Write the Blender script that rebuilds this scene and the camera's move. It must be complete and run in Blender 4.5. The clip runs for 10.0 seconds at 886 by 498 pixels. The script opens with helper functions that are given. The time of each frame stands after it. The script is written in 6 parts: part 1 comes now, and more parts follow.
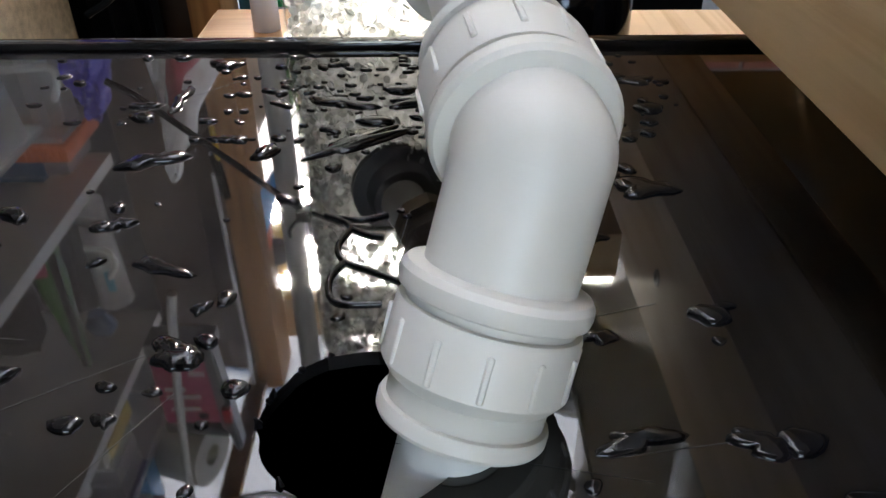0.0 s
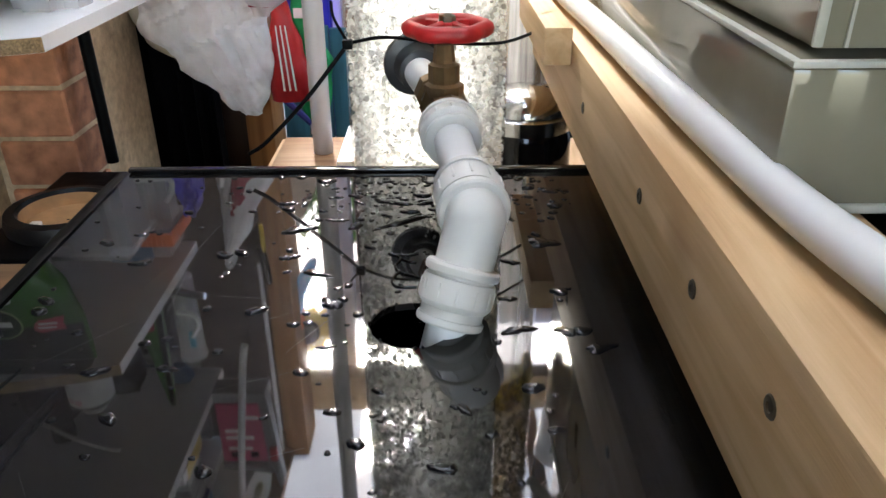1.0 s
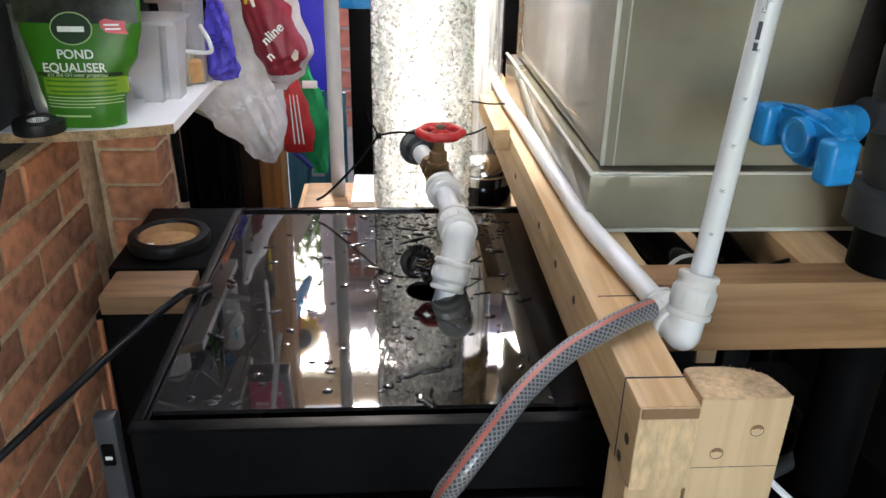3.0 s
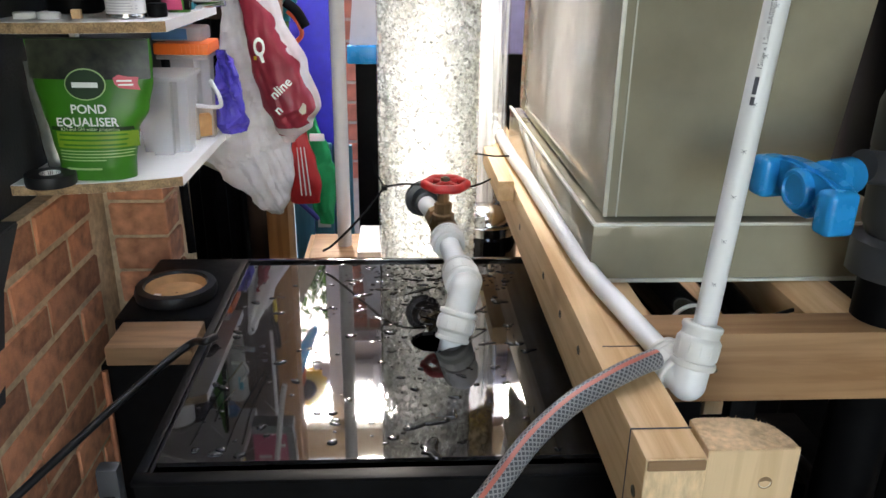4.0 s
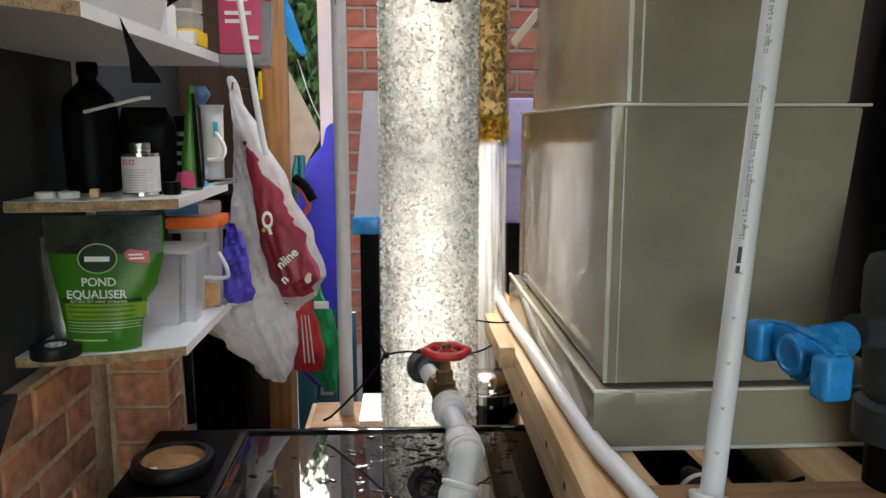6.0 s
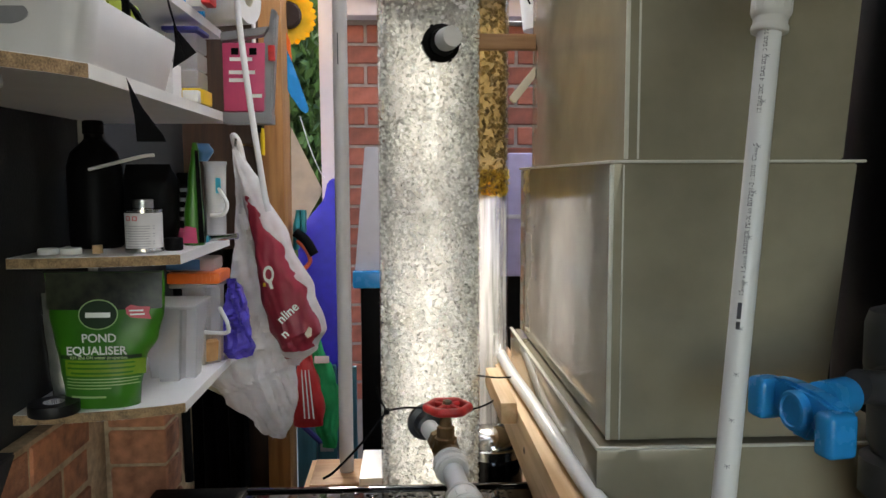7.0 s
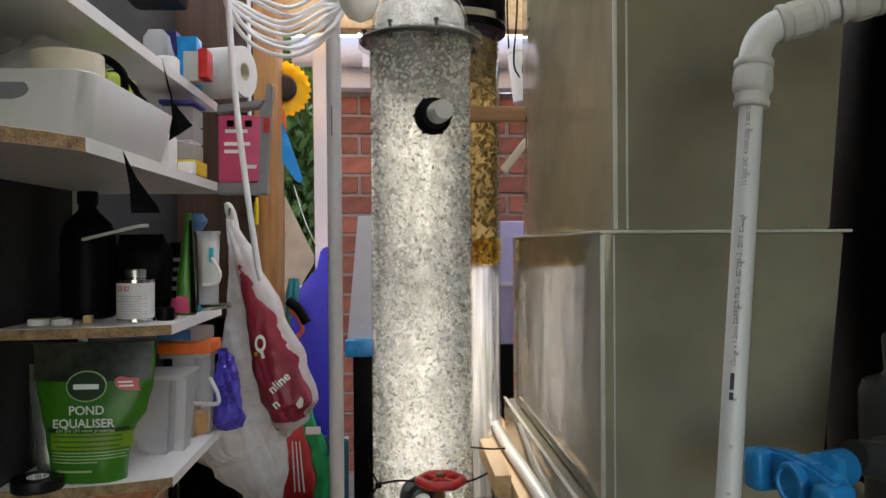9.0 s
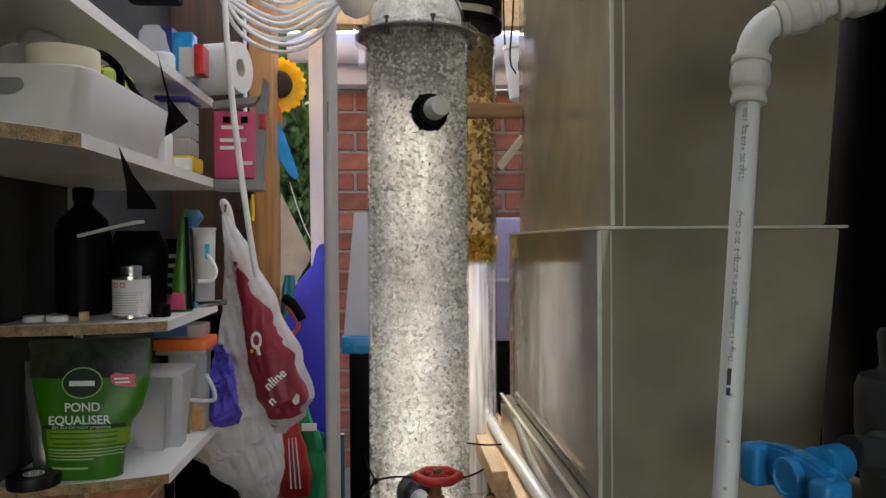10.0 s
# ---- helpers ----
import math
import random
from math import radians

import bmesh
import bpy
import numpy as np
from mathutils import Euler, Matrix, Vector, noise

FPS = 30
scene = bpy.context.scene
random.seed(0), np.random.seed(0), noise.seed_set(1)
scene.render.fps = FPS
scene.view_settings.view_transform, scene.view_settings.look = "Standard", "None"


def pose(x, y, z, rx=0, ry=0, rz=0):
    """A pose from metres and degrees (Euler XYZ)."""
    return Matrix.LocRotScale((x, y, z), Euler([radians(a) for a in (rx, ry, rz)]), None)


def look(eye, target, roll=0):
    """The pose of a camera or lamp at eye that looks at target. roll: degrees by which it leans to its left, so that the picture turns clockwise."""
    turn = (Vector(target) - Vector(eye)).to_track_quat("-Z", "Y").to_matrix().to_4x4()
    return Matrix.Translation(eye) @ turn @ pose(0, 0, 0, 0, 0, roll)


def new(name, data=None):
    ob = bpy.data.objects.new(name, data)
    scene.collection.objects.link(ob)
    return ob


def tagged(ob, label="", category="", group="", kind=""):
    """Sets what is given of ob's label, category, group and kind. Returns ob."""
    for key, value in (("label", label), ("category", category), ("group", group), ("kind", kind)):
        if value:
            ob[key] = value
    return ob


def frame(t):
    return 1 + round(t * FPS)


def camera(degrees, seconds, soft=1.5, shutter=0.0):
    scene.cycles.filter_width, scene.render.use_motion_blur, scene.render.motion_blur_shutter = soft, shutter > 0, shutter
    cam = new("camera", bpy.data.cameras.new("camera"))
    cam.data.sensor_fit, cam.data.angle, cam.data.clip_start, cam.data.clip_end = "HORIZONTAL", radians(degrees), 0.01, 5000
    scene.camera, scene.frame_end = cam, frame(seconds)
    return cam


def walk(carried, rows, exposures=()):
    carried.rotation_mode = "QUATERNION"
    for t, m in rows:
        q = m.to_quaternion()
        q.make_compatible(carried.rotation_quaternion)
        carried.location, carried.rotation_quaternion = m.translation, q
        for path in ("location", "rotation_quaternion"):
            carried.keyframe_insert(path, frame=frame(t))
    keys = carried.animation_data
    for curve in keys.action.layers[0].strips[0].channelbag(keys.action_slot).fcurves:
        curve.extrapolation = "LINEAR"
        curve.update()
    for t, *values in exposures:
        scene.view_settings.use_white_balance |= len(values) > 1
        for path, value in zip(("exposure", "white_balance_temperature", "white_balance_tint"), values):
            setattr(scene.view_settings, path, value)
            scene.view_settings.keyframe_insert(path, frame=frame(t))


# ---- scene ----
cam = camera(60.0, 10.0, soft=1.5)
PATH = [
    (0, (0.058, 0.713, 0.996), (0.089, 2.351, -0.150), 0.0),
    (0.3, (0.058, 0.710, 0.998), (0.091, 2.350, -0.146), 0.0),
    (0.5, (0.058, 0.690, 1.012), (0.108, 2.340, -0.117), 0.0),
    (0.8, (0.066, 0.515, 1.086), (0.050, 2.270, 0.120), -0.2),
    (1.0, (0.060, 0.435, 1.116), (0.065, 2.210, 0.200), -0.2),
    (1.3, (0.030, 0.267, 1.196), (0.140, 2.050, 0.303), 0.0),
    (1.5, (0.020, 0.165, 1.236), (0.122, 1.965, 0.372), 0.4),
    (1.75, (0.006, 0.052, 1.283), (0.126, 1.842, 0.432), 1.0),
    (2, (0.002, 0.005, 1.303), (0.127, 1.811, 0.454), 1.2),
    (3.5, (0.0, 0.003, 1.303), (0.126, 1.81, 0.454), 1.2),
    (4, (0.001, -0.002, 1.306), (0.113, 1.857, 0.577), 0.9),
    (4.5, (0.0, -0.006, 1.307), (0.108, 1.887, 0.672), 0.8),
    (5, (0.007, -0.006, 1.309), (0.105, 1.931, 0.823), 0.4),
    (5.5, (0.007, -0.009, 1.311), (0.106, 1.95, 0.921), 0.2),
    (7, (0.007, -0.016, 1.318), (0.107, 1.973, 1.134), -0.2),
    (7.5, (0.007, -0.016, 1.319), (0.108, 1.978, 1.201), -0.3),
    (8, (0.007, -0.016, 1.32), (0.115, 1.979, 1.242), -0.4),
    (8.5, (0.007, -0.018, 1.32), (0.122, 1.977, 1.237), -0.3),
    (8.75, (0.007, -0.018, 1.32), (0.122, 1.977, 1.240), -0.3),
    (9, (0.008, -0.019, 1.322), (0.127, 1.977, 1.311), -0.4),
    (9.5, (0.007, -0.02, 1.321), (0.133, 1.976, 1.305), -0.4),
    (10, (0.006, -0.019, 1.321), (0.137, 1.976, 1.302), -0.4),
]
walk(cam, [(t, look(eye, target, roll)) for t, eye, target, roll in PATH],
     exposures=[(0, 3.45, 6700, 12.5), (0.6, 3.45, 6700, 12.5), (1.2, 3.45, 6650, 13), (2, 3.42, 6800, 14), (3.5, 3.5, 6800, 14), (5, 3.2, 6950, 13.5), (7, 2.64, 7100, 13), (8.75, 2.48, 7150, 13), (10, 2.22, 7150, 13)])

# ---- light: bright day outside the far opening, an assumed doorway behind the camera ----
SUN_EL, SUN_AZ = 36.0, -8.0   # azimuth east of +y
world = bpy.data.worlds.new("day")
scene.world = world
world.use_nodes = True
wn = world.node_tree.nodes
sky = wn.new("ShaderNodeTexSky")
sky.sky_type = "NISHITA"
sky.sun_disc = False
sky.sun_elevation = radians(SUN_EL)
sky.sun_rotation = radians(SUN_AZ)
world.node_tree.links.new(sky.outputs[0], wn["Background"].inputs[0])
wn["Background"].inputs[1].default_value = 0.15

sun_data = bpy.data.lights.new("sun", "SUN")
sun_data.energy, sun_data.angle, sun_data.color = 3.5, radians(14.0), (1.0, 0.96, 0.88)
sun = new("sun", sun_data)
el, az = radians(SUN_EL), radians(SUN_AZ)
sun.matrix_world = look((math.sin(az) * math.cos(el) * 10, math.cos(az) * math.cos(el) * 10, math.sin(el) * 10), (0, 0, 0))

# Unseen area lamp, added behind the camera to brighten the near faces.
door_data = bpy.data.lights.new("doorway_daylight", "AREA")
door_data.shape, door_data.size, door_data.size_y, door_data.energy = "RECTANGLE", 1.3, 1.5, 0.88
door_data.color = (1.0, 0.95, 0.87)
door_light = new("doorway_daylight", door_data)
door_light.matrix_world = look((0.1, -1.72, 1.35), (-0.1, 1.0, 1.0))


# ---- materials ----
def mat(name, color, rough=0.5, metal=0.0, var=0.12, scale=40.0, bump=0.0, bump_scale=200.0, stretch=(1, 1, 1),
        spec=0.5, transmission=0.0, ior=1.45, island=0.0, obj_random=0.0, coat=0.0, second=None):
    """A procedural surface: two scales of variation, bump, and optional variation from piece to piece."""
    m = bpy.data.materials.new(name)
    m.use_nodes = True
    nt = m.node_tree
    b = nt.nodes["Principled BSDF"]
    tc = nt.nodes.new("ShaderNodeTexCoord")
    mp = nt.nodes.new("ShaderNodeMapping")
    mp.inputs["Scale"].default_value = stretch
    nt.links.new(tc.outputs["Object"], mp.inputs[0])
    n1 = nt.nodes.new("ShaderNodeTexNoise")
    n1.inputs["Scale"].default_value, n1.inputs["Detail"].default_value = scale, 5
    n2 = nt.nodes.new("ShaderNodeTexNoise")
    n2.inputs["Scale"].default_value, n2.inputs["Detail"].default_value = scale * 0.13, 3
    for n in (n1, n2):
        nt.links.new(mp.outputs[0], n.inputs["Vector"])
    add = nt.nodes.new("ShaderNodeMath")
    add.operation = "ADD"
    nt.links.new(n1.outputs[0], add.inputs[0])
    nt.links.new(n2.outputs[0], add.inputs[1])
    ramp = nt.nodes.new("ShaderNodeMapRange")
    ramp.inputs["From Min"].default_value, ramp.inputs["From Max"].default_value = 0.7, 1.3
    nt.links.new(add.outputs[0], ramp.inputs[0])
    mix = nt.nodes.new("ShaderNodeMix")
    mix.data_type = "RGBA"
    low = second if second else tuple(max(0.0, c * (1 - var * 1.6)) for c in color)
    high = color if second else tuple(min(1.0, c * (1 + var)) for c in color)
    mix.inputs["A"].default_value = (*low, 1)
    mix.inputs["B"].default_value = (*high, 1)
    nt.links.new(ramp.outputs[0], mix.inputs["Factor"])
    out = mix.outputs["Result"]
    if island or obj_random:
        hs = nt.nodes.new("ShaderNodeHueSaturation")
        src = nt.nodes.new("ShaderNodeNewGeometry").outputs["Random Per Island"] if island else nt.nodes.new("ShaderNodeObjectInfo").outputs["Random"]
        mr = nt.nodes.new("ShaderNodeMapRange")
        k = island or obj_random
        mr.inputs["To Min"].default_value, mr.inputs["To Max"].default_value = 1 - k, 1 + k
        nt.links.new(src, mr.inputs[0])
        nt.links.new(mr.outputs[0], hs.inputs["Value"])
        nt.links.new(out, hs.inputs["Color"])
        out = hs.outputs[0]
    nt.links.new(out, b.inputs["Base Color"])
    rr = nt.nodes.new("ShaderNodeMapRange")
    rr.inputs["To Min"].default_value, rr.inputs["To Max"].default_value = rough * 0.8, min(1, rough * 1.25)
    nt.links.new(n1.outputs[0], rr.inputs[0])
    nt.links.new(rr.outputs[0], b.inputs["Roughness"])
    b.inputs["Metallic"].default_value = metal
    b.inputs["Specular IOR Level"].default_value = spec
    b.inputs["Transmission Weight"].default_value = transmission
    b.inputs["IOR"].default_value = ior
    b.inputs["Coat Weight"].default_value = coat
    if bump:
        nb = nt.nodes.new("ShaderNodeTexNoise")
        nb.inputs["Scale"].default_value, nb.inputs["Detail"].default_value = bump_scale, 6
        nt.links.new(mp.outputs[0], nb.inputs["Vector"])
        bp = nt.nodes.new("ShaderNodeBump")
        bp.inputs["Strength"].default_value, bp.inputs["Distance"].default_value = bump, 0.002
        nt.links.new(nb.outputs[0], bp.inputs["Height"])
        nt.links.new(bp.outputs[0], b.inputs["Normal"])
    return m


def wood(name, light, dark, scale=60.0, axis="Y"):
    """Sawn softwood: grain stretched along one axis, fine fibres, soft knots."""
    m = bpy.data.materials.new(name)
    m.use_nodes = True
    nt = m.node_tree
    b = nt.nodes["Principled BSDF"]
    tc = nt.nodes.new("ShaderNodeTexCoord")
    mp = nt.nodes.new("ShaderNodeMapping")
    s = [1.0, 1.0, 1.0]
    s["XYZ".index(axis)] = 0.06
    mp.inputs["Scale"].default_value = s
    nt.links.new(tc.outputs["Object"], mp.inputs[0])
    n = nt.nodes.new("ShaderNodeTexNoise")
    n.inputs["Scale"].default_value, n.inputs["Detail"].default_value, n.inputs["Distortion"].default_value = scale, 6, 0.6
    f = nt.nodes.new("ShaderNodeTexNoise")
    f.inputs["Scale"].default_value, f.inputs["Detail"].default_value = scale * 8, 3
    big = nt.nodes.new("ShaderNodeTexNoise")
    big.inputs["Scale"].default_value = 9.0
    nt.links.new(mp.outputs[0], n.inputs["Vector"])
    nt.links.new(mp.outputs[0], f.inputs["Vector"])
    nt.links.new(tc.outputs["Object"], big.inputs["Vector"])
    cr = nt.nodes.new("ShaderNodeValToRGB")
    cr.color_ramp.elements[0].position, cr.color_ramp.elements[0].color = 0.36, (*dark, 1)
    cr.color_ramp.elements[1].position, cr.color_ramp.elements[1].color = 0.60, (*light, 1)
    nt.links.new(n.outputs[0], cr.inputs[0])
    mx = nt.nodes.new("ShaderNodeMix")
    mx.data_type, mx.blend_type = "RGBA", "MULTIPLY"
    mx.inputs["Factor"].default_value = 0.35
    nt.links.new(cr.outputs[0], mx.inputs["A"])
    nt.links.new(big.outputs[0], mx.inputs["B"])
    km = nt.nodes.new("ShaderNodeMapping")
    ks = [9.0, 9.0, 9.0]
    ks["XYZ".index(axis)] = 4.5
    km.inputs["Scale"].default_value = ks
    nt.links.new(tc.outputs["Object"], km.inputs[0])
    kv = nt.nodes.new("ShaderNodeTexVoronoi")
    kv.inputs["Scale"].default_value = 1.0
    nt.links.new(km.outputs[0], kv.inputs["Vector"])
    kr = nt.nodes.new("ShaderNodeMapRange")
    kr.inputs["From Min"].default_value, kr.inputs["From Max"].default_value = 0.05, 0.16
    kr.inputs["To Min"].default_value, kr.inputs["To Max"].default_value = 0.75, 0.0
    nt.links.new(kv.outputs["Distance"], kr.inputs[0])
    knot = nt.nodes.new("ShaderNodeMix")
    knot.data_type = "RGBA"
    nt.links.new(kr.outputs[0], knot.inputs["Factor"])
    nt.links.new(mx.outputs["Result"], knot.inputs["A"])
    knot.inputs["B"].default_value = (dark[0] * 0.45, dark[1] * 0.36, dark[2] * 0.30, 1)
    nt.links.new(knot.outputs["Result"], b.inputs["Base Color"])
    b.inputs["Roughness"].default_value = 0.62
    bp = nt.nodes.new("ShaderNodeBump")
    bp.inputs["Strength"].default_value, bp.inputs["Distance"].default_value = 0.35, 0.001
    nt.links.new(f.outputs[0], bp.inputs["Height"])
    nt.links.new(bp.outputs[0], b.inputs["Normal"])
    return m


def sheet(name, color, rough=0.35, through_share=0.45, clear=0.0, scale=30.0, var=0.12, island=0.0, stretch=(1, 1, 1)):
    """A thin or milky plastic that lets light through."""
    m = mat(name, color, rough, var=var, scale=scale, bump=0.3, bump_scale=60.0, island=island, stretch=stretch)
    nt = m.node_tree
    b = nt.nodes["Principled BSDF"]
    out = nt.nodes["Material Output"]
    tr = nt.nodes.new("ShaderNodeBsdfTranslucent")
    src = b.inputs["Base Color"].links[0].from_socket
    nt.links.new(src, tr.inputs[0])
    mx = nt.nodes.new("ShaderNodeMixShader")
    mx.inputs[0].default_value = through_share
    nt.links.new(b.outputs[0], mx.inputs[1])
    nt.links.new(tr.outputs[0], mx.inputs[2])
    last = mx
    if clear:
        tp = nt.nodes.new("ShaderNodeBsdfTransparent")
        m2 = nt.nodes.new("ShaderNodeMixShader")
        m2.inputs[0].default_value = clear
        nt.links.new(mx.outputs[0], m2.inputs[1])
        nt.links.new(tp.outputs[0], m2.inputs[2])
        last = m2
    nt.links.new(last.outputs[0], out.inputs[0])
    return m


def clear_wall(name, tint=(0.97, 0.99, 0.98), gloss=0.06, edge=0.55, base=0.04):
    """Thin clear acrylic: transparent with a mirror gloss that grows at grazing angles."""
    m = bpy.data.materials.new(name)
    m.use_nodes = True
    nt = m.node_tree
    nt.nodes.remove(nt.nodes["Principled BSDF"])
    tp = nt.nodes.new("ShaderNodeBsdfTransparent")
    tp.inputs[0].default_value = (*tint, 1)
    gl = nt.nodes.new("ShaderNodeBsdfGlossy")
    gl.inputs["Roughness"].default_value = gloss
    fr = nt.nodes.new("ShaderNodeMath")
    fr.operation = "MULTIPLY_ADD"
    lw = nt.nodes.new("ShaderNodeLayerWeight")
    lw.inputs[0].default_value = 0.18
    nt.links.new(lw.outputs["Facing"], fr.inputs[0])
    fr.inputs[1].default_value, fr.inputs[2].default_value = edge, base
    mx = nt.nodes.new("ShaderNodeMixShader")
    nt.links.new(fr.outputs[0], mx.inputs[0])
    nt.links.new(tp.outputs[0], mx.inputs[1])
    nt.links.new(gl.outputs[0], mx.inputs[2])
    nt.links.new(mx.outputs[0], nt.nodes["Material Output"].inputs[0])
    return m


M_ACRYLIC = mat("black_acrylic", (0.013, 0.012, 0.012), 0.03, var=0.3, scale=25, spec=0.8)
M_BLACK = mat("black_plastic", (0.004, 0.004, 0.0043), 0.42, var=0.3, scale=60, bump=0.05, spec=0.06)
M_BLACKCLOTH = mat("black_cloth", (0.005, 0.005, 0.0055), 0.9, var=0.3, bump=0.4, bump_scale=900, spec=0.1)
M_RUBBER = mat("black_rubber", (0.007, 0.007, 0.0075), 0.42, var=0.3, bump=0.1, spec=0.35)
M_WATER = mat("water_on_black", (0.006, 0.006, 0.007), 0.012, var=0.0, ior=1.36)
M_PIPE = mat("white_pipe_plastic", (0.76, 0.76, 0.74), 0.33, var=0.03, scale=20, bump=0.02)
M_FITTING = mat("fitting_plastic", (0.67, 0.655, 0.61), 0.36, var=0.04, scale=30, bump=0.03, bump_scale=700)
M_SPECK = mat("dirt_speck", (0.16, 0.14, 0.12), 0.8)
M_PRINT = mat("print_ink", (0.06, 0.06, 0.07), 0.6)
M_PINE = wood("sawn_pine", (0.84, 0.57, 0.30), (0.66, 0.40, 0.18))
M_PINEZ = wood("sawn_pine_upright", (0.80, 0.56, 0.32), (0.64, 0.42, 0.22), axis="Z")
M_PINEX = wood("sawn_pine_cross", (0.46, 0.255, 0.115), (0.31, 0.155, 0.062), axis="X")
M_STUD = wood("orange_stud", (0.45, 0.205, 0.058), (0.31, 0.13, 0.032), axis="Z")
M_PLYWOOD = wood("brown_panel", (0.085, 0.040, 0.018), (0.05, 0.024, 0.011), axis="Z")
M_ENDGRAIN = mat("end_grain", (0.70, 0.49, 0.28), 0.85, var=0.22, scale=190, bump=1.0, bump_scale=260, stretch=(1, 1, 0.35))
M_LIMEPALE = mat("fresh_drilled_wood", (0.88, 0.78, 0.60), 0.8, var=0.2, scale=300)
# Mottled tone puts brownish reflections into the tank's colour.
M_TANK = mat("grey_green_pvc", (0.275, 0.250, 0.178), 0.022, var=0.13, scale=14, bump=0.02, bump_scale=9)
M_WELD = mat("pale_weld", (0.58, 0.57, 0.48), 0.35, var=0.1, bump=0.2)
M_MEDIA = sheet("white_filter_media", (0.95, 0.96, 0.90), 0.3, 0.66, island=0.46)
M_OPAL = sheet("opal_light_sheet", (0.88, 0.89, 0.90), 0.4, 0.85, scale=6, var=0.03)
M_OPALCLEAR = sheet("half_clear_sun_sheet", (0.88, 0.89, 0.90), 0.4, 0.85, clear=0.60, scale=6, var=0.03)
M_CHURN = sheet("churning_water_and_media", (0.95, 0.965, 0.915), 0.35, 0.76, clear=0.10, scale=300, var=0.36)
M_BROWNMEDIA = sheet("brown_filter_media", (0.36, 0.255, 0.10), 0.45, 0.55, clear=0.05, scale=150, var=0.2)
M_BROWNCHIP = sheet("brown_filter_pieces", (0.40, 0.285, 0.11), 0.45, 0.5, island=0.2)
M_YELLOWCHIP = sheet("backlit_filter_pieces", (0.98, 0.74, 0.20), 0.3, 0.85, island=0.3)
# Stretched tone paints vertical bands of refracted light into the water's colour.
M_CLEARWATER = sheet("water_with_glints", (0.88, 0.95, 1.0), 0.06, 0.85, clear=0.50, scale=110, var=0.55, stretch=(1, 1, 0.06))
M_CLEAR = clear_wall("clear_acrylic")
M_TUBE = clear_wall("clear_tube", (0.975, 0.985, 0.975), 0.03, 0.62, 0.012)
M_BRASS = mat("dull_brass", (0.23, 0.145, 0.07), 0.45, metal=0.8, var=0.3, scale=60, bump=0.2)
M_RED = mat("red_paint", (0.55, 0.022, 0.022), 0.4, var=0.25, scale=90, bump=0.15)
M_BLUE = mat("blue_plastic", (0.012, 0.27, 0.63), 0.26, var=0.08)
M_BLUEDARK = mat("royal_blue_plastic", (0.035, 0.035, 0.55), 0.35, var=0.1)
M_TEAL = wood("teal_painted_board", (0.045, 0.20, 0.27), (0.03, 0.15, 0.21), axis="Z")
M_STEEL = mat("chrome", (0.62, 0.62, 0.60), 0.15, metal=1.0, var=0.1)
M_ZINC = mat("zinc_plate", (0.50, 0.52, 0.52), 0.32, metal=1.0, var=0.15, scale=30)
M_SCREW = mat("screw_steel", (0.11, 0.085, 0.055), 0.45, metal=0.6)
M_GREY = mat("dark_grey_plastic", (0.040, 0.041, 0.044), 0.38, var=0.15)
M_MIDGREY = mat("mid_grey_plastic", (0.21, 0.21, 0.22), 0.35, var=0.08)
M_LIGHTGREY = mat("light_grey_plastic", (0.50, 0.50, 0.48), 0.4, var=0.06)
M_POLE = mat("grey_conduit", (0.47, 0.46, 0.46), 0.45, var=0.05)
M_LAMINATE = mat("white_laminate", (0.74, 0.73, 0.70), 0.4, var=0.05, scale=15)
M_CHIPBOARD = mat("chipboard_edge", (0.36, 0.235, 0.12), 0.85, var=0.4, scale=420, bump=0.7, bump_scale=700)
# Near-black colour holds the deep shade behind the shelves and beyond the tank.
M_SHADED_RENDER = mat("shaded_render", (0.020, 0.020, 0.019), 0.9, var=0.25, scale=35, bump=0.5, bump_scale=180)
M_BRICK = mat("red_brick", (0.44, 0.185, 0.092), 0.9, var=0.40, scale=38, bump=0.8, bump_scale=220, obj_random=0.28)
M_MORTAR = mat("old_mortar", (0.50, 0.36, 0.215), 0.95, var=0.25, scale=70, bump=0.8, bump_scale=300)
M_HOUSEBRICK = mat("house_brick", (0.25, 0.088, 0.062), 0.9, var=0.25, scale=30, bump=0.5, obj_random=0.22)
M_HOUSEMORTAR = mat("house_mortar", (0.26, 0.24, 0.23), 0.95, var=0.15)
M_UPVC = mat("white_upvc", (0.52, 0.52, 0.58), 0.3, var=0.03)
M_LILAC = mat("lilac_panel", (0.40, 0.37, 0.60), 0.5, var=0.08)
M_ROOF = mat("roof_tiles", (0.055, 0.05, 0.05), 0.85, var=0.3, bump=0.6)
M_LEAF = sheet("leaves", (0.075, 0.14, 0.03), 0.5, 0.35, island=0.5)
M_BARK = mat("bark", (0.12, 0.09, 0.06), 0.9, bump=0.8)
M_GROUND = mat("paving", (0.28, 0.26, 0.24), 0.9, var=0.2, scale=12, bump=0.4)
M_FLOOR = mat("concrete_floor", (0.11, 0.105, 0.10), 0.85, var=0.25, scale=14, bump=0.4)
M_CEIL = mat("roof_boards", (0.20, 0.15, 0.10), 0.85, var=0.2, scale=14)
M_WALLPLAIN = mat("painted_block_wall", (0.34, 0.33, 0.31), 0.9, var=0.12, scale=10, bump=0.4)
M_GREENBAG = mat("green_foil_bag", (0.034, 0.165, 0.010), 0.34, var=0.18, scale=18, bump=0.25, bump_scale=45)
M_BAGDARK = mat("dark_photo_print", (0.022, 0.024, 0.014), 0.4, var=0.9, scale=60, bump=0.15)
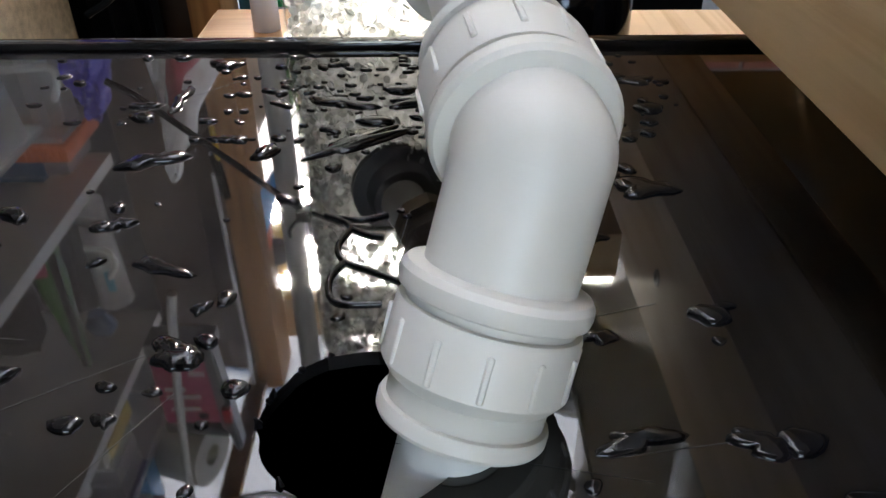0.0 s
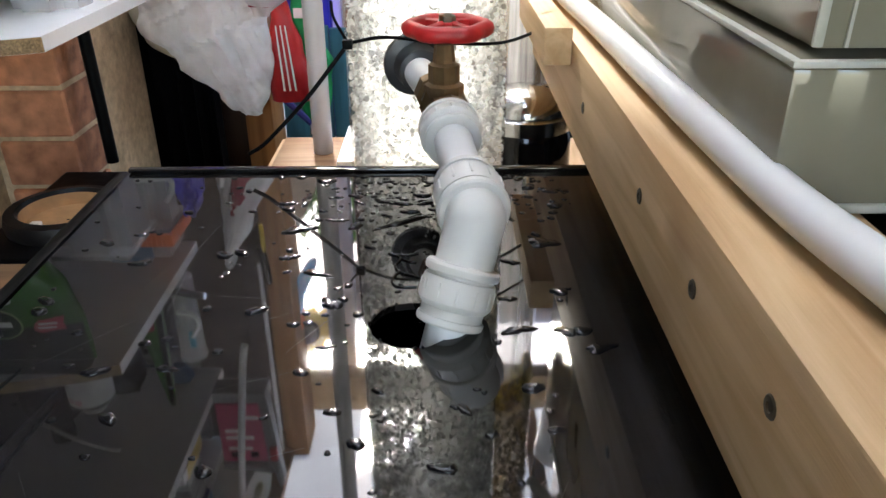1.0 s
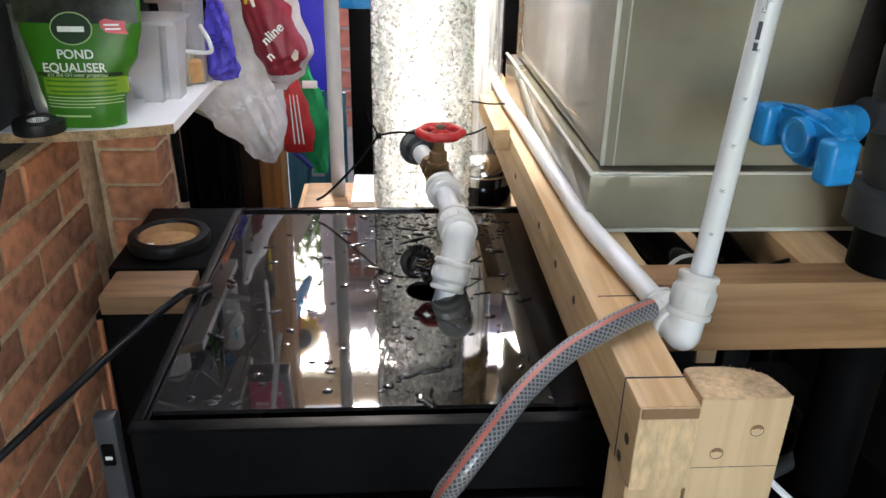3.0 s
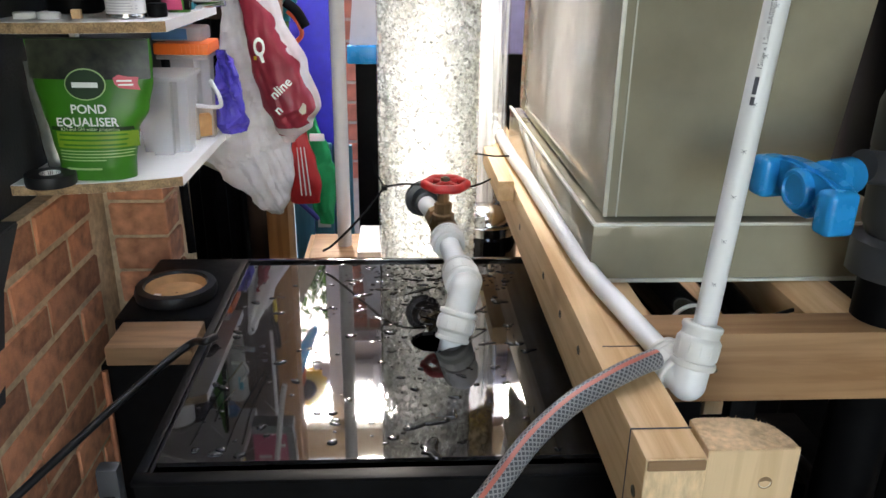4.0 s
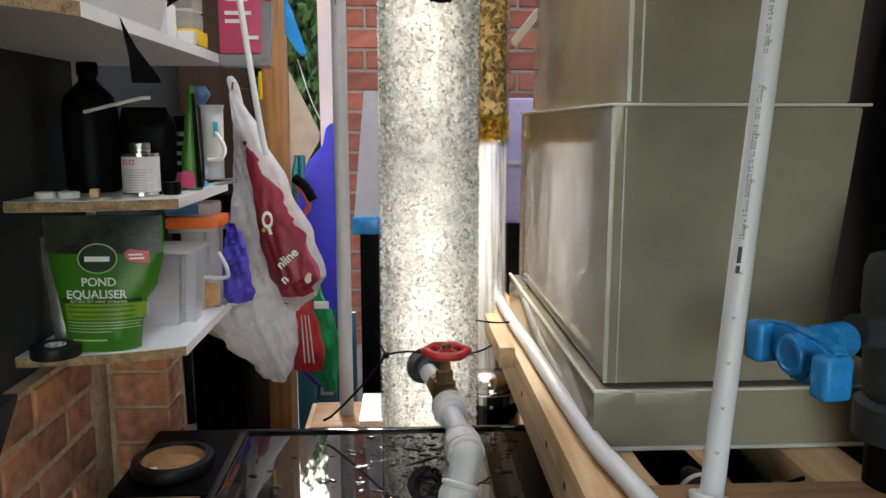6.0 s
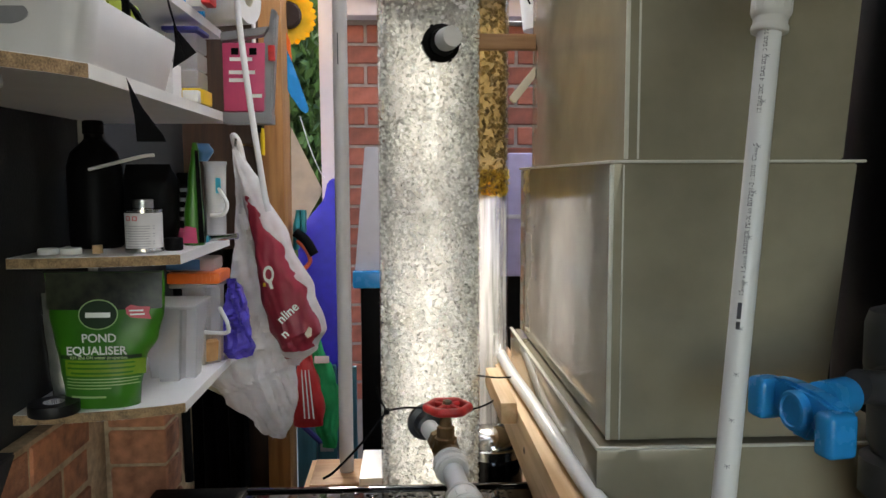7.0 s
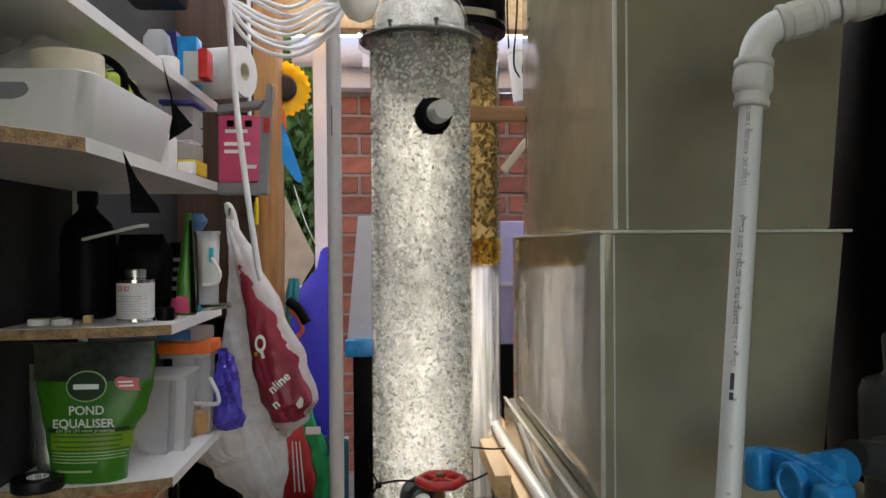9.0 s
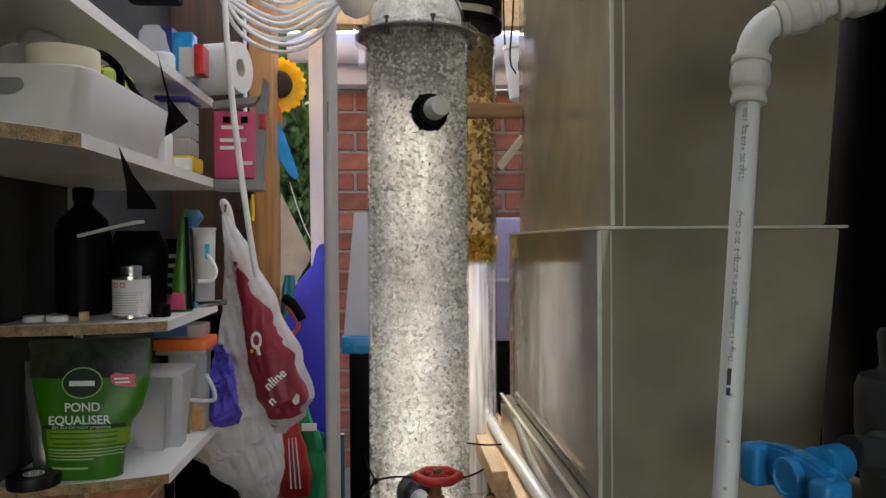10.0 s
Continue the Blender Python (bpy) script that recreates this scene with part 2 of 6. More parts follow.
M_BAGYELLOW = mat("lime_print_band", (0.20, 0.33, 0.02), 0.36, var=0.15)
M_WHITEPRINT = mat("white_print", (0.78, 0.80, 0.74), 0.5, var=0.02)
M_LIMEPRINT = mat("pale_green_print", (0.35, 0.50, 0.22), 0.5, var=0.02)
M_BLACKPRINT = mat("dark_green_print", (0.012, 0.035, 0.012), 0.4)
M_PINKBADGE = mat("pink_badge", (0.62, 0.09, 0.11), 0.4)
M_FOIL = mat("silver_foil_pouch", (0.42, 0.42, 0.36), 0.25, metal=0.7, var=0.25, scale=25, bump=0.4, bump_scale=40)
M_FROST = sheet("frosted_tub", (0.92, 0.93, 0.92), 0.16, 0.70, clear=0.62, scale=10, var=0.05)
M_FILM = sheet("clear_film", (0.80, 0.80, 0.79), 0.18, 0.45, clear=0.25, scale=18, var=0.2)
M_ORANGE = mat("orange_plastic", (0.78, 0.15, 0.02), 0.35, var=0.06)
M_BLUELID = mat("blue_lid", (0.05, 0.15, 0.32), 0.35, var=0.1)
M_PURPLE = sheet("purple_film", (0.10, 0.075, 0.52), 0.3, 0.3)
M_CARRIER = sheet("white_carrier_film", (0.96, 0.93, 0.88), 0.30, 0.58)
M_PUNCHED = sheet("beige_punched_sheet", (0.52, 0.45, 0.38), 0.5, 0.22)
M_MAROON = sheet("maroon_film", (0.36, 0.035, 0.06), 0.35, 0.3)
M_REDBAG = sheet("red_film", (0.50, 0.03, 0.03), 0.35, 0.3)
M_GREENCLOTH = sheet("green_cloth", (0.01, 0.38, 0.12), 0.7, 0.25)
M_TIN = mat("tin_label", (0.62, 0.60, 0.59), 0.42, var=0.05)
M_TINTEXT = mat("label_print", (0.36, 0.35, 0.36), 0.6)
M_PINK = mat("pink_carton", (0.55, 0.06, 0.15), 0.45, var=0.1)
M_YELLOW = mat("yellow_plastic", (0.70, 0.48, 0.01), 0.35, var=0.1)
M_PETAL = sheet("sunflower_petal", (0.86, 0.54, 0.012), 0.6, 0.4, island=0.15)
M_SEED = mat("dark_brown_plush", (0.03, 0.015, 0.01), 0.95, bump=0.9, bump_scale=400)
M_LIME = mat("lime_fabric", (0.38, 0.46, 0.05), 0.85, bump=0.4)
M_PAPER = mat("tissue_paper", (0.74, 0.72, 0.67), 0.95, var=0.04, bump=0.3)
M_CREAM = mat("masking_tape", (0.66, 0.60, 0.46), 0.7, var=0.06)
M_CABLE = mat("white_cable", (0.74, 0.73, 0.73), 0.4, var=0.03)
M_TERRACOTTA = mat("tan_pot", (0.43, 0.24, 0.10), 0.7, var=0.2)
M_COPPER = mat("copper_pipe", (0.40, 0.17, 0.09), 0.4, metal=0.6, var=0.2)
M_BROWNWOOD = wood("brown_offcut", (0.30, 0.17, 0.08), (0.20, 0.11, 0.05), axis="X")
M_NAVY = mat("navy_plastic", (0.03, 0.03, 0.20), 0.4)
M_CYAN = mat("cyan_label", (0.02, 0.36, 0.50), 0.4)
M_TEALBRUSH = mat("teal_brush_plastic", (0.01, 0.20, 0.22), 0.4)
M_REDORANGE = mat("red_orange_handle", (0.60, 0.09, 0.03), 0.4)
# White plastic greyed: the weak light on the basket is put into its colour.
M_BASKET = mat("dimmed_white_basket", (0.56, 0.55, 0.53), 0.42, var=0.04, scale=15)
M_GLOSSBLACK = mat("glossy_black_housing", (0.006, 0.006, 0.007), 0.10, var=0.2, spec=0.5)


# braided hose: diagonal net of pale threads under clear grey skin
def hose_material():
    m = mat("braided_hose", (0.20, 0.205, 0.21), 0.3, var=0.1, coat=0.4)
    nt = m.node_tree
    b = nt.nodes["Principled BSDF"]
    uv = nt.nodes.new("ShaderNodeTexCoord")
    mp = nt.nodes.new("ShaderNodeMapping")
    mp.inputs["Rotation"].default_value = (0, 0, radians(45))
    mp.inputs["Scale"].default_value = (1, 1, 1)
    nt.links.new(uv.outputs["UV"], mp.inputs[0])
    br = nt.nodes.new("ShaderNodeTexBrick")
    br.offset = 0.0
    br.inputs["Scale"].default_value = 1.0
    br.inputs["Brick Width"].default_value = br.inputs["Row Height"].default_value = 0.0034
    br.inputs["Mortar Size"].default_value = 0.0006
    br.inputs["Color1"].default_value = br.inputs["Color2"].default_value = (0.055, 0.058, 0.064, 1)
    br.inputs["Mortar"].default_value = (0.24, 0.24, 0.24, 1)
    nt.links.new(mp.outputs[0], br.inputs["Vector"])
    nt.links.new(br.outputs[0], b.inputs["Base Color"])
    return m


M_HOSE = hose_material()
M_HOSERED = mat("hose_stripe", (0.47, 0.14, 0.10), 0.35, var=0.1)


# ---- shape helpers ----
def finish(name, bm, material, angle=38):
    bmesh.ops.recalc_face_normals(bm, faces=bm.faces)
    me = bpy.data.meshes.new(name)
    bm.to_mesh(me)
    bm.free()
    for p in me.polygons:
        p.use_smooth = True
    me.set_sharp_from_angle(angle=radians(angle))
    me.materials.append(material)
    return me


def part(name, bm, material, parent=None, label="", angle=38):
    ob = new(name, bm if isinstance(bm, bpy.types.Mesh) else finish(name, bm, material, angle))
    if parent is not None:
        ob.parent = parent
    if label:
        ob["label"] = label
    return ob


def stuff(ob):
    ob["kind"] = "stuff"
    return ob


def thing(name, label, category, group="", kind=""):
    return tagged(new(name), label, category, group, kind)


def solo(name, bm, material, label, category, group="", kind="", angle=38):
    """A thing that is one mesh."""
    return tagged(part(name, bm, material, angle=angle), label, category, group, kind)


def box(x0, x1, y0, y1, z0, z1, bevel=0.0, segs=2, bm=None):
    own = bmesh.new()
    bmesh.ops.create_cube(own, size=1)
    for v in own.verts:
        v.co = Vector(((x0 + x1) / 2 + v.co.x * (x1 - x0), (y0 + y1) / 2 + v.co.y * (y1 - y0), (z0 + z1) / 2 + v.co.z * (z1 - z0)))
    if bevel:
        bmesh.ops.bevel(own, geom=own.edges[:], offset=bevel, segments=segs, affect="EDGES", profile=0.6)
    if bm is None:
        return own
    join(bm, own)
    return bm


def join(bm, other):
    me = bpy.data.meshes.new("tmp")
    other.to_mesh(me)
    other.free()
    bm.from_mesh(me)
    bpy.data.meshes.remove(me)
    return bm


def axis_frame(a, b):
    a, b = Vector(a), Vector(b)
    return Matrix.Translation(a) @ (b - a).to_track_quat("Z", "Y").to_matrix().to_4x4()


def lathe(profile, m=None, segs=32, cap=True, squash=1.0):
    """A turned shape: profile of (radius, height) along local z."""
    bm = bmesh.new()
    m = m or Matrix()
    rings = []
    for r, z in profile:
        rings.append([bm.verts.new(m @ Vector((r * math.cos(2 * math.pi * i / segs), squash * r * math.sin(2 * math.pi * i / segs), z))) for i in range(segs)])
    for a, b in zip(rings, rings[1:]):
        for i in range(segs):
            j = (i + 1) % segs
            bm.faces.new((a[i], a[j], b[j], b[i]))
    if cap:
        bm.faces.new(rings[0][::-1])
        bm.faces.new(rings[-1])
    return bm


def smooth_path(points, n=10):
    """Catmull-Rom through the points."""
    pts = [Vector(p) for p in points]
    pts = [pts[0] * 2 - pts[1]] + pts + [pts[-1] * 2 - pts[-2]]
    out = []
    for i in range(1, len(pts) - 2):
        p0, p1, p2, p3 = pts[i - 1:i + 3]
        for k in range(n):
            t = k / n
            out.append(0.5 * (2 * p1 + (p2 - p0) * t + (2 * p0 - 5 * p1 + 4 * p2 - p3) * t * t + (3 * p1 - p0 - 3 * p2 + p3) * t ** 3))
    out.append(pts[-2])
    return out


def sweep(points, radius, segs=12, smooth=10, closed=False, uv=False, arc=None, grow=0.0):
    """A tube along points. arc: (from, to) in degrees of the section only, lifted by grow."""
    pts = smooth_path(points, smooth) if smooth else [Vector(p) for p in points]
    bm = bmesh.new()
    layer = bm.loops.layers.uv.new("UVMap") if uv else None
    up = Vector((0, 0, 1))
    rings, length, lens = [], 0.0, []
    side = None
    for i, p in enumerate(pts):
        d = (pts[min(i + 1, len(pts) - 1)] - pts[max(i - 1, 0)]).normalized()
        if side is None:
            side = d.cross(up) if abs(d.z) < 0.95 else d.cross(Vector((0, 1, 0)))
        side = (side - d * side.dot(d)).normalized()
        top = side.cross(d).normalized()
        r = radius[i * (len(radius) - 1) // max(1, len(pts) - 1)] if isinstance(radius, (list, tuple)) else radius
        angles = [2 * math.pi * k / segs for k in range(segs)] if arc is None else [radians(arc[0] + (arc[1] - arc[0]) * k / segs) for k in range(segs + 1)]
        rings.append([bm.verts.new(p + (r + grow) * (math.cos(a) * side + math.sin(a) * top)) for a in angles])
        if i:
            length += (p - pts[i - 1]).length
        lens.append(length)
    n = len(rings[0])
    for i in range(len(rings) - 1):
        for k in range(n if arc is None else n - 1):
            j = (k + 1) % n
            f = bm.faces.new((rings[i][k], rings[i][j], rings[i + 1][j], rings[i + 1][k]))
            if uv:
                r = radius if not isinstance(radius, (list, tuple)) else radius[0]
                us = (k, k + 1, k + 1, k)
                vs = (lens[i], lens[i], lens[i + 1], lens[i + 1])
                for lp, u, v in zip(f.loops, us, vs):
                    lp[layer].uv = (u / n * 2 * math.pi * r, v)
    if arc is None:
        bm.faces.new(rings[0][::-1])
        bm.faces.new(rings[-1])
    return bm


def prism(poly, depth, m=None, bevel=0.0):
    """A flat shape: polygon in local x, y, thickened along local z."""
    bm = bmesh.new()
    f = bm.faces.new([bm.verts.new((x, y, 0)) for x, y in poly])
    r = bmesh.ops.extrude_face_region(bm, geom=[f])
    bmesh.ops.translate(bm, verts=[v for v in r["geom"] if isinstance(v, bmesh.types.BMVert)], vec=(0, 0, depth))
    if bevel:
        bmesh.ops.bevel(bm, geom=bm.edges[:], offset=bevel, segments=2, affect="EDGES")
    if m is not None:
        bmesh.ops.transform(bm, matrix=m, verts=bm.verts[:])
    return bm


UPRIGHT = pose(0, 0, 0, 90, 0, 0)   # local x, y -> world x, z; thickness towards -y


def upright(poly, y, depth, bevel=0.0):
    """A flat shape standing in the x-z plane, its back at y, its face depth nearer."""
    return prism(poly, depth, Matrix.Translation((0, y, 0)) @ UPRIGHT, bevel)


def bag(rows, y, wrinkle=0.004, segs=28, seed=1.0, fine=4, power=0.8, crease=0.0):
    """A soft hanging or standing shape: rows (z, left x, right x, thickness) from the bottom up, with folds."""
    zs = [r[0] for r in rows]
    n = (len(rows) - 1) * fine
    prof = []
    for i in range(n + 1):
        k, t = divmod(i, fine)
        t /= fine
        a, b = rows[min(k, len(rows) - 1)], rows[min(k + 1, len(rows) - 1)]
        s = t * t * (3 - 2 * t)
        prof.append([a[0] + (b[0] - a[0]) * t] + [a[q] + (b[q] - a[q]) * s for q in (1, 2, 3)])
    bm = bmesh.new()
    rings = []
    for z, xl, xr, th in prof:
        ring = []
        for i in range(segs):
            a = 2 * math.pi * i / segs
            c, s = math.cos(a), math.sin(a)
            c = math.copysign(abs(c) ** power, c)
            p = Vector(((xl + xr) / 2 + (xr - xl) / 2 * c, y + th / 2 * s, z))
            w = noise.noise(Vector((p.x * 38 + seed * 7, s * 1.2 + seed, p.z * 9))) + 0.5 * noise.noise(Vector((p.x * 90, seed * 3, p.z * 30)))
            p.y += wrinkle * w
            if crease:
                lean = (p.x + 0.35 * p.z) * 48
                p.y += crease * (1 - 3.2 * abs(noise.noise(Vector((lean, seed * 5, p.z * 5)))) - 1.8 * abs(noise.noise(Vector((p.x * 30 - p.z * 70, seed * 9, s)))))
            p.x += wrinkle * 0.5 * noise.noise(Vector((seed, p.z * 40, s)))
            ring.append(bm.verts.new(p))
        rings.append(ring)
    for a, b in zip(rings, rings[1:]):
        for i in range(segs):
            j = (i + 1) % segs
            bm.faces.new((a[i], a[j], b[j], b[i]))
    bm.faces.new(rings[0][::-1])
    bm.faces.new(rings[-1])
    return bm


def scaled_from_eye(ob, k, centre=Vector((0.0, -0.01, 1.315))):
    """Scales a thing k times about the camera's eye, so its view stays the same: the stud wall stands well behind the
    shelves.
    """
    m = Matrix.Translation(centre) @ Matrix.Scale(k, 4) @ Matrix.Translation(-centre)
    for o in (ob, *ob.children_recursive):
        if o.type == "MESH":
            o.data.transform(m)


def lettering(name, text, size, m, material, parent, label="", align="CENTER", bold=0.0):
    cu = bpy.data.curves.new(name, "FONT")
    cu.body, cu.size, cu.align_x, cu.extrude, cu.offset = text, size, align, 0.0003, bold
    tmp = bpy.data.objects.new("tmp_text", cu)
    scene.collection.objects.link(tmp)
    bpy.context.view_layer.update()
    me = bpy.data.meshes.new_from_object(tmp.evaluated_get(bpy.context.evaluated_depsgraph_get()))
    bpy.data.objects.remove(tmp)
    me.transform(m)
    me.materials.clear()
    me.materials.append(material)
    ob = new(name, me)
    ob.parent = parent
    if label:
        ob["label"] = label
    return ob


# ---- setting ----
def structure(name, bm, material, label, category):
    return solo(name, bm, material, label, category, kind="structure", angle=30)


floor = structure("floor", box(-0.9, 1.9, -1.95, 1.88, -0.05, 0.0), M_FLOOR, "dark dusty concrete floor of the outhouse", "floor")
ceiling = structure("ceiling", box(-0.9, 2.0, -1.95, 0.45, 2.12, 2.18), M_CEIL, "plain boarded ceiling above the filter room", "ceiling")
# These unseen boards are added to keep roof light off shelves and tank.
structure("ceiling", box(-0.9, -0.25, 0.45, 1.25, 2.12, 2.18), M_CEIL, "unseen boarded ceiling added to shade the shelves", "ceiling")
structure("ceiling", box(0.28, 2.0, 0.45, 1.25, 2.12, 2.18), M_CEIL, "unseen boarded ceiling added to shade the tank", "ceiling")
# Unseen translucent roof, added to bring soft daylight and sun to the tubes.
roof = thing("roof_sheet", "unseen opal roof sheet added to spread daylight over the tubes", "roof", kind="structure")
part("opal_sheet", box(-0.42, -0.181, 1.251, 2.42, 2.125, 2.131), M_OPAL, roof)
part("opal_sheet", box(0.281, 0.60, 1.251, 2.42, 2.125, 2.131), M_OPAL, roof)
structure("ceiling", box(0.601, 2.0, 1.251, 2.42, 2.12, 2.18), M_CEIL, "unseen boarded ceiling added to shade the space beyond the tank", "ceiling")
part("clear_sheet", box(-0.180, 0.280, 1.251, 2.42, 2.125, 2.131), M_OPALCLEAR, roof, "half-clear strip added to let sun onto the media tube")
part("opal_sheet", box(-0.75, -0.421, 1.751, 2.42, 2.125, 2.131), M_OPAL, roof)
structure("ceiling", box(-1.0, -0.421, 1.251, 1.75, 2.12, 2.18), M_CEIL, "unseen boarded ceiling added to shade the shelf corner", "ceiling")
part("opal_sheet", box(-0.248, 0.278, 0.451, 1.2505, 2.125, 2.131), M_OPAL, roof)
wall_south = thing("wall_south", "unseen painted wall with an assumed doorway behind the viewer", "wall", kind="structure")
part("wall_panel", box(-0.9, -0.42, -1.95, -1.83, 0.0, 2.12), M_WALLPLAIN, wall_south)
part("wall_panel", box(1.02, 1.9, -1.95, -1.83, 0.0, 2.12), M_WALLPLAIN, wall_south)
part("lintel", box(-0.42, 1.02, -1.95, -1.83, 2.0, 2.12), M_WALLPLAIN, wall_south)
structure("wall_east", box(1.9, 2.0, -1.95, 1.75, 0.0, 2.12), M_SHADED_RENDER, "plain block wall beyond the tank, its shade put into a dark colour", "wall")

# left wall: brick below, grey render above
wall_west = thing("wall_west", "red brick wall with grey render above, beside the shelves", "wall", kind="structure")
part("render_coat", box(-0.74, -0.618, -1.83, 2.30, 0.90, 2.12, 0.004), M_SHADED_RENDER, wall_west, "rough grey render, coloured near black for the shelf corner's shade")
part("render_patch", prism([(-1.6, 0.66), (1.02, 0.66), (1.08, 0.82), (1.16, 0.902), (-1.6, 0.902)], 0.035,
                           Matrix.Translation((-0.625, 0, 0)) @ Matrix(((0, 0, 1, 0), (1, 0, 0, 0), (0, 1, 0, 0), (0, 0, 0, 1))), 0.003), M_SHADED_RENDER, wall_west, "ragged grey render patch in the same shaded colour")
part("mortar_bed", box(-0.74, -0.5935, -1.83, 2.30, 0.0, 0.90), M_MORTAR, wall_west, "pale sandy mortar joints")
brick_pier = thing("brick_pier", "half-brick wide red brick pier beside the shelves", "pier", kind="structure")
part("mortar_core", box(-0.598, -0.476, 1.506, 1.60, 0.0, 0.92), M_MORTAR, brick_pier)

# far wall: timber studs, opening to the yard
wall_north = thing("wall_north", "timber framed far wall open to the sunny yard", "wall", kind="structure")
part("panel", box(-0.74, -0.352, 1.66, 1.70, 0.33, 1.94), M_PLYWOOD, wall_north, "dark brown board")
part("panel", box(-0.352, -0.292, 1.655, 1.70, 0.3, 1.94, 0.002), M_PLYWOOD, wall_north, "dark brown board")
part("stud", box(-0.290, -0.243, 1.600, 1.70, 0.0, 1.94, 0.003), M_STUD, wall_north, "orange-brown pine stud")
head = thing("head_rail", "orange-brown pine head rail, with rafters under the added roof sheet", "rail", kind="structure")
part("rail", box(-0.62, 2.0, 2.30, 2.36, 1.975, 2.10, 0.003), M_PINE, head)
part("panel", box(0.68, 1.9, 1.66, 1.75, 0.0, 2.12), M_SHADED_RENDER, head, "rendered wall, coloured dark for the shade beyond the tank")
part("rafter", box(0.30, 0.345, 1.0, 2.36, 2.10, 2.12, 0.003), M_STUD, head)
part("rafter", box(-0.41, -0.365, 1.3, 2.36, 2.10, 2.12, 0.003), M_STUD, head)
part("sill_wall", box(-0.243, 0.95, 1.80, 1.86, 0.0, 0.55), M_BLACK, head, "dark low wall below the opening")
scaled_from_eye(wall_north, 1.33)

# ---- outside ----
structure("ground", box(-400, 400, 1.9, 800, -0.06, -0.005), M_GROUND, "grey paved yard outside the opening", "ground")
house = thing("house", "red brick house with white gutter across the yard", "house")
part("wall", box(-0.245, 3.2, 2.90, 3.13, 0.0, 1.90), M_HOUSEMORTAR, house, "brick wall with pale joints")
part("fascia", box(-0.27, 3.2, 2.81, 2.90, 1.90, 2.02, 0.004), M_UPVC, house, "white fascia board")
gut = bmesh.new()
for i in range(1):
    join(gut, sweep([(-0.36, 2.76, 2.02), (0.5, 2.76, 2.02), (3.2, 2.76, 2.02)], 0.055, 14, smooth=2))
part("gutter", gut, M_UPVC, house, "white plastic gutter")
part("gutter_bracket", box(-0.11, -0.085, 2.70, 2.78, 1.95, 2.085, 0.004), M_UPVC, house)
part("roof", prism([(2.74, 2.07), (6.4, 3.08), (6.4, 2.98), (2.8, 2.01)], 3.5,
                   Matrix.Translation((-0.3, 0, 0)) @ Matrix(((0, 0, 1, 0), (1, 0, 0, 0), (0, 1, 0, 0), (0, 0, 0, 1)))), M_ROOF, house, "dark roof tiles")
solo("white_post", prism([(-0.245, 0.0), (-0.18, 0.0), (-0.207, 2.06), (-0.256, 2.06)], 0.05, Matrix.Translation((0, 2.48, 0)) @ UPRIGHT, 0.004), M_UPVC,
     "white plastic door frame post standing outside", "post")
leaning = thing("leaning_board", "white plastic board with a blue foot leaning outside", "board")
part("board", prism([(-0.125, 1.07), (-0.03, 1.07), (-0.03, 1.40), (-0.095, 1.40)], 0.02, Matrix.Translation((0, 2.03, 0)) @ UPRIGHT, 0.003), M_UPVC, leaning)
part("foot", box(-0.13, -0.02, 1.985, 2.04, 1.03, 1.075, 0.006), M_BLUE, leaning, "bright blue plastic foot")
part("stand", box(-0.11, -0.03, 2.0, 2.03, 0.0, 1.03, 0.004), M_BLACK, leaning)
# Block added for an unidentified lilac area beyond the tubes.
lilac = thing("lilac_cabinet", "pale lilac block standing in for an unidentified lilac area", "box")
part("body", box(0.28, 0.62, 2.2, 2.6, 1.03, 1.39, 0.01), M_LILAC, lilac)
part("base", box(0.30, 0.60, 2.22, 2.58, 0.0, 1.03, 0.005), M_BLACK, lilac)
part("seam", box(0.279, 0.621, 2.195, 2.2, 1.20, 1.212, 0.001), M_UPVC, lilac)


def tree(name, x, y, height, spread, leaves, seed, label):
    rnd = random.Random(seed)
    t = thing(name, label, "tree")
    trunk = sweep([(x, y, 0), (x + 0.05, y, height * 0.3), (x - 0.04, y + 0.05, height * 0.7)], [0.09, 0.07, 0.05, 0.03], 9)
    for k in range(6):
        a = k * 1.1 + seed
        join(trunk, sweep([(x, y, height * (0.2 + 0.07 * k)), (x + spread * 0.3 * math.cos(a), y + spread * 0.3 * math.sin(a), height * (0.35 + 0.08 * k)),
                           (x + spread * 0.6 * math.cos(a), y + spread * 0.6 * math.sin(a), height * (0.42 + 0.09 * k))], [0.03, 0.02, 0.01], 6, 4))
    part("trunk", trunk, M_BARK, t)
    verts, faces = [], []
    clumps = [(rnd.gauss(0, 0.45) * spread, rnd.gauss(0, 0.4) * spread, rnd.uniform(0.12, 1.0) * height, rnd.uniform(0.12, 0.3) * spread) for _ in range(34)]
    for i in range(leaves):
        c = clumps[i % len(clumps)]
        p = Vector((x + c[0] + rnd.gauss(0, c[3]), y + c[1] + rnd.gauss(0, c[3]), max(0.1, c[2] + rnd.gauss(0, c[3] * 0.8))))
        q = Euler((rnd.uniform(0, 6.28), rnd.uniform(0, 6.28), rnd.uniform(0, 6.28))).to_matrix()
        s = rnd.uniform(0.03, 0.07)
        b = len(verts)
        verts += [p + q @ Vector(v) * s for v in ((-1, 0, 0), (0, -0.5, 0.15), (1, 0, 0), (0, 0.5, 0.15))]
        faces += [(b, b + 1, b + 2), (b, b + 2, b + 3)]
    me = bpy.data.meshes.new("crown")
    me.from_pydata(verts, [], faces)
    me.materials.append(M_LEAF)
    part("crown", me, M_LEAF, t)
    return t


tree("garden_tree", -1.15, 6.4, 3.1, 1.0, 24000, 3, "leafy green garden tree in sun beyond the yard")
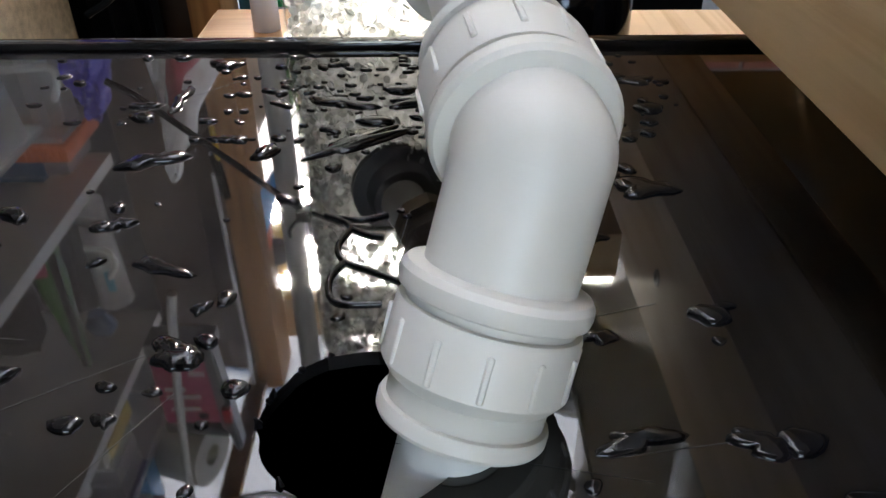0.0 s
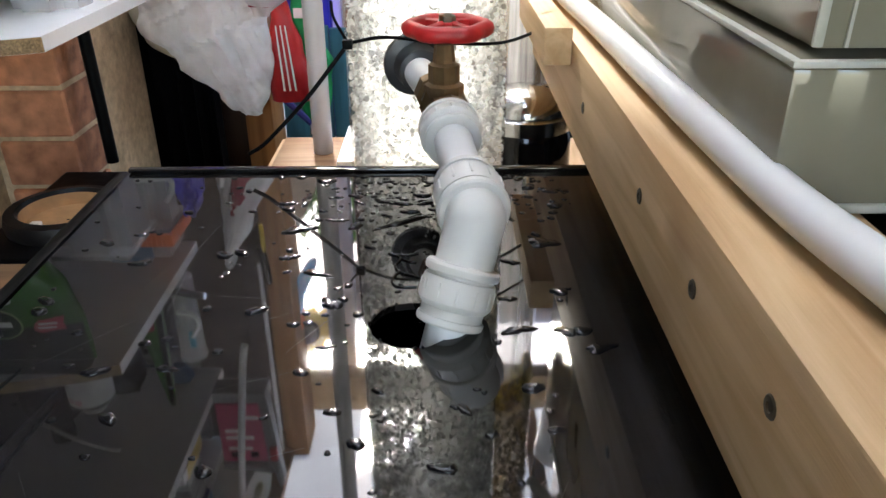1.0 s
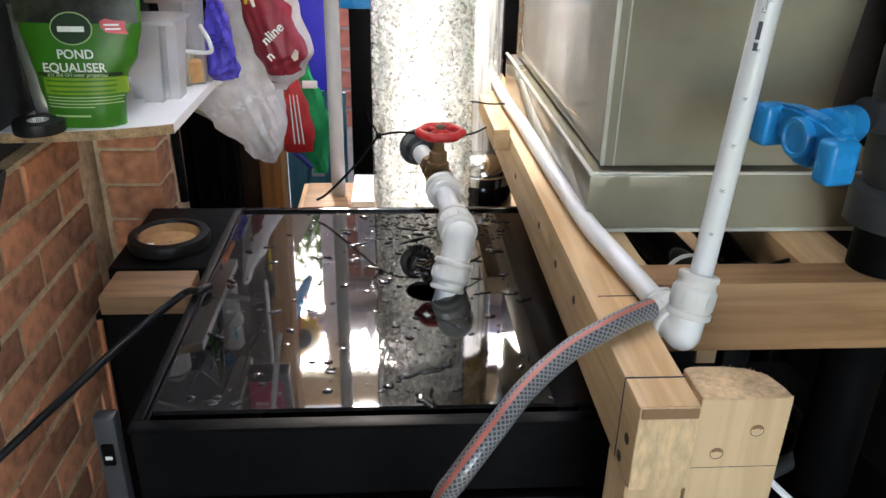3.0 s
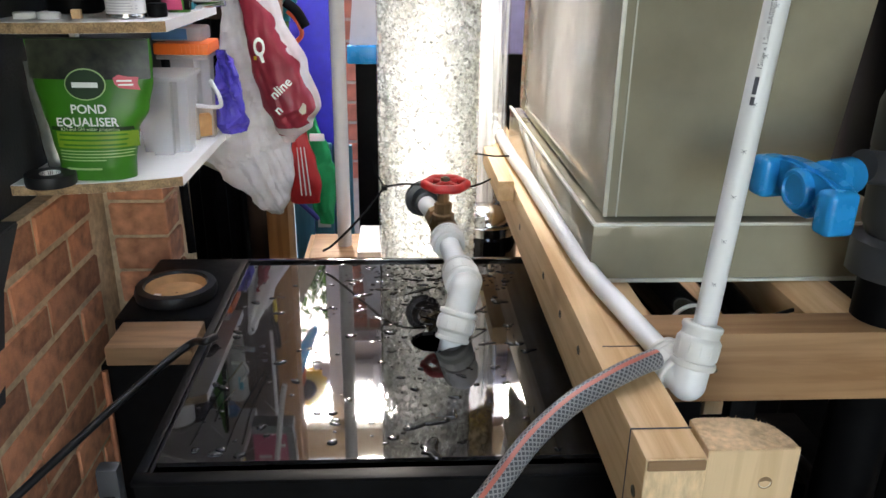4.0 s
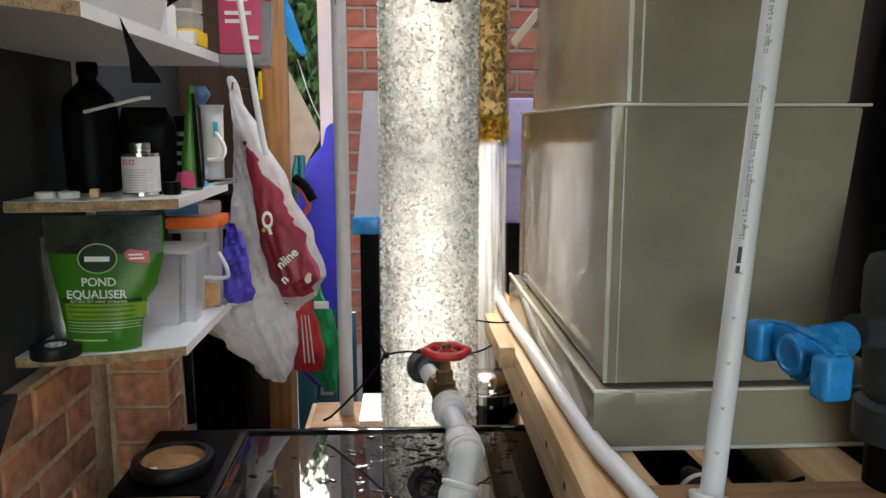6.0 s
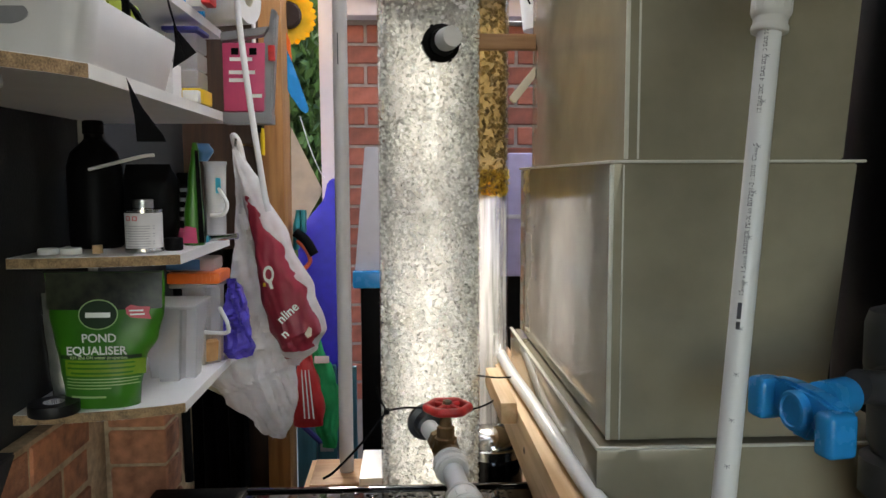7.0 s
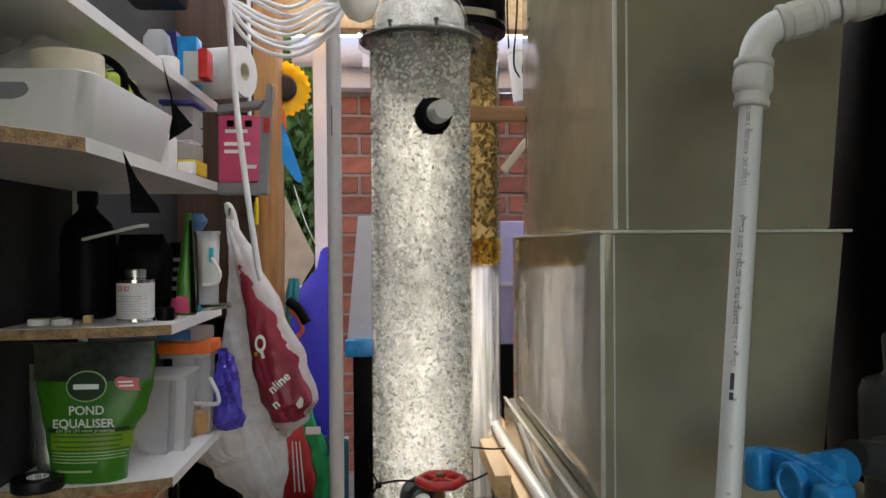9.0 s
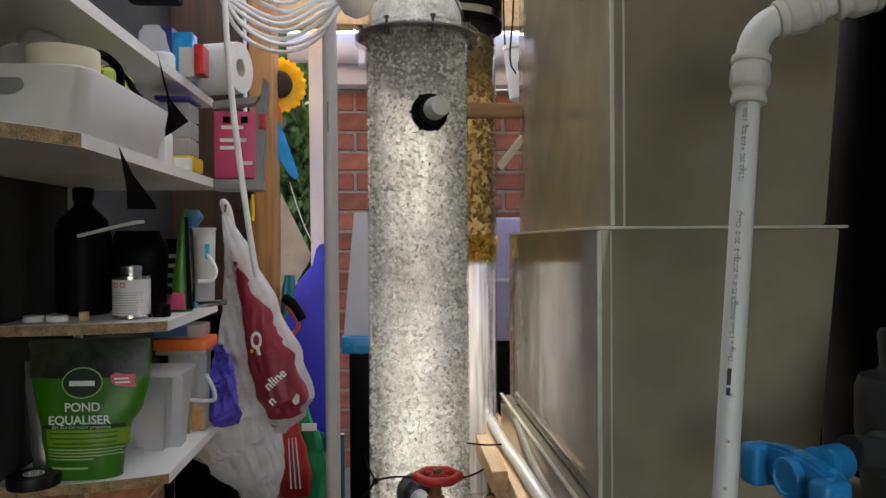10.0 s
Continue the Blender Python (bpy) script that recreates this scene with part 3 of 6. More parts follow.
tree("garden_shrub", -0.75, 7.4, 3.0, 0.75, 26000, 5, "dark leafy shrub behind the house corner")
tree("garden_tree", -3.4, 7.0, 3.2, 1.3, 6000, 8, "broad leafy garden tree in shade")

# ---- black filter box with its wet lid ----
sump = thing("filter_box", "black plastic filter box with a glossy wet acrylic lid", "filter box")
part("front_panel", box(-0.245, 0.30, 0.588, 0.600, 0.10, 0.842, 0.002), M_BLACK, sump)
part("side_panel", box(-0.245, -0.233, 0.600, 1.118, 0.10, 0.842, 0.002), M_BLACK, sump)
part("side_panel", box(0.288, 0.300, 0.600, 1.118, 0.10, 0.842, 0.002), M_BLACK, sump)
part("back_panel", box(-0.233, 0.288, 1.106, 1.118, 0.10, 0.842, 0.002), M_BLACK, sump)
part("base_panel", box(-0.233, 0.288, 0.600, 1.106, 0.10, 0.12), M_BLACK, sump)
part("ledge", box(-0.245, 0.30, 0.575, 0.590, 0.740, 0.765, 0.003), M_BLACK, sump, "matt black strengthening rib")
part("rim", box(-0.247, 0.302, 0.586, 0.602, 0.8425, 0.8475, 0.0015), M_BLACK, sump)
part("rim", box(-0.247, -0.236, 0.602, 1.12, 0.8425, 0.8475, 0.0015), M_BLACK, sump)
part("foot_block", box(-0.22, 0.28, 0.62, 1.09, 0.0, 0.10), M_BLACK, sump)

# lid with a round hole
HX, HY, HR = 0.041, 0.846, 0.0265
LX0, LX1, LY0, LY1, LZ = -0.230, 0.295, 0.612, 1.112, 0.85


def lid_mesh():
    bm = bmesh.new()
    n = 48
    rnd = random.Random(4)
    inner, outer = [], []
    for i in range(n):
        a = 2 * math.pi * (i + 0.5) / n
        c, s = math.cos(a), math.sin(a)
        r = HR + rnd.uniform(-0.0006, 0.0005)
        inner.append((HX + r * c, HY + r * s))
        k = min(((LX1 if c > 0 else LX0) - HX) / c if abs(c) > 1e-6 else 9, ((LY1 if s > 0 else LY0) - HY) / s if abs(s) > 1e-6 else 9)
        outer.append((HX + k * c, HY + k * s))
    corners = [(LX1, LY1), (LX0, LY1), (LX0, LY0), (LX1, LY0)]
    z0, z1 = LZ - 0.005, LZ
    vi = [[bm.verts.new((x, y, z)) for x, y in inner] for z in (z0, z1)]
    vo = [[bm.verts.new((x, y, z)) for x, y in outer] for z in (z0, z1)]
    vc = [[bm.verts.new((x, y, z)) for x, y in corners] for z in (z0, z1)]
    for i in range(n):
        j = (i + 1) % n
        extra = None
        for q, (cx, cy) in enumerate(corners):
            a, b = outer[i], outer[j]
            if abs(a[0] - b[0]) > 1e-6 and abs(a[1] - b[1]) > 1e-6 and min(abs(a[0] - cx), abs(b[0] - cx)) < 1e-6 and min(abs(a[1] - cy), abs(b[1] - cy)) < 1e-6:
                extra = q
        for lv in (0, 1):
            ring = [vi[lv][i], vo[lv][i]] + ([vc[lv][extra]] if extra is not None else []) + [vo[lv][j], vi[lv][j]]
            bm.faces.new(ring if lv else ring[::-1])
        bm.faces.new((vi[0][i], vi[0][j], vi[1][j], vi[1][i]))
        if extra is None:
            bm.faces.new((vo[0][i], vo[0][j], vo[1][j], vo[1][i]))
        else:
            bm.faces.new((vo[0][i], vc[0][extra], vc[1][extra], vo[1][i]))
            bm.faces.new((vc[0][extra], vo[0][j], vo[1][j], vc[1][extra]))
    return bm


lid = part("lid", lid_mesh(), M_ACRYLIC, sump, "glossy black acrylic lid with a sawn hole", angle=20)
part("back_lip", box(-0.232, 0.295, 1.106, 1.114, 0.8505, 0.8545, 0.001), M_ACRYLIC, sump)
# sawn burrs round the hole
burr = bmesh.new()
rnd = random.Random(11)
for k in range(26):
    a = rnd.uniform(0, 6.28)
    p = Vector((HX + HR * math.cos(a), HY + HR * math.sin(a), LZ))
    join(burr, lathe([(0.0012, 0), (0.0004, rnd.uniform(0.001, 0.003))], Matrix.Translation(p) @ pose(0, 0, 0, rnd.uniform(-50, 50), rnd.uniform(-50, 50)), 5))
stuff(part("burrs", burr, M_BLACK, lid))

# scratches left by wiping
scr = bmesh.new()
rnd = random.Random(21)
for k in range(26):
    x, y = rnd.uniform(-0.2, 0.16), rnd.uniform(0.63, 1.05)
    ln, an = rnd.uniform(0.02, 0.07), rnd.uniform(-0.9, 0.9) + (1.4 if x < -0.1 else 0.6)
    join(scr, box(-ln / 2, ln / 2, -0.00005, 0.00005, LZ + 0.0001, LZ + 0.00016))
    for v in scr.verts[-8:]:
        q = Matrix.Rotation(an, 3, "Z") @ Vector((v.co.x, v.co.y, 0))
        v.co = Vector((x + q.x, y + q.y, v.co.z))
stuff(part("scratch_haze", scr, M_GREY, lid, "fine pale scratches"))
for x0, y0, x1, y1 in ((-0.205, 0.64, -0.185, 0.80), (-0.17, 0.63, -0.155, 0.78), (-0.155, 0.64, -0.15, 0.77), (-0.19, 0.68, -0.182, 0.74)):
    part("water_streak", sweep([(x0, y0, LZ), ((x0 + x1) / 2 - 0.004, (y0 + y1) / 2, LZ), (x1, y1, LZ)], 0.0011, 6, 6), M_WATER, lid)


def drop(bm, x, y, rx, ry, h, turn, rnd, lobes=0.25, segs=16):
    ph = [rnd.uniform(0, 6.28) for _ in range(4)]
    rings = []
    for f, z in ((1.0, 0.0), (0.93, 0.55), (0.72, 0.88), (0.35, 1.0)):
        ring = []
        for i in range(segs):
            a = 2 * math.pi * i / segs
            r = 1 + lobes * (0.5 * math.sin(2 * a + ph[0]) + 0.35 * math.sin(3 * a + ph[1]) + 0.3 * math.sin(5 * a + ph[2]))
            px, py = f * rx * r * math.cos(a), f * ry * r * math.sin(a)
            ring.append(bm.verts.new((x + px * math.cos(turn) - py * math.sin(turn), y + px * math.sin(turn) + py * math.cos(turn), LZ + 0.0002 + h * z)))
        rings.append(ring)
    for a, b in zip(rings, rings[1:]):
        for i in range(segs):
            j = (i + 1) % segs
            bm.faces.new((a[i], a[j], b[j], b[i]))
    bm.faces.new(rings[0][::-1])
    bm.faces.new(rings[-1])


rnd = random.Random(77)
drops = bmesh.new()
spill = thing("spilled_water", "clear water drops and puddles lying on the black lid", "water")


def clear_of_hole(x, y, r):
    return math.hypot(x - HX, y - HY) > HR + r + 0.002


for k in range(190):
    x, y = rnd.uniform(-0.22, 0.16), rnd.uniform(0.62, 1.10)
    s = rnd.choice((0.0012, 0.0016, 0.002, 0.003, 0.0042))
    if clear_of_hole(x, y, s * 2):
        drop(drops, x, y, s * rnd.uniform(1.0, 1.9), s, s * 0.38, rnd.gauss(0, 0.4), rnd, 0.25, 10)
for k in range(190):
    x, y = rnd.uniform(-0.04, 0.17), rnd.uniform(1.0, 1.10)
    s = rnd.choice((0.0009, 0.0013, 0.0018, 0.0025))
    drop(drops, x, y, s * rnd.uniform(1.0, 1.8), s, s * 0.4, rnd.gauss(0, 0.3), rnd, 0.2, 10)
for x, y, rx, ry in ((0.138, 0.960, 0.0135, 0.0055), (0.111, 0.929, 0.0065, 0.003), (0.105, 0.877, 0.0055, 0.003), (0.108, 0.839, 0.009, 0.004), (0.139, 0.837, 0.0075, 0.004),
                     (0.156, 0.819, 0.0095, 0.004), (0.143, 0.889, 0.005, 0.0025), (-0.014, 0.872, 0.0065, 0.006), (-0.029, 0.913, 0.0095, 0.0035), (-0.011, 0.892, 0.0025, 0.003),
                     (-0.025, 0.848, 0.0025, 0.0028), (-0.010, 0.821, 0.005, 0.002), (0.029, 1.000, 0.026, 0.0045), (0.018, 1.039, 0.014, 0.0045), (-0.009, 1.038, 0.0052, 0.003),
                     (0.052, 1.040, 0.014, 0.0045), (-0.026, 1.003, 0.0072, 0.0028), (-0.045, 1.085, 0.006, 0.006), (-0.056, 1.044, 0.0035, 0.012), (-0.050, 0.939, 0.0045, 0.0035),
                     (-0.053, 0.985, 0.012, 0.0055), (0.158, 1.062, 0.010, 0.0035), (-0.16, 0.93, 0.006, 0.004), (-0.10, 0.80, 0.006, 0.003)):
    one = bmesh.new()
    drop(one, x, y, rx, ry, min(rx, ry) * 0.30, rnd.gauss(0, 0.25), rnd, 0.6, 22)
    part("puddle", one, M_WATER, spill, angle=60)
# splash in front of the hole
for x, y, rx, ry in ((0.028, 0.672, 0.017, 0.012), (0.052, 0.683, 0.012, 0.006), (0.012, 0.664, 0.007, 0.005), (0.03, 0.625, 0.012, 0.012)):
    one = bmesh.new()
    drop(one, x, y, rx, ry, 0.0016, 0.4, rnd, 0.7, 24)
    part("puddle", one, M_WATER, spill, angle=60)
for run_pts in (((0.021, 0.943), (0.030, 0.936), (0.027, 0.924), (0.030, 0.915), (0.040, 0.909), (0.051, 0.902)), ((0.022, 0.942), (0.034, 0.940), (0.043, 0.943)),
                ((0.030, 0.915), (0.026, 0.905), (0.029, 0.894), (0.043, 0.893)), ((0.031, 0.934), (0.037, 0.930), (0.042, 0.929))):
    part("water_run", sweep([(x, y, LZ + 0.0002) for x, y in run_pts], 0.0011, 8, 6), M_WATER, spill, angle=60)
stuff(part("drops", drops, M_WATER, spill, angle=60))




# ---- push-fit pipework ----
def collar_profile(r, k, length):
    """Push-fit collar for a pipe of radius r: body, ribbed nut, grip ring."""
    return [(r * 1.30, 0), (r * 1.60, length * 0.02), (r * 1.68, length * 0.06), (r * 1.69, length * 0.12), (r * 1.66, length * 0.165), (r * 1.60, length * 0.18),
            (r * 1.50, length * 0.185), (r * 1.50, length * 0.235), (r * 1.60, length * 0.24), (r * 1.63, length * 0.27), (r * 1.66, length * 0.62), (r * 1.64, length * 0.635),
            (r * 1.50, length * 0.70), (r * 1.42, length * 0.72), (r * 1.41, length * 0.84), (r * 1.41, length * 0.86), (r * 1.50, length * 0.865), (r * 1.53, length * 0.89),
            (r * 1.53, length * 0.955), (r * 1.48, length * 0.985), (r * 1.38, length), (r * 1.04, length), (r * 1.01, length * 0.97)]


def collar(a, b, r, parent, ribs=12):
    """A ribbed push-fit nut from a towards b."""
    a, b = Vector(a), Vector(b)
    ln = (b - a).length
    m = axis_frame(a, b)
    nut = part("collar", lathe(collar_profile(r, 0, ln), m, 48), M_FITTING, parent, angle=24)
    rb = bmesh.new()
    for i in range(ribs):
        q = m @ Matrix.Rotation(2 * math.pi * i / ribs, 4, "Z")
        bb = box(r * 1.58, r * 1.70, -r * 0.06, r * 0.06, ln * 0.33, ln * 0.61, r * 0.03, 1)
        bmesh.ops.transform(bb, matrix=q, verts=bb.verts[:])
        join(rb, bb)
    part("grip_ribs", rb, M_FITTING, nut)
    return nut


def elbow_bend(a, c, b, r, n=10):
    """A round elbow body from a past the corner c to b."""
    a, b, c = Vector(a), Vector(b), Vector(c)
    pts = []
    for i in range(n + 1):
        t = i / n
        pts.append((1 - t) ** 2 * a + 2 * t * (1 - t) * c + t * t * b)
    return sweep(pts, r, 28, 0)


def knuckle(c, d1, l1, d2, l2, r):
    """A tight moulded elbow: two round branches meeting in a ball."""
    bm = bmesh.new()
    bmesh.ops.create_uvsphere(bm, u_segments=36, v_segments=24, radius=r * 1.004)
    bmesh.ops.transform(bm, matrix=axis_frame(c, c + d1), verts=bm.verts[:])
    join(bm, lathe([(r, 0), (r * 0.99, l1)], axis_frame(c, c + d1), 36))
    join(bm, lathe([(r, 0), (r * 0.99, l2)], axis_frame(c, c + d2), 36))
    return bm


R28 = 0.0142
outlet = thing("outlet_pipe", "grey-white push-fit pipe with elbow dropping into the lid hole", "pipe")
FOOT, CORNER, BACK = Vector((0.0600, 0.838, 0.835)), Vector((0.082, 0.870, 0.9125)), Vector((0.0660, 1.005, 0.930))
down = (FOOT - CORNER).normalized()
away = (BACK - CORNER).normalized()
part("pipe", sweep([FOOT + down * 0.05, CORNER + down * 0.03], R28, 32, 0), M_PIPE, outlet)
part("pipe", sweep([CORNER + away * 0.03, BACK + away * 0.01], R28, 32, 0), M_PIPE, outlet)
elbow = part("elbow", knuckle(CORNER, down, 0.037, away, 0.022, R28 * 1.34), M_FITTING, outlet)
collar(CORNER + down * 0.029, CORNER + down * 0.069, R28, outlet)
collar(CORNER + away * 0.006, CORNER + away * 0.047, R28, outlet)
collar(BACK - away * 0.002, BACK - away * 0.030, R28, outlet)
specks = bmesh.new()
rnd = random.Random(8)
for k in range(9):
    t, a = rnd.uniform(0.02, 0.075), rnd.uniform(2.6, 6.0)
    m = axis_frame(CORNER + down * t, CORNER + down * (t + 0.01))
    rr = R28 * (1.31 if t < 0.032 else 1.655)
    bb = lathe([(0.0007, 0), (0.0003, 0.0003)], m @ Matrix.Translation((rr * math.cos(a), rr * math.sin(a), 0)), 6)
    join(specks, bb)
stuff(part("dirt_specks", specks, M_SPECK, elbow, "tiny brown dirt specks"))

# gate valve
valve = thing("gate_valve", "dull brass gate valve with a red handwheel on the pipe", "valve")
VB = Vector((0.063, 1.040, 0.934))
part("body", lathe([(0.013, -0.038), (0.0185, -0.036), (0.0185, -0.022), (0.015, -0.019), (0.0165, -0.01), (0.0205, 0.0), (0.0165, 0.010), (0.015, 0.019), (0.0185, 0.022), (0.0185, 0.034), (0.013, 0.036)],
                   axis_frame(VB, VB + Vector((-0.22, 1, 0.10))), 8), M_BRASS, valve)
part("bonnet", lathe([(0.016, 0.0), (0.016, 0.018), (0.0125, 0.020), (0.0125, 0.034), (0.009, 0.036), (0.0075, 0.050)], Matrix.Translation(VB), 8), M_BRASS, valve)
part("spindle", lathe([(0.004, 0.04), (0.004, 0.072)], Matrix.Translation(VB), 12), M_BRASS, valve)
wheel = bmesh.new()
ring_pts = []
for i in range(40):
    a = 2 * math.pi * i / 40
    r = 0.0285 + 0.0016 * math.cos(6 * a)
    ring_pts.append((r * math.cos(a), r * math.sin(a)))
wc = VB + Vector((0.003, 0, 0.062))
join(wheel, sweep([wc + Vector((x, y, 0)) for x, y in ring_pts] + [wc + Vector((*ring_pts[0], 0))], 0.0062, 10, 0))
for k in range(4):
    a = math.pi / 4 + k * math.pi / 2
    join(wheel, sweep([wc + Vector((0.006 * math.cos(a), 0.006 * math.sin(a), 0.002)), wc + Vector((0.027 * math.cos(a), 0.027 * math.sin(a), 0))], 0.0042, 8, 0))
join(wheel, lathe([(0.009, -0.006), (0.010, 0.002), (0.008, 0.005)], Matrix.Translation(wc), 16))
part("handwheel", wheel, M_RED, valve, "worn red handwheel")
part("nut", lathe([(0.0062, 0), (0.0062, 0.005), (0.003, 0.007)], Matrix.Translation(wc + Vector((0, 0, 0.004))), 6), M_SCREW, valve)

# pipe from the valve to the tank connector
inlet = thing("inlet_pipe", "white pipe with grey flanged connector in the tube wall", "pipe")
part("pipe", sweep([(0.056, 1.068, 0.937), (0.044, 1.098, 0.943), (0.038, 1.125, 0.946)], 0.0135, 24, 4), M_PIPE, inlet)
part("flange", lathe([(0.026, 0), (0.029, 0.003), (0.029, 0.009), (0.021, 0.012), (0.019, 0.026), (0.016, 0.028)], axis_frame((0.036, 1.134, 0.948), (0.048, 1.09, 0.943)), 32), M_GREY, inlet, "dark grey flange nut")

# ---- clear tube reactor with tumbling white media ----
CX, CY, CR = 0.047, 1.205, 0.0805
reactor = thing("media_tube", "tall clear acrylic tube full of tumbling white filter media", "filter tube")
part("tube_wall", lathe([(CR, 0.70), (CR, 1.640)], Matrix.Translation((CX, CY, 0)), 64, cap=False), M_TUBE, reactor)
def half_shell(r, z0, z1, a0, a1, n=30, cx=CX, cy=CY):
    """A curved curtain of cloudy water inside the tube, on the camera's side only, open behind to the light."""
    bm = bmesh.new()
    cols = []
    for i in range(n + 1):
        a = radians(a0 + (a1 - a0) * i / n)
        cols.append([bm.verts.new((cx + r * math.cos(a), cy + r * math.sin(a), z0 + (z1 - z0) * j / 12)) for j in range(13)])
    for a, b in zip(cols, cols[1:]):
        for j in range(12):
            bm.faces.new((a[j], b[j], b[j + 1], a[j + 1]))
    return bm


part("churning_water", half_shell(CR - 0.010, 0.705, 1.655, 175, 365), M_CHURN, reactor, "half shell of cloudy water, open behind so back light brightens it")
part("dome", lathe([(CR - 0.004, 1.650), (CR - 0.004, 1.680), (CR - 0.012, 1.705), (CR - 0.034, 1.722), (0.012, 1.728), (0.001, 1.7285)], Matrix.Translation((CX, CY, 0)), 48, cap=False), M_TUBE, reactor, "clear dome top")
part("dome_fill", lathe([(CR - 0.010, 1.662), (CR - 0.010, 1.680), (CR - 0.018, 1.700), (CR - 0.04, 1.714), (0.001, 1.718)], Matrix.Translation((CX, CY, 0)), 32), M_CHURN, reactor)
flange = part("flange", lathe([(CR + 0.001, 1.636), (CR + 0.018, 1.636), (CR + 0.018, 1.643), (CR + 0.001, 1.643)], Matrix.Translation((CX, CY, 0)), 64), M_CLEAR, reactor, "clear bolted flange ring")
part("flange", lathe([(CR + 0.001, 1.6455), (CR + 0.018, 1.6455), (CR + 0.018, 1.6525), (CR + 0.001, 1.6525)], Matrix.Translation((CX, CY, 0)), 64), M_CLEAR, reactor)
part("gasket", lathe([(CR + 0.002, 1.6432), (CR + 0.0165, 1.6432), (CR + 0.0165, 1.6453), (CR + 0.002, 1.6453)], Matrix.Translation((CX, CY, 0)), 64), M_MIDGREY, flange)
for k in range(8):
    a = 2 * math.pi * (k + 0.3) / 8
    part("bolt", lathe([(0.0042, 0), (0.0042, 0.004), (0.0022, 0.0042), (0.0022, 0.022), (0.0042, 0.0222), (0.0042, 0.026)],
                       Matrix.Translation((CX + (CR + 0.010) * math.cos(a), CY + (CR + 0.010) * math.sin(a), 1.632)), 6), M_GREY, reactor)


def chips(name, cx, cy, r0, r1, z0, z1, n, seed, material, size, parent, label="", turn=(0, 360)):
    """Small wheel-shaped pieces of floating filter media."""
    rnd = random.Random(seed)
    verts, faces = [], []
    for i in range(n):
        a, r, z = radians(rnd.uniform(*turn)), rnd.uniform(r0, r1), rnd.uniform(z0, z1)
        q = Euler((rnd.uniform(0, 6.28), rnd.uniform(0, 6.28), 0)).to_matrix()
        s = size * rnd.uniform(0.7, 1.2)
        b = len(verts)
        c = Vector((cx + r * math.cos(a), cy + r * math.sin(a), z))
        for h in (-0.22, 0.22):
            verts += [c + q @ Vector((math.cos(k * math.pi / 3), math.sin(k * math.pi / 3), h)) * s for k in range(6)]
        faces += [(b + k, b + (k + 1) % 6, b + 6 + (k + 1) % 6, b + 6 + k) for k in range(6)]
        faces.append(tuple(b + k for k in range(6)))
    me = bpy.data.meshes.new(name)
    me.from_pydata(verts, [], faces)
    me.materials.append(material)
    ob = part(name, me, material, parent, label)
    ob["kind"] = "stuff"
    return ob


# Pieces sit on the camera's side only, so light from behind gets through.
chips("media_pieces", CX, CY, CR - 0.0085, CR - 0.003, 0.71, 1.655, 9500, 5, M_MEDIA, 0.0026, reactor, "small white plastic media wheels", (170, 370))
port = part("port_flange", lathe([(0.024, 0), (0.0275, 0.003), (0.0275, 0.010), (0.020, 0.013), (0.0185, 0.018)], axis_frame((0.061, CY - CR - 0.0005, 1.513), (0.066, CY - CR - 0.03, 1.511)), 32), M_BLACK, reactor, "black threaded port flange")
for k in range(6):
    a = k * math.pi / 3
    b = box(0.0265, 0.0295, -0.0022, 0.0022, 0.001, 0.0095, 0.0006, 1)
    bmesh.ops.transform(b, matrix=axis_frame((0.061, CY - CR - 0.0005, 1.513), (0.066, CY - CR - 0.03, 1.511)) @ Matrix.Rotation(a, 4, "Z"), verts=b.verts[:])
    part("lug", b, M_BLACK, port)
part("plug", lathe([(0.0165, 0.012), (0.0165, 0.026), (0.0155, 0.028), (0.0155, 0.038), (0.0145, 0.041)], axis_frame((0.062, CY - CR, 1.515), (0.074, CY - CR - 0.03, 1.517)), 32), M_LIGHTGREY, port, "pale grey screw plug")
part("seam_strip", sweep([(CX - CR * 0.96, CY - CR * 0.30, 0.71), (CX - CR * 0.96, CY - CR * 0.30, 1.63)], 0.0012, 6, 0), M_CLEAR, reactor)

# second tube behind with brown floating media
C2X, C2Y, C2R = 0.122, 1.425, 0.0805
settler = thing("settling_tube", "clear tube with brown media floating above bright water", "filter tube")
part("tube_wall", lathe([(C2R, 0.70), (C2R, 1.725)], Matrix.Translation((C2X, C2Y, 0)), 64, cap=False), M_TUBE, settler)
part("water", half_shell(C2R - 0.004, 0.705, 1.306, 170, 370, 30, C2X, C2Y), M_CLEARWATER, settler, "half shell of clear water with glint streaks in its colour")
# White pieces added in place of bright vertical glints in the water.
chips("bubbles", C2X, C2Y, C2R - 0.020, C2R - 0.008, 0.72, 1.28, 1300, 19, M_MEDIA, 0.0015, settler, "white pieces standing in for a bright glint strand", (248, 268))
chips("bubbles", C2X, C2Y, C2R - 0.020, C2R - 0.006, 0.72, 1.285, 500, 17, M_MEDIA, 0.0012, settler, "stray white pieces standing in for glints in the water", (170, 370))
part("media_bed", half_shell(C2R - 0.008, 1.312, 1.70, 170, 370, 30, C2X, C2Y), M_BROWNMEDIA, settler, "half shell of brown filter media on the camera's side")
chips("media_pieces", C2X, C2Y, C2R - 0.0075, C2R - 0.003, 1.30, 1.70, 2200, 9, M_BROWNCHIP, 0.0036, settler, "small brown media wheels", (165, 375))
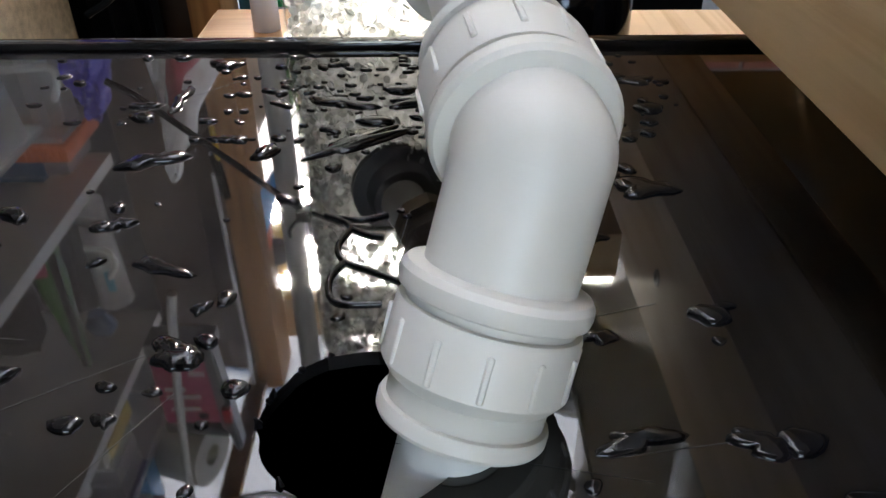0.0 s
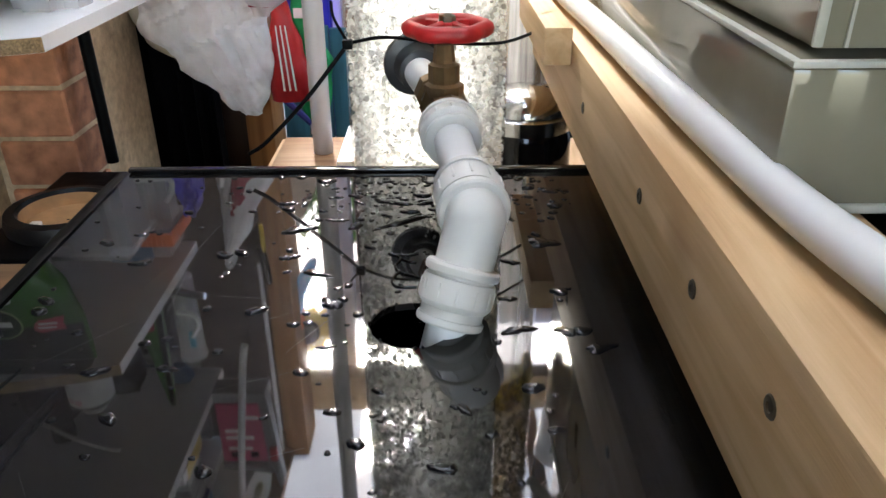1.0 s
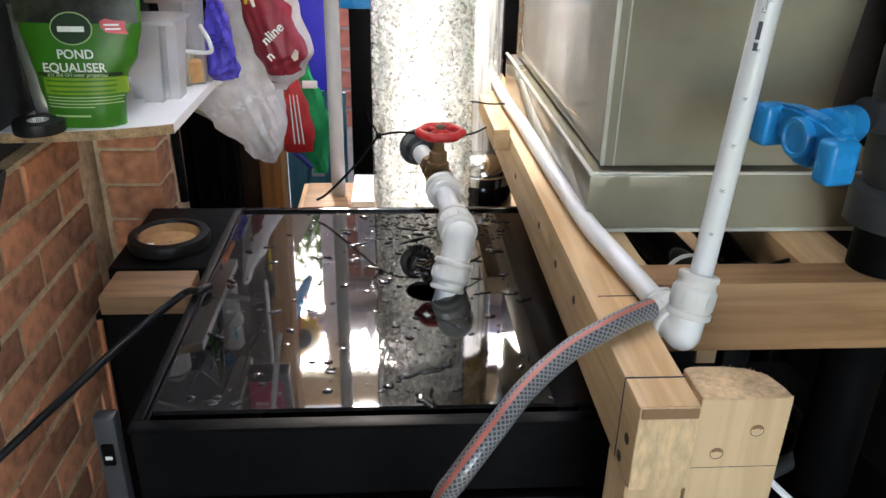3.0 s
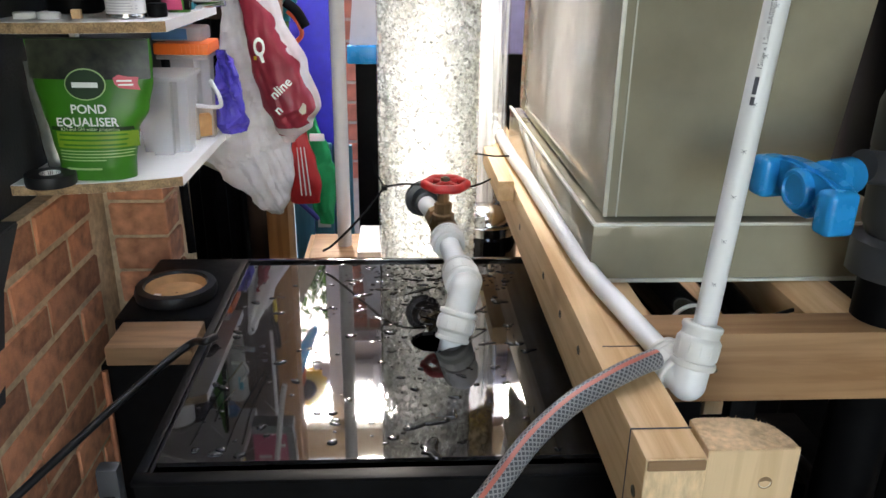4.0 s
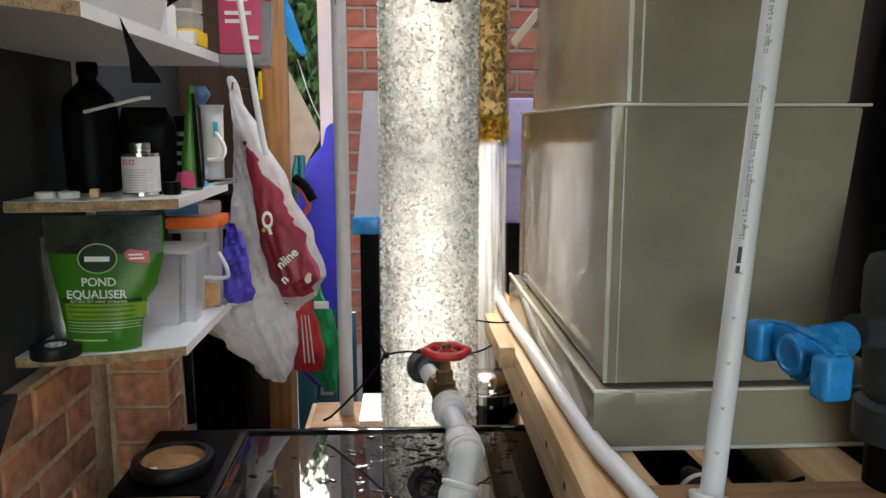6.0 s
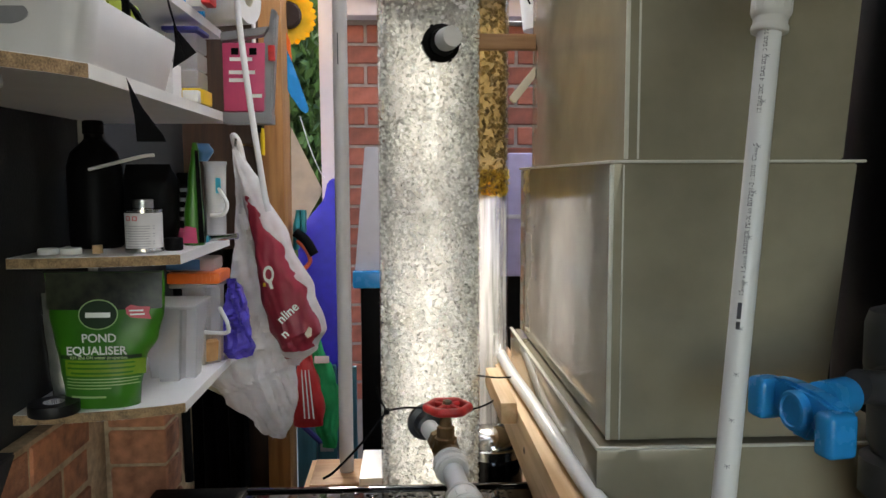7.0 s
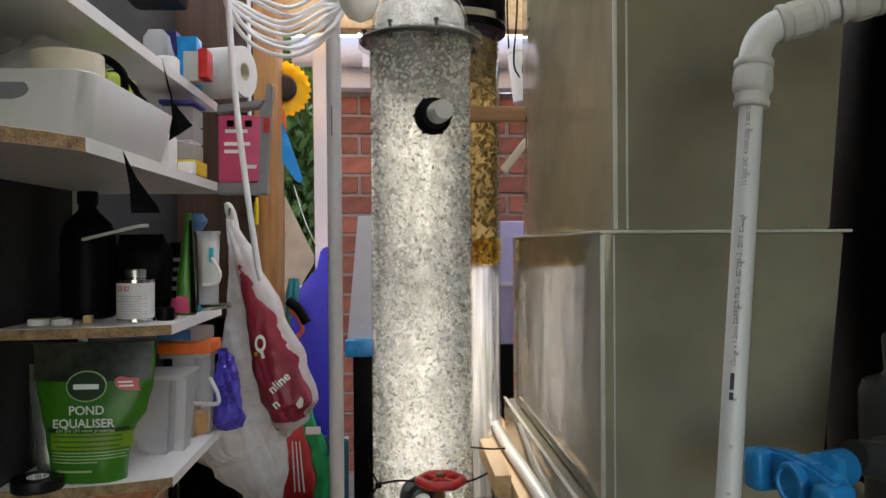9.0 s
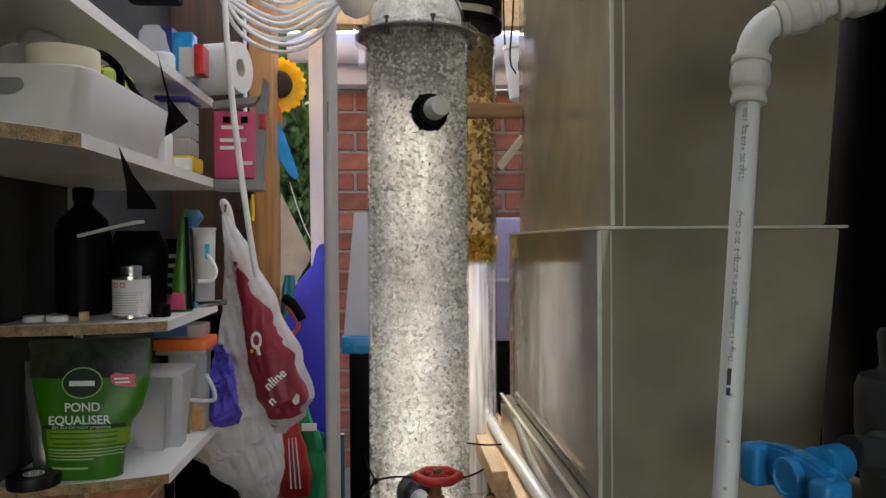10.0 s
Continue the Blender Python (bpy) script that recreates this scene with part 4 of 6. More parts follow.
# Amber colour paints the glow of brown media with light behind it.
chips("amber_layer", C2X, C2Y, C2R - 0.012, C2R - 0.003, 1.288, 1.330, 1100, 13, M_YELLOWCHIP, 0.0052, settler, "lowest media, its back-lit glow put into an amber colour", (165, 375))
cap2 = part("cap", lathe([(C2R + 0.002, 1.715), (C2R + 0.012, 1.715), (C2R + 0.012, 1.80), (C2R + 0.004, 1.81)], Matrix.Translation((C2X, C2Y, 0)), 48), M_BLACK, settler, "black rubber end cap")
part("clamp_band", lathe([(C2R + 0.0125, 1.728), (C2R + 0.0145, 1.729), (C2R + 0.0145, 1.742), (C2R + 0.0125, 1.743)], Matrix.Translation((C2X, C2Y, 0)), 48), M_STEEL, cap2)
part("air_bubble_strips", sweep([(C2X + 0.045, C2Y - 0.058, 0.9), (C2X + 0.047, C2Y - 0.057, 1.27)], 0.004, 8, 0), M_CLEAR, settler)
pot = thing("pot", "glossy black round pot with a steel band behind the lid", "pot")
POT = Matrix.Translation((0.160, 1.300, 0))
part("bowl", lathe([(0.026, 0.701), (0.040, 0.712), (0.050, 0.745), (0.0535, 0.785), (0.0525, 0.822), (0.049, 0.832)], POT, 40), M_GLOSSBLACK, pot)
part("band", lathe([(0.0495, 0.8325), (0.0535, 0.834), (0.0535, 0.850), (0.0495, 0.852)], POT, 40), M_STEEL, pot, "shiny steel band")
part("lid", lathe([(0.048, 0.8525), (0.047, 0.862), (0.036, 0.874), (0.012, 0.879), (0.001, 0.880)], POT, 40), M_STEEL, pot, "polished steel lid")

# platform behind the filter box
platform = thing("platform", "wooden board behind the filter box carrying the tubes", "platform")
part("board", box(-0.20, 0.60, 1.125, 1.64, 0.675, 0.70, 0.003), M_PINE, platform)
for x in (-0.18, 0.56):
    for y in (1.16, 1.58):
        part("leg", box(x - 0.02, x + 0.02, y - 0.02, y + 0.02, 0.0, 0.675, 0.002), M_PINEZ, platform)
plate = thing("metal_bracket", "zinc flat bracket with screws on the wooden board", "bracket")
part("strip", box(0.10, 0.165, 1.135, 1.160, 0.7, 0.703, 0.001), M_ZINC, plate)
for x in (0.112, 0.132, 0.152):
    part("screw", lathe([(0.0035, 0.703), (0.003, 0.7045), (0.001, 0.705)], Matrix.Translation((x, 1.148, 0)), 10), M_SCREW, plate)
solo("offcut_board", box(-0.185, -0.055, 1.46, 1.60, 0.7, 0.716, 0.002), M_PINEX, "pale wooden offcut under the grey pole", "board")
solo("white_tile", box(-0.085, -0.035, 1.44, 1.60, 0.718, 0.735, 0.002), M_LAMINATE, "white laminate offcut on the pale board", "board")
pole = thing("pole", "upright grey plastic conduit pole beside the tube", "pole")
part("conduit", sweep([(-0.116, 1.53, 0.7165), (-0.117, 1.53, 2.11)], 0.0145, 20, 0), M_POLE, pole)
part("printed_mark", box(-0.121, -0.119, 1.5145, 1.5155, 1.54, 1.60), M_PRINT, pole)

# black cable ties round the tube
tie = thing("cable_tie", "thin black cable tie round the tube with a loose tail", "cable tie")
part("loop", sweep([(-0.022, 1.13, 0.965), (0.012, 1.121, 0.972), (0.06, 1.118, 0.968), (0.118, 1.145, 0.962), (0.17, 1.21, 0.965)], 0.0016, 8), M_BLACK, tie)
part("tail", sweep([(-0.022, 1.128, 0.965), (-0.060, 1.115, 0.92), (-0.10, 1.11, 0.88), (-0.118, 1.11, 0.868)], 0.0020, 8), M_BLACK, tie)
part("head", box(-0.027, -0.018, 1.122, 1.130, 0.961, 0.969, 0.001), M_BLACK, tie)
part("stub", sweep([(-0.022, 1.128, 0.965), (-0.035, 1.14, 0.985), (-0.038, 1.15, 0.998)], 0.0014, 8), M_BLACK, tie)
part("loop", sweep([(0.118, 1.15, 1.012), (0.15, 1.17, 1.003), (0.176, 1.19, 0.998)], 0.0014, 8), M_BLACK, tie)

# ---- timber frame ----
frame_t = thing("timber_frame", "sawn pine frame carrying the grey-green tank", "frame")
beam = part("beam", box(0.172, 0.217, 0.437, 1.52, 0.900, 0.975, 0.0022), M_PINE, frame_t, "long sawn pine beam with pencil marks")
part("end_grain", box(0.1725, 0.2165, 0.4356, 0.4368, 0.9005, 0.9745), M_ENDGRAIN, beam, "rough sawn end grain")
# Brown strip paints the shade among the torn fibres.
part("chipped_edge", box(0.1735, 0.2155, 0.4346, 0.4355, 0.9655, 0.9740, 0.0008, 1), M_BROWNWOOD, beam, "torn fibres with their shade as dark colour")
part("under_post", box(0.172, 0.217, 0.442, 0.489, 0.0, 0.899, 0.002), M_PINEZ, frame_t)
part("pencil_line", box(0.1715, 0.2175, 0.4715, 0.4728, 0.9752, 0.9757), M_PRINT, beam)
part("pencil_line", box(0.1714, 0.1718, 0.4715, 0.4728, 0.902, 0.975), M_PRINT, beam)
part("pencil_line", box(0.182, 0.218, 0.5985, 0.5993, 0.9752, 0.9757), M_PRINT, beam)
for y, z in ((0.452, 0.935), (0.463, 0.91), (0.642, 0.948), (0.730, 0.943), (0.832, 0.944), (1.02, 0.938)):
    part("screw", lathe([(0.0048, 0), (0.0042, 0.0007), (0.0022, 0.0008), (0.0018, 0.0002)], axis_frame((0.1719, y, z), (0.16, y, z)), 12), M_SCREW, beam)
part("packing_block", box(0.147, 0.171, 1.085, 1.30, 0.955, 0.987, 0.002), M_PINE, frame_t, "short pine block screwed to the beam")


def post_with_holes():
    bm = prism([(0.2265, 0.4965), (0.232, 0.4985), (0.255, 0.4985), (0.275, 0.495), (0.288, 0.486), (0.2945, 0.470), (0.296, 0.4565), (0.2265, 0.4565)], 0.965)
    return bm


post = part("post", post_with_holes(), M_PINEZ, frame_t, "pine post with rough sawn top and two drilled holes")
part("sawn_top", prism([(0.2268, 0.4962), (0.232, 0.4982), (0.255, 0.4982), (0.275, 0.4947), (0.288, 0.4857), (0.2942, 0.470), (0.2957, 0.4568), (0.2268, 0.4568)], 0.001, Matrix.Translation((0, 0, 0.9652))), M_ENDGRAIN, post)
fz = bmesh.new()
rnd = random.Random(31)
edge = [(0.2265, 0.4965), (0.255, 0.4985), (0.275, 0.495), (0.288, 0.486), (0.296, 0.4565)]
for k in range(70):
    i = rnd.randrange(4)
    t = rnd.random()
    p = Vector((edge[i][0] + (edge[i + 1][0] - edge[i][0]) * t, edge[i][1] + (edge[i + 1][1] - edge[i][1]) * t, 0.9645))
    join(fz, lathe([(0.0007, 0), (0.0001, rnd.uniform(0.001, 0.0035))], Matrix.Translation(p) @ pose(0, 0, 0, rnd.uniform(-60, 40), rnd.uniform(-30, 60)), 4))
stuff(part("splinters", fz, M_ENDGRAIN, post))
for x, z in ((0.2735, 0.936), (0.2455, 0.915)):
    hole = part("drilled_hole", lathe([(0.0047, 0.0), (0.0047, 0.0004), (0.0042, 0.0002), (0.002, 0.0001)], axis_frame((x, 0.4567, z), (x, 0.44, z)), 20), M_LIMEPALE, post)
    # Holes aren't cut: brown crescent and ring paint the shade inside them.
    shade = [(0.0046 * math.cos(a), 0.0046 * math.sin(a)) for a in [radians(20 + 14 * k) for k in range(11)]] + [(-0.0035, 0.0012), (0.0, 0.0022), (0.0035, 0.0012)]
    part("hole_ring", lathe([(0.0046, 0), (0.0054, 0), (0.0054, 0.0005), (0.0046, 0.0005), (0.0046, 0)], axis_frame((x, 0.4566, z), (x, 0.44, z)), 24, cap=False), M_BROWNWOOD, hole)
    part("hole_lip", prism(shade, 0.0006, Matrix.Translation((x, 0.4566, z)) @ UPRIGHT), M_BROWNWOOD, hole)
part("pencil_line", box(0.2265, 0.2955, 0.4562, 0.4564, 0.9014, 0.9019), M_PRINT, post)
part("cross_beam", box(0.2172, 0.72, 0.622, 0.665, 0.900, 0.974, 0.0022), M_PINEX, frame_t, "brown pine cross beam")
part("joist", box(0.2172, 0.247, 0.665, 1.40, 0.900, 0.973, 0.002), M_PINE, frame_t)
part("joist", box(0.404, 0.470, 0.665, 1.40, 0.900, 0.973, 0.002), M_PINE, frame_t)
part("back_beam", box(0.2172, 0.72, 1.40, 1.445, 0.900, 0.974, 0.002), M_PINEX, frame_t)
part("leg", box(0.66, 0.715, 0.60, 0.62, 0.0, 0.974, 0.002), M_PINEZ, frame_t)
part("leg", box(0.172, 0.217, 1.48, 1.52, 0.0, 0.899, 0.002), M_PINEZ, frame_t)
for x, z in ((0.30, 0.935), (0.52, 0.94), (0.525, 0.92)):
    part("screw", lathe([(0.003, 0), (0.0025, 0.0006)], axis_frame((x, 0.6219, z), (x, 0.6, z)), 10), M_SCREW, frame_t)
uv = thing("lamp_housing", "glossy black cylinder with white collar lying under the tank", "housing")
UA, UB = Vector((0.309, 0.692, 0.938)), Vector((0.276, 0.98, 0.950))
part("body", lathe([(0.010, 0), (0.0225, 0.003), (0.0235, 0.010), (0.0235, 0.26), (0.010, 0.265)], axis_frame(UA, UB), 32), M_GLOSSBLACK, uv)
part("collar", lathe([(0.0237, 0.014), (0.0247, 0.0145), (0.0247, 0.0195), (0.0237, 0.020)], axis_frame(UA, UB), 32), M_LAMINATE, uv, "white plastic collar")
part("cradle", box(0.285, 0.33, 0.70, 0.73, 0.80, 0.9135, 0.003), M_BLACK, uv)
part("cradle_post", box(0.29, 0.325, 0.705, 0.725, 0.0, 0.80, 0.003), M_BLACK, uv)
air = thing("dark_tube", "dark tube with a white end ring lying under the tank", "tube")
AA, AB = Vector((0.378, 0.684, 0.934)), Vector((0.370, 0.90, 0.946))
part("tube", lathe([(0.008, 0), (0.0165, 0.002), (0.0165, 0.21), (0.008, 0.212)], axis_frame(AA, AB), 28), M_GLOSSBLACK, air)
part("end_ring", lathe([(0.0045, 0), (0.0085, 0), (0.0085, 0.0025), (0.0045, 0.0025), (0.0045, 0)], axis_frame(AA + Vector((0, -0.0035, 0.006)), AB), 24, cap=False), M_LAMINATE, air, "white ring")
part("rest", box(0.362, 0.392, 0.70, 0.72, 0.0, 0.9165, 0.003), M_BLACK, air)
solo("black_lead", sweep([(0.385, 0.70, 0.952), (0.395, 0.69, 0.962), (0.408, 0.688, 0.966), (0.425, 0.690, 0.960), (0.432, 0.705, 0.945), (0.434, 0.73, 0.93)], 0.0022, 8), M_RUBBER, "thin black lead looped under the tank", "cable")

# ---- grey-green tank in steps ----
tank = thing("tank", "large grey-green plastic tank standing on the timber frame", "tank")


def tapered(x0, x1, y0, y1, z0, z1, dx=0.0, bevel=0.002):
    """A box whose right side leans outwards by dx towards the top."""
    bm = box(x0, x1, y0, y1, z0, z1)
    for v in bm.verts:
        if v.co.x > (x0 + x1) / 2 and v.co.z < (z0 + z1) / 2:
            v.co.x -= dx
    bmesh.ops.bevel(bm, geom=bm.edges[:], offset=bevel, segments=2, affect="EDGES")
    return bm


part("tray", box(0.203, 0.555, 0.743, 1.385, 0.9755, 1.038, 0.002), M_TANK, tank, "grey-green base tray")
part("tray_rim", box(0.2015, 0.557, 0.741, 0.746, 1.0385, 1.0415, 0.001), M_WELD, tank, "pale cut plastic edge")
part("tray_rim", box(0.2015, 0.2065, 0.746, 1.387, 1.0385, 1.0415, 0.001), M_WELD, tank, "pale cut plastic edge")
part("tray_foot", box(0.204, 0.556, 0.7395, 0.743, 0.975, 0.979, 0.001), M_WELD, tank, "pale cut plastic edge")
part("lower_body", tapered(0.218, 0.478, 0.762, 1.37, 1.0416, 1.3325, 0.028), M_TANK, tank)
part("corner_weld", box(0.2168, 0.2215, 0.7605, 0.7630, 1.0425, 1.331, 0.001), M_WELD, tank)
part("ledge", box(0.2155, 0.484, 0.757, 1.374, 1.3326, 1.3356, 0.001), M_WELD, tank, "pale cut plastic edge")
part("upper_body", tapered(0.2365, 0.520, 0.775, 1.36, 1.3358, 1.98, 0.050), M_TANK, tank)
part("corner_weld", box(0.2350, 0.2395, 0.7735, 0.7762, 1.337, 1.97, 0.001), M_WELD, tank)
part("corner_trim", box(0.2485, 0.2505, 0.7735, 0.7748, 1.337, 1.97), M_WELD, tank)
part("corner_trim", box(0.2305, 0.2320, 0.7605, 0.7618, 1.0425, 1.331), M_WELD, tank)

# ---- white supply pipe along the beam ----
R22, RP = 0.011, 0.0094
supply = thing("supply_pipe", "white plastic pipe along the beam, turning up at an elbow", "pipe")
KN = Vector((0.2395, 0.5405, 0.972))
part("pipe", sweep([(0.2336, 0.5568, 0.9766), (0.2240, 0.585, 0.9845), (0.2115, 0.66, 0.988), (0.203, 0.735, 0.988), (0.197, 0.90, 0.988), (0.193, 1.081, 0.988), (0.187, 1.25, 0.988), (0.185, 1.47, 0.990)], 0.0098, 24), M_PIPE, supply)
TOPF = Vector((0.303, 0.600, 1.462))
RISE0 = Vector((0.2525, 0.5545, 1.015))
RISER = [RISE0.lerp(TOPF, k / 40) for k in range(41)]
part("pipe", sweep(RISER, RP, 28, 0), M_PIPE, supply)


def on_riser(d):
    """The point d metres up the riser."""
    for a, b in zip(RISER, RISER[1:]):
        if d <= (b - a).length:
            return a.lerp(b, d / (b - a).length)
        d -= (b - a).length
    return RISER[-1]


topd = (TOPF - RISE0).normalized()
ud = (RISE0 + topd * 0.03 - KN).normalized()
ad = (Vector((0.2215, 0.590, 0.986)) - KN).normalized()
part("elbow", knuckle(KN, ud, 0.020, ad, 0.022, R22 * 1.36), M_PIPE, supply)
collar(KN + ud * 0.014, KN + ud * 0.052, R22, supply)
collar(KN + ad * 0.012, KN + ad * 0.040, R22, supply)
collar(TOPF + topd * 0.012, TOPF - topd * 0.030, RP, supply)
TC = TOPF + topd * 0.036
run = (Vector((0.50, 0.56, 1.548)) - TC).normalized()
part("elbow", elbow_bend(TOPF + topd * 0.008, TC + topd * 0.004, TC + run * 0.028, RP * 1.34), M_PIPE, supply)
collar(TC + run * 0.018, TC + run * 0.055, RP, supply)
part("pipe", sweep([TC + run * 0.02, TC + run * 0.30], RP, 24, 0), M_PIPE, supply)
collar(TC + run * 0.10, TC + run * 0.065, RP, supply)
part("far_elbow", lathe([(0.016, 0), (0.019, 0.004), (0.019, 0.02), (0.015, 0.024)], axis_frame((0.186, 1.462, 0.99), (0.186, 1.49, 0.992)), 24), M_FITTING, supply)
part("far_riser", sweep([(0.186, 1.475, 0.985), (0.165, 1.48, 0.93), (0.160, 1.48, 0.85), (0.158, 1.48, 0.705)], 0.014, 16), M_FITTING, supply)
marks = bmesh.new()
toward = (Vector((0.0, 0.0, 1.3)) - TOPF).normalized()
side = ud.cross(toward).normalized()
front = side.cross(ud).normalized() * -1
if front.dot(toward) < 0:
    front = -front
for k in range(11):
    c = on_riser(0.04 + 0.036 * k) + front * (RP + 0.0001) + side * 0.0
    for a in (0, 60, 120):
        d = (ud * math.cos(radians(a)) + side * math.sin(radians(a))) * 0.0024
        join(marks, sweep([c - d, c + d], 0.00022, 4, 0))
stuff(part("star_marks", marks, M_MIDGREY, supply, "small grey printed stars"))
PRINT_N = (front * 0.97 - side * 0.22).normalized()
PRINT_Y = PRINT_N.cross(topd).normalized()


def riser_frame(z, lift=0.0):
    """A frame on the riser's surface at that height: x up the pipe, z outwards."""
    p = RISE0.lerp(TOPF, (z - RISE0.z) / (TOPF.z - RISE0.z)) + PRINT_N * (RP - 0.0002 + lift)
    return Matrix(((topd.x, PRINT_Y.x, PRINT_N.x, p.x), (topd.y, PRINT_Y.y, PRINT_N.y, p.y), (topd.z, PRINT_Y.z, PRINT_N.z, p.z), (0, 0, 0, 1)))


lettering("printed_line", "15mm x 1.5mm BARRIER PE-X to BS7291-3 : 2010  Class S", 0.0050, riser_frame(1.222) @ Matrix.Translation((0, -0.0017, 0)), M_GREY, supply, "small grey printing along the pipe", "LEFT")
lettering("printed_line", "12 BAR 20C  4 BAR 82C  3 BAR 92C", 0.0046, riser_frame(1.365) @ Matrix.Translation((0, -0.0016, 0)), M_GREY, supply, "small grey printing along the pipe", "LEFT")
for z, ln in ((1.196, 0.006), (1.204, 0.013)):
    part("maker_bar", prism([(0, -0.0016), (ln, -0.0016), (ln, 0.0016), (0, 0.0016)], 0.0004, riser_frame(z)), M_PRINT, supply)

# ---- grey braided hose with red stripe ----
hose = thing("garden_hose", "grey braided garden hose with a red stripe over the beam", "hose")
HP = [(0.215, 0.555, 0.987), (0.197, 0.544, 0.987), (0.17, 0.527, 0.985), (0.136, 0.513, 0.972), (0.101, 0.489, 0.955), (0.073, 0.463, 0.936), (0.047, 0.447, 0.908), (0.033, 0.455, 0.87),
      (0.008, 0.443, 0.78), (-0.03, 0.40, 0.60), (-0.02, 0.42, 0.30), (0.05, 0.45, 0.012)]
part("tube", sweep(HP, 0.0090, 20, 10, uv=True), M_HOSE, hose)
part("stripe", sweep(HP, 0.0090, 4, 10, arc=(90, 114), grow=0.00015), M_HOSERED, hose, "faded red stripe")

# ---- blue handled ball valve on dark pipe ----
bv = thing("ball_valve", "dark grey ball valve with a bright blue handle", "valve")
ux, uy = 0.478, 0.655
part("body", lathe([(0.034, 1.06), (0.039, 1.072), (0.040, 1.11), (0.036, 1.122)], Matrix.Translation((ux, uy, 0)), 32), M_GREY, bv)
part("union_nut", lathe([(0.038, 1.123), (0.0425, 1.128), (0.044, 1.138), (0.0432, 1.140), (0.0446, 1.142), (0.0446, 1.183), (0.041, 1.194), (0.026, 1.199), (0.0235, 1.203), (0.0255, 1.232), (0.024, 1.237), (0.017, 1.237)], Matrix.Translation((ux, uy, 0)), 36), M_GREY, bv, "dark grey ribbed union nut")
part("union_nut", lathe([(0.034, 1.02), (0.045, 1.022), (0.045, 1.055), (0.038, 1.06)], Matrix.Translation((ux, uy, 0)), 16), M_GREY, bv)
part("pipe", lathe([(0.031, 0.0), (0.031, 1.03)], Matrix.Translation((ux, uy, 0)), 28), M_BLACK, bv)
part("stem", lathe([(0.020, 0), (0.020, 0.03), (0.015, 0.032), (0.015, 0.065)], axis_frame((ux - 0.02, uy - 0.02, 1.128), (0.38, 0.61, 1.140)), 24), M_GREY, bv)
hm = Matrix.Translation((0.3475, 0.590, 1.126)) @ pose(0, 0, 0, 0, 0, -80) @ Matrix.Scale(0.95, 4)
handle = bmesh.new()
for bb in (prism([(-0.050, 0.004), (-0.044, 0.019), (-0.02, 0.022), (0.0, 0.021), (0.022, 0.019), (0.047, 0.012), (0.052, -0.004), (0.046, -0.014), (0.02, -0.012), (0.012, -0.024), (-0.012, -0.024), (-0.022, -0.010), (-0.044, -0.010)],
               0.018, UPRIGHT, 0.003),
           box(-0.055, -0.032, -0.032, -0.004, -0.018, 0.019, 0.006, 3), box(0.035, 0.056, -0.032, -0.004, -0.025, 0.012, 0.006, 3)):
    join(handle, bb)
bmesh.ops.transform(handle, matrix=hm, verts=handle.verts[:])
hd = part("handle", handle, M_BLUE, bv, "bright blue plastic handle")
boss = lathe([(0.018, 0), (0.018, 0.010), (0.0165, 0.012), (0.0135, 0.0125), (0.0125, 0.0105), (0.003, 0.010)], hm @ pose(0, -0.014, 0, 90, 0, 0), 28)
part("boss", boss, M_BLUE, hd)
neck = lathe([(0.016, 0), (0.016, 0.04)], axis_frame((0.350, 0.590, 1.133), (0.40, 0.62, 1.130)), 24)
part("neck", neck, M_BLUE, hd)
# Black drum added in place of the dark background right of the tank.
backpipe = thing("black_drum", "tall black drum added as the dark background beside the tank", "drum")
part("body", lathe([(0.20, 0.0), (0.205, 0.01), (0.205, 1.9), (0.20, 1.91)], Matrix.Translation((0.86, 1.05, 0)), 40), M_BLACK, backpipe)
part("lid", lathe([(0.206, 1.911), (0.212, 1.914), (0.212, 1.936), (0.20, 1.945), (0.02, 1.948)], Matrix.Translation((0.86, 1.05, 0)), 40), M_BLACK, backpipe)
solo("cable", sweep([(0.30, 0.55, 0.86), (0.36, 0.53, 0.80), (0.46, 0.50, 0.72), (0.52, 0.50, 0.50), (0.5, 0.5, 0.012)], 0.0035, 8), M_CABLE, "pale grey cable hanging below the frame", "cable")
solo("hose_coil", sweep([(0.36 + 0.13 * math.cos(a), 0.74 + 0.10 * math.sin(a), 0.712 + 0.002 * a) for a in [k * 0.35 for k in range(28)]], 0.009, 10, 4), M_GREY, "dark grey hose coiled under the frame", "hose")
tub_low = thing("black_crate", "black plastic crate standing under the frame", "crate")
part("side", box(0.24, 0.56, 0.60, 0.615, 0.0, 0.70, 0.003), M_BLACK, tub_low)
part("top", box(0.24, 0.56, 0.615, 0.90, 0.685, 0.70, 0.003), M_BLACK, tub_low)
part("side", box(0.24, 0.255, 0.615, 0.90, 0.0, 0.684, 0.003), M_BLACK, tub_low)

# ---- shelves on the left wall ----
SX, SW = -0.362, -0.617   # front edge and wall


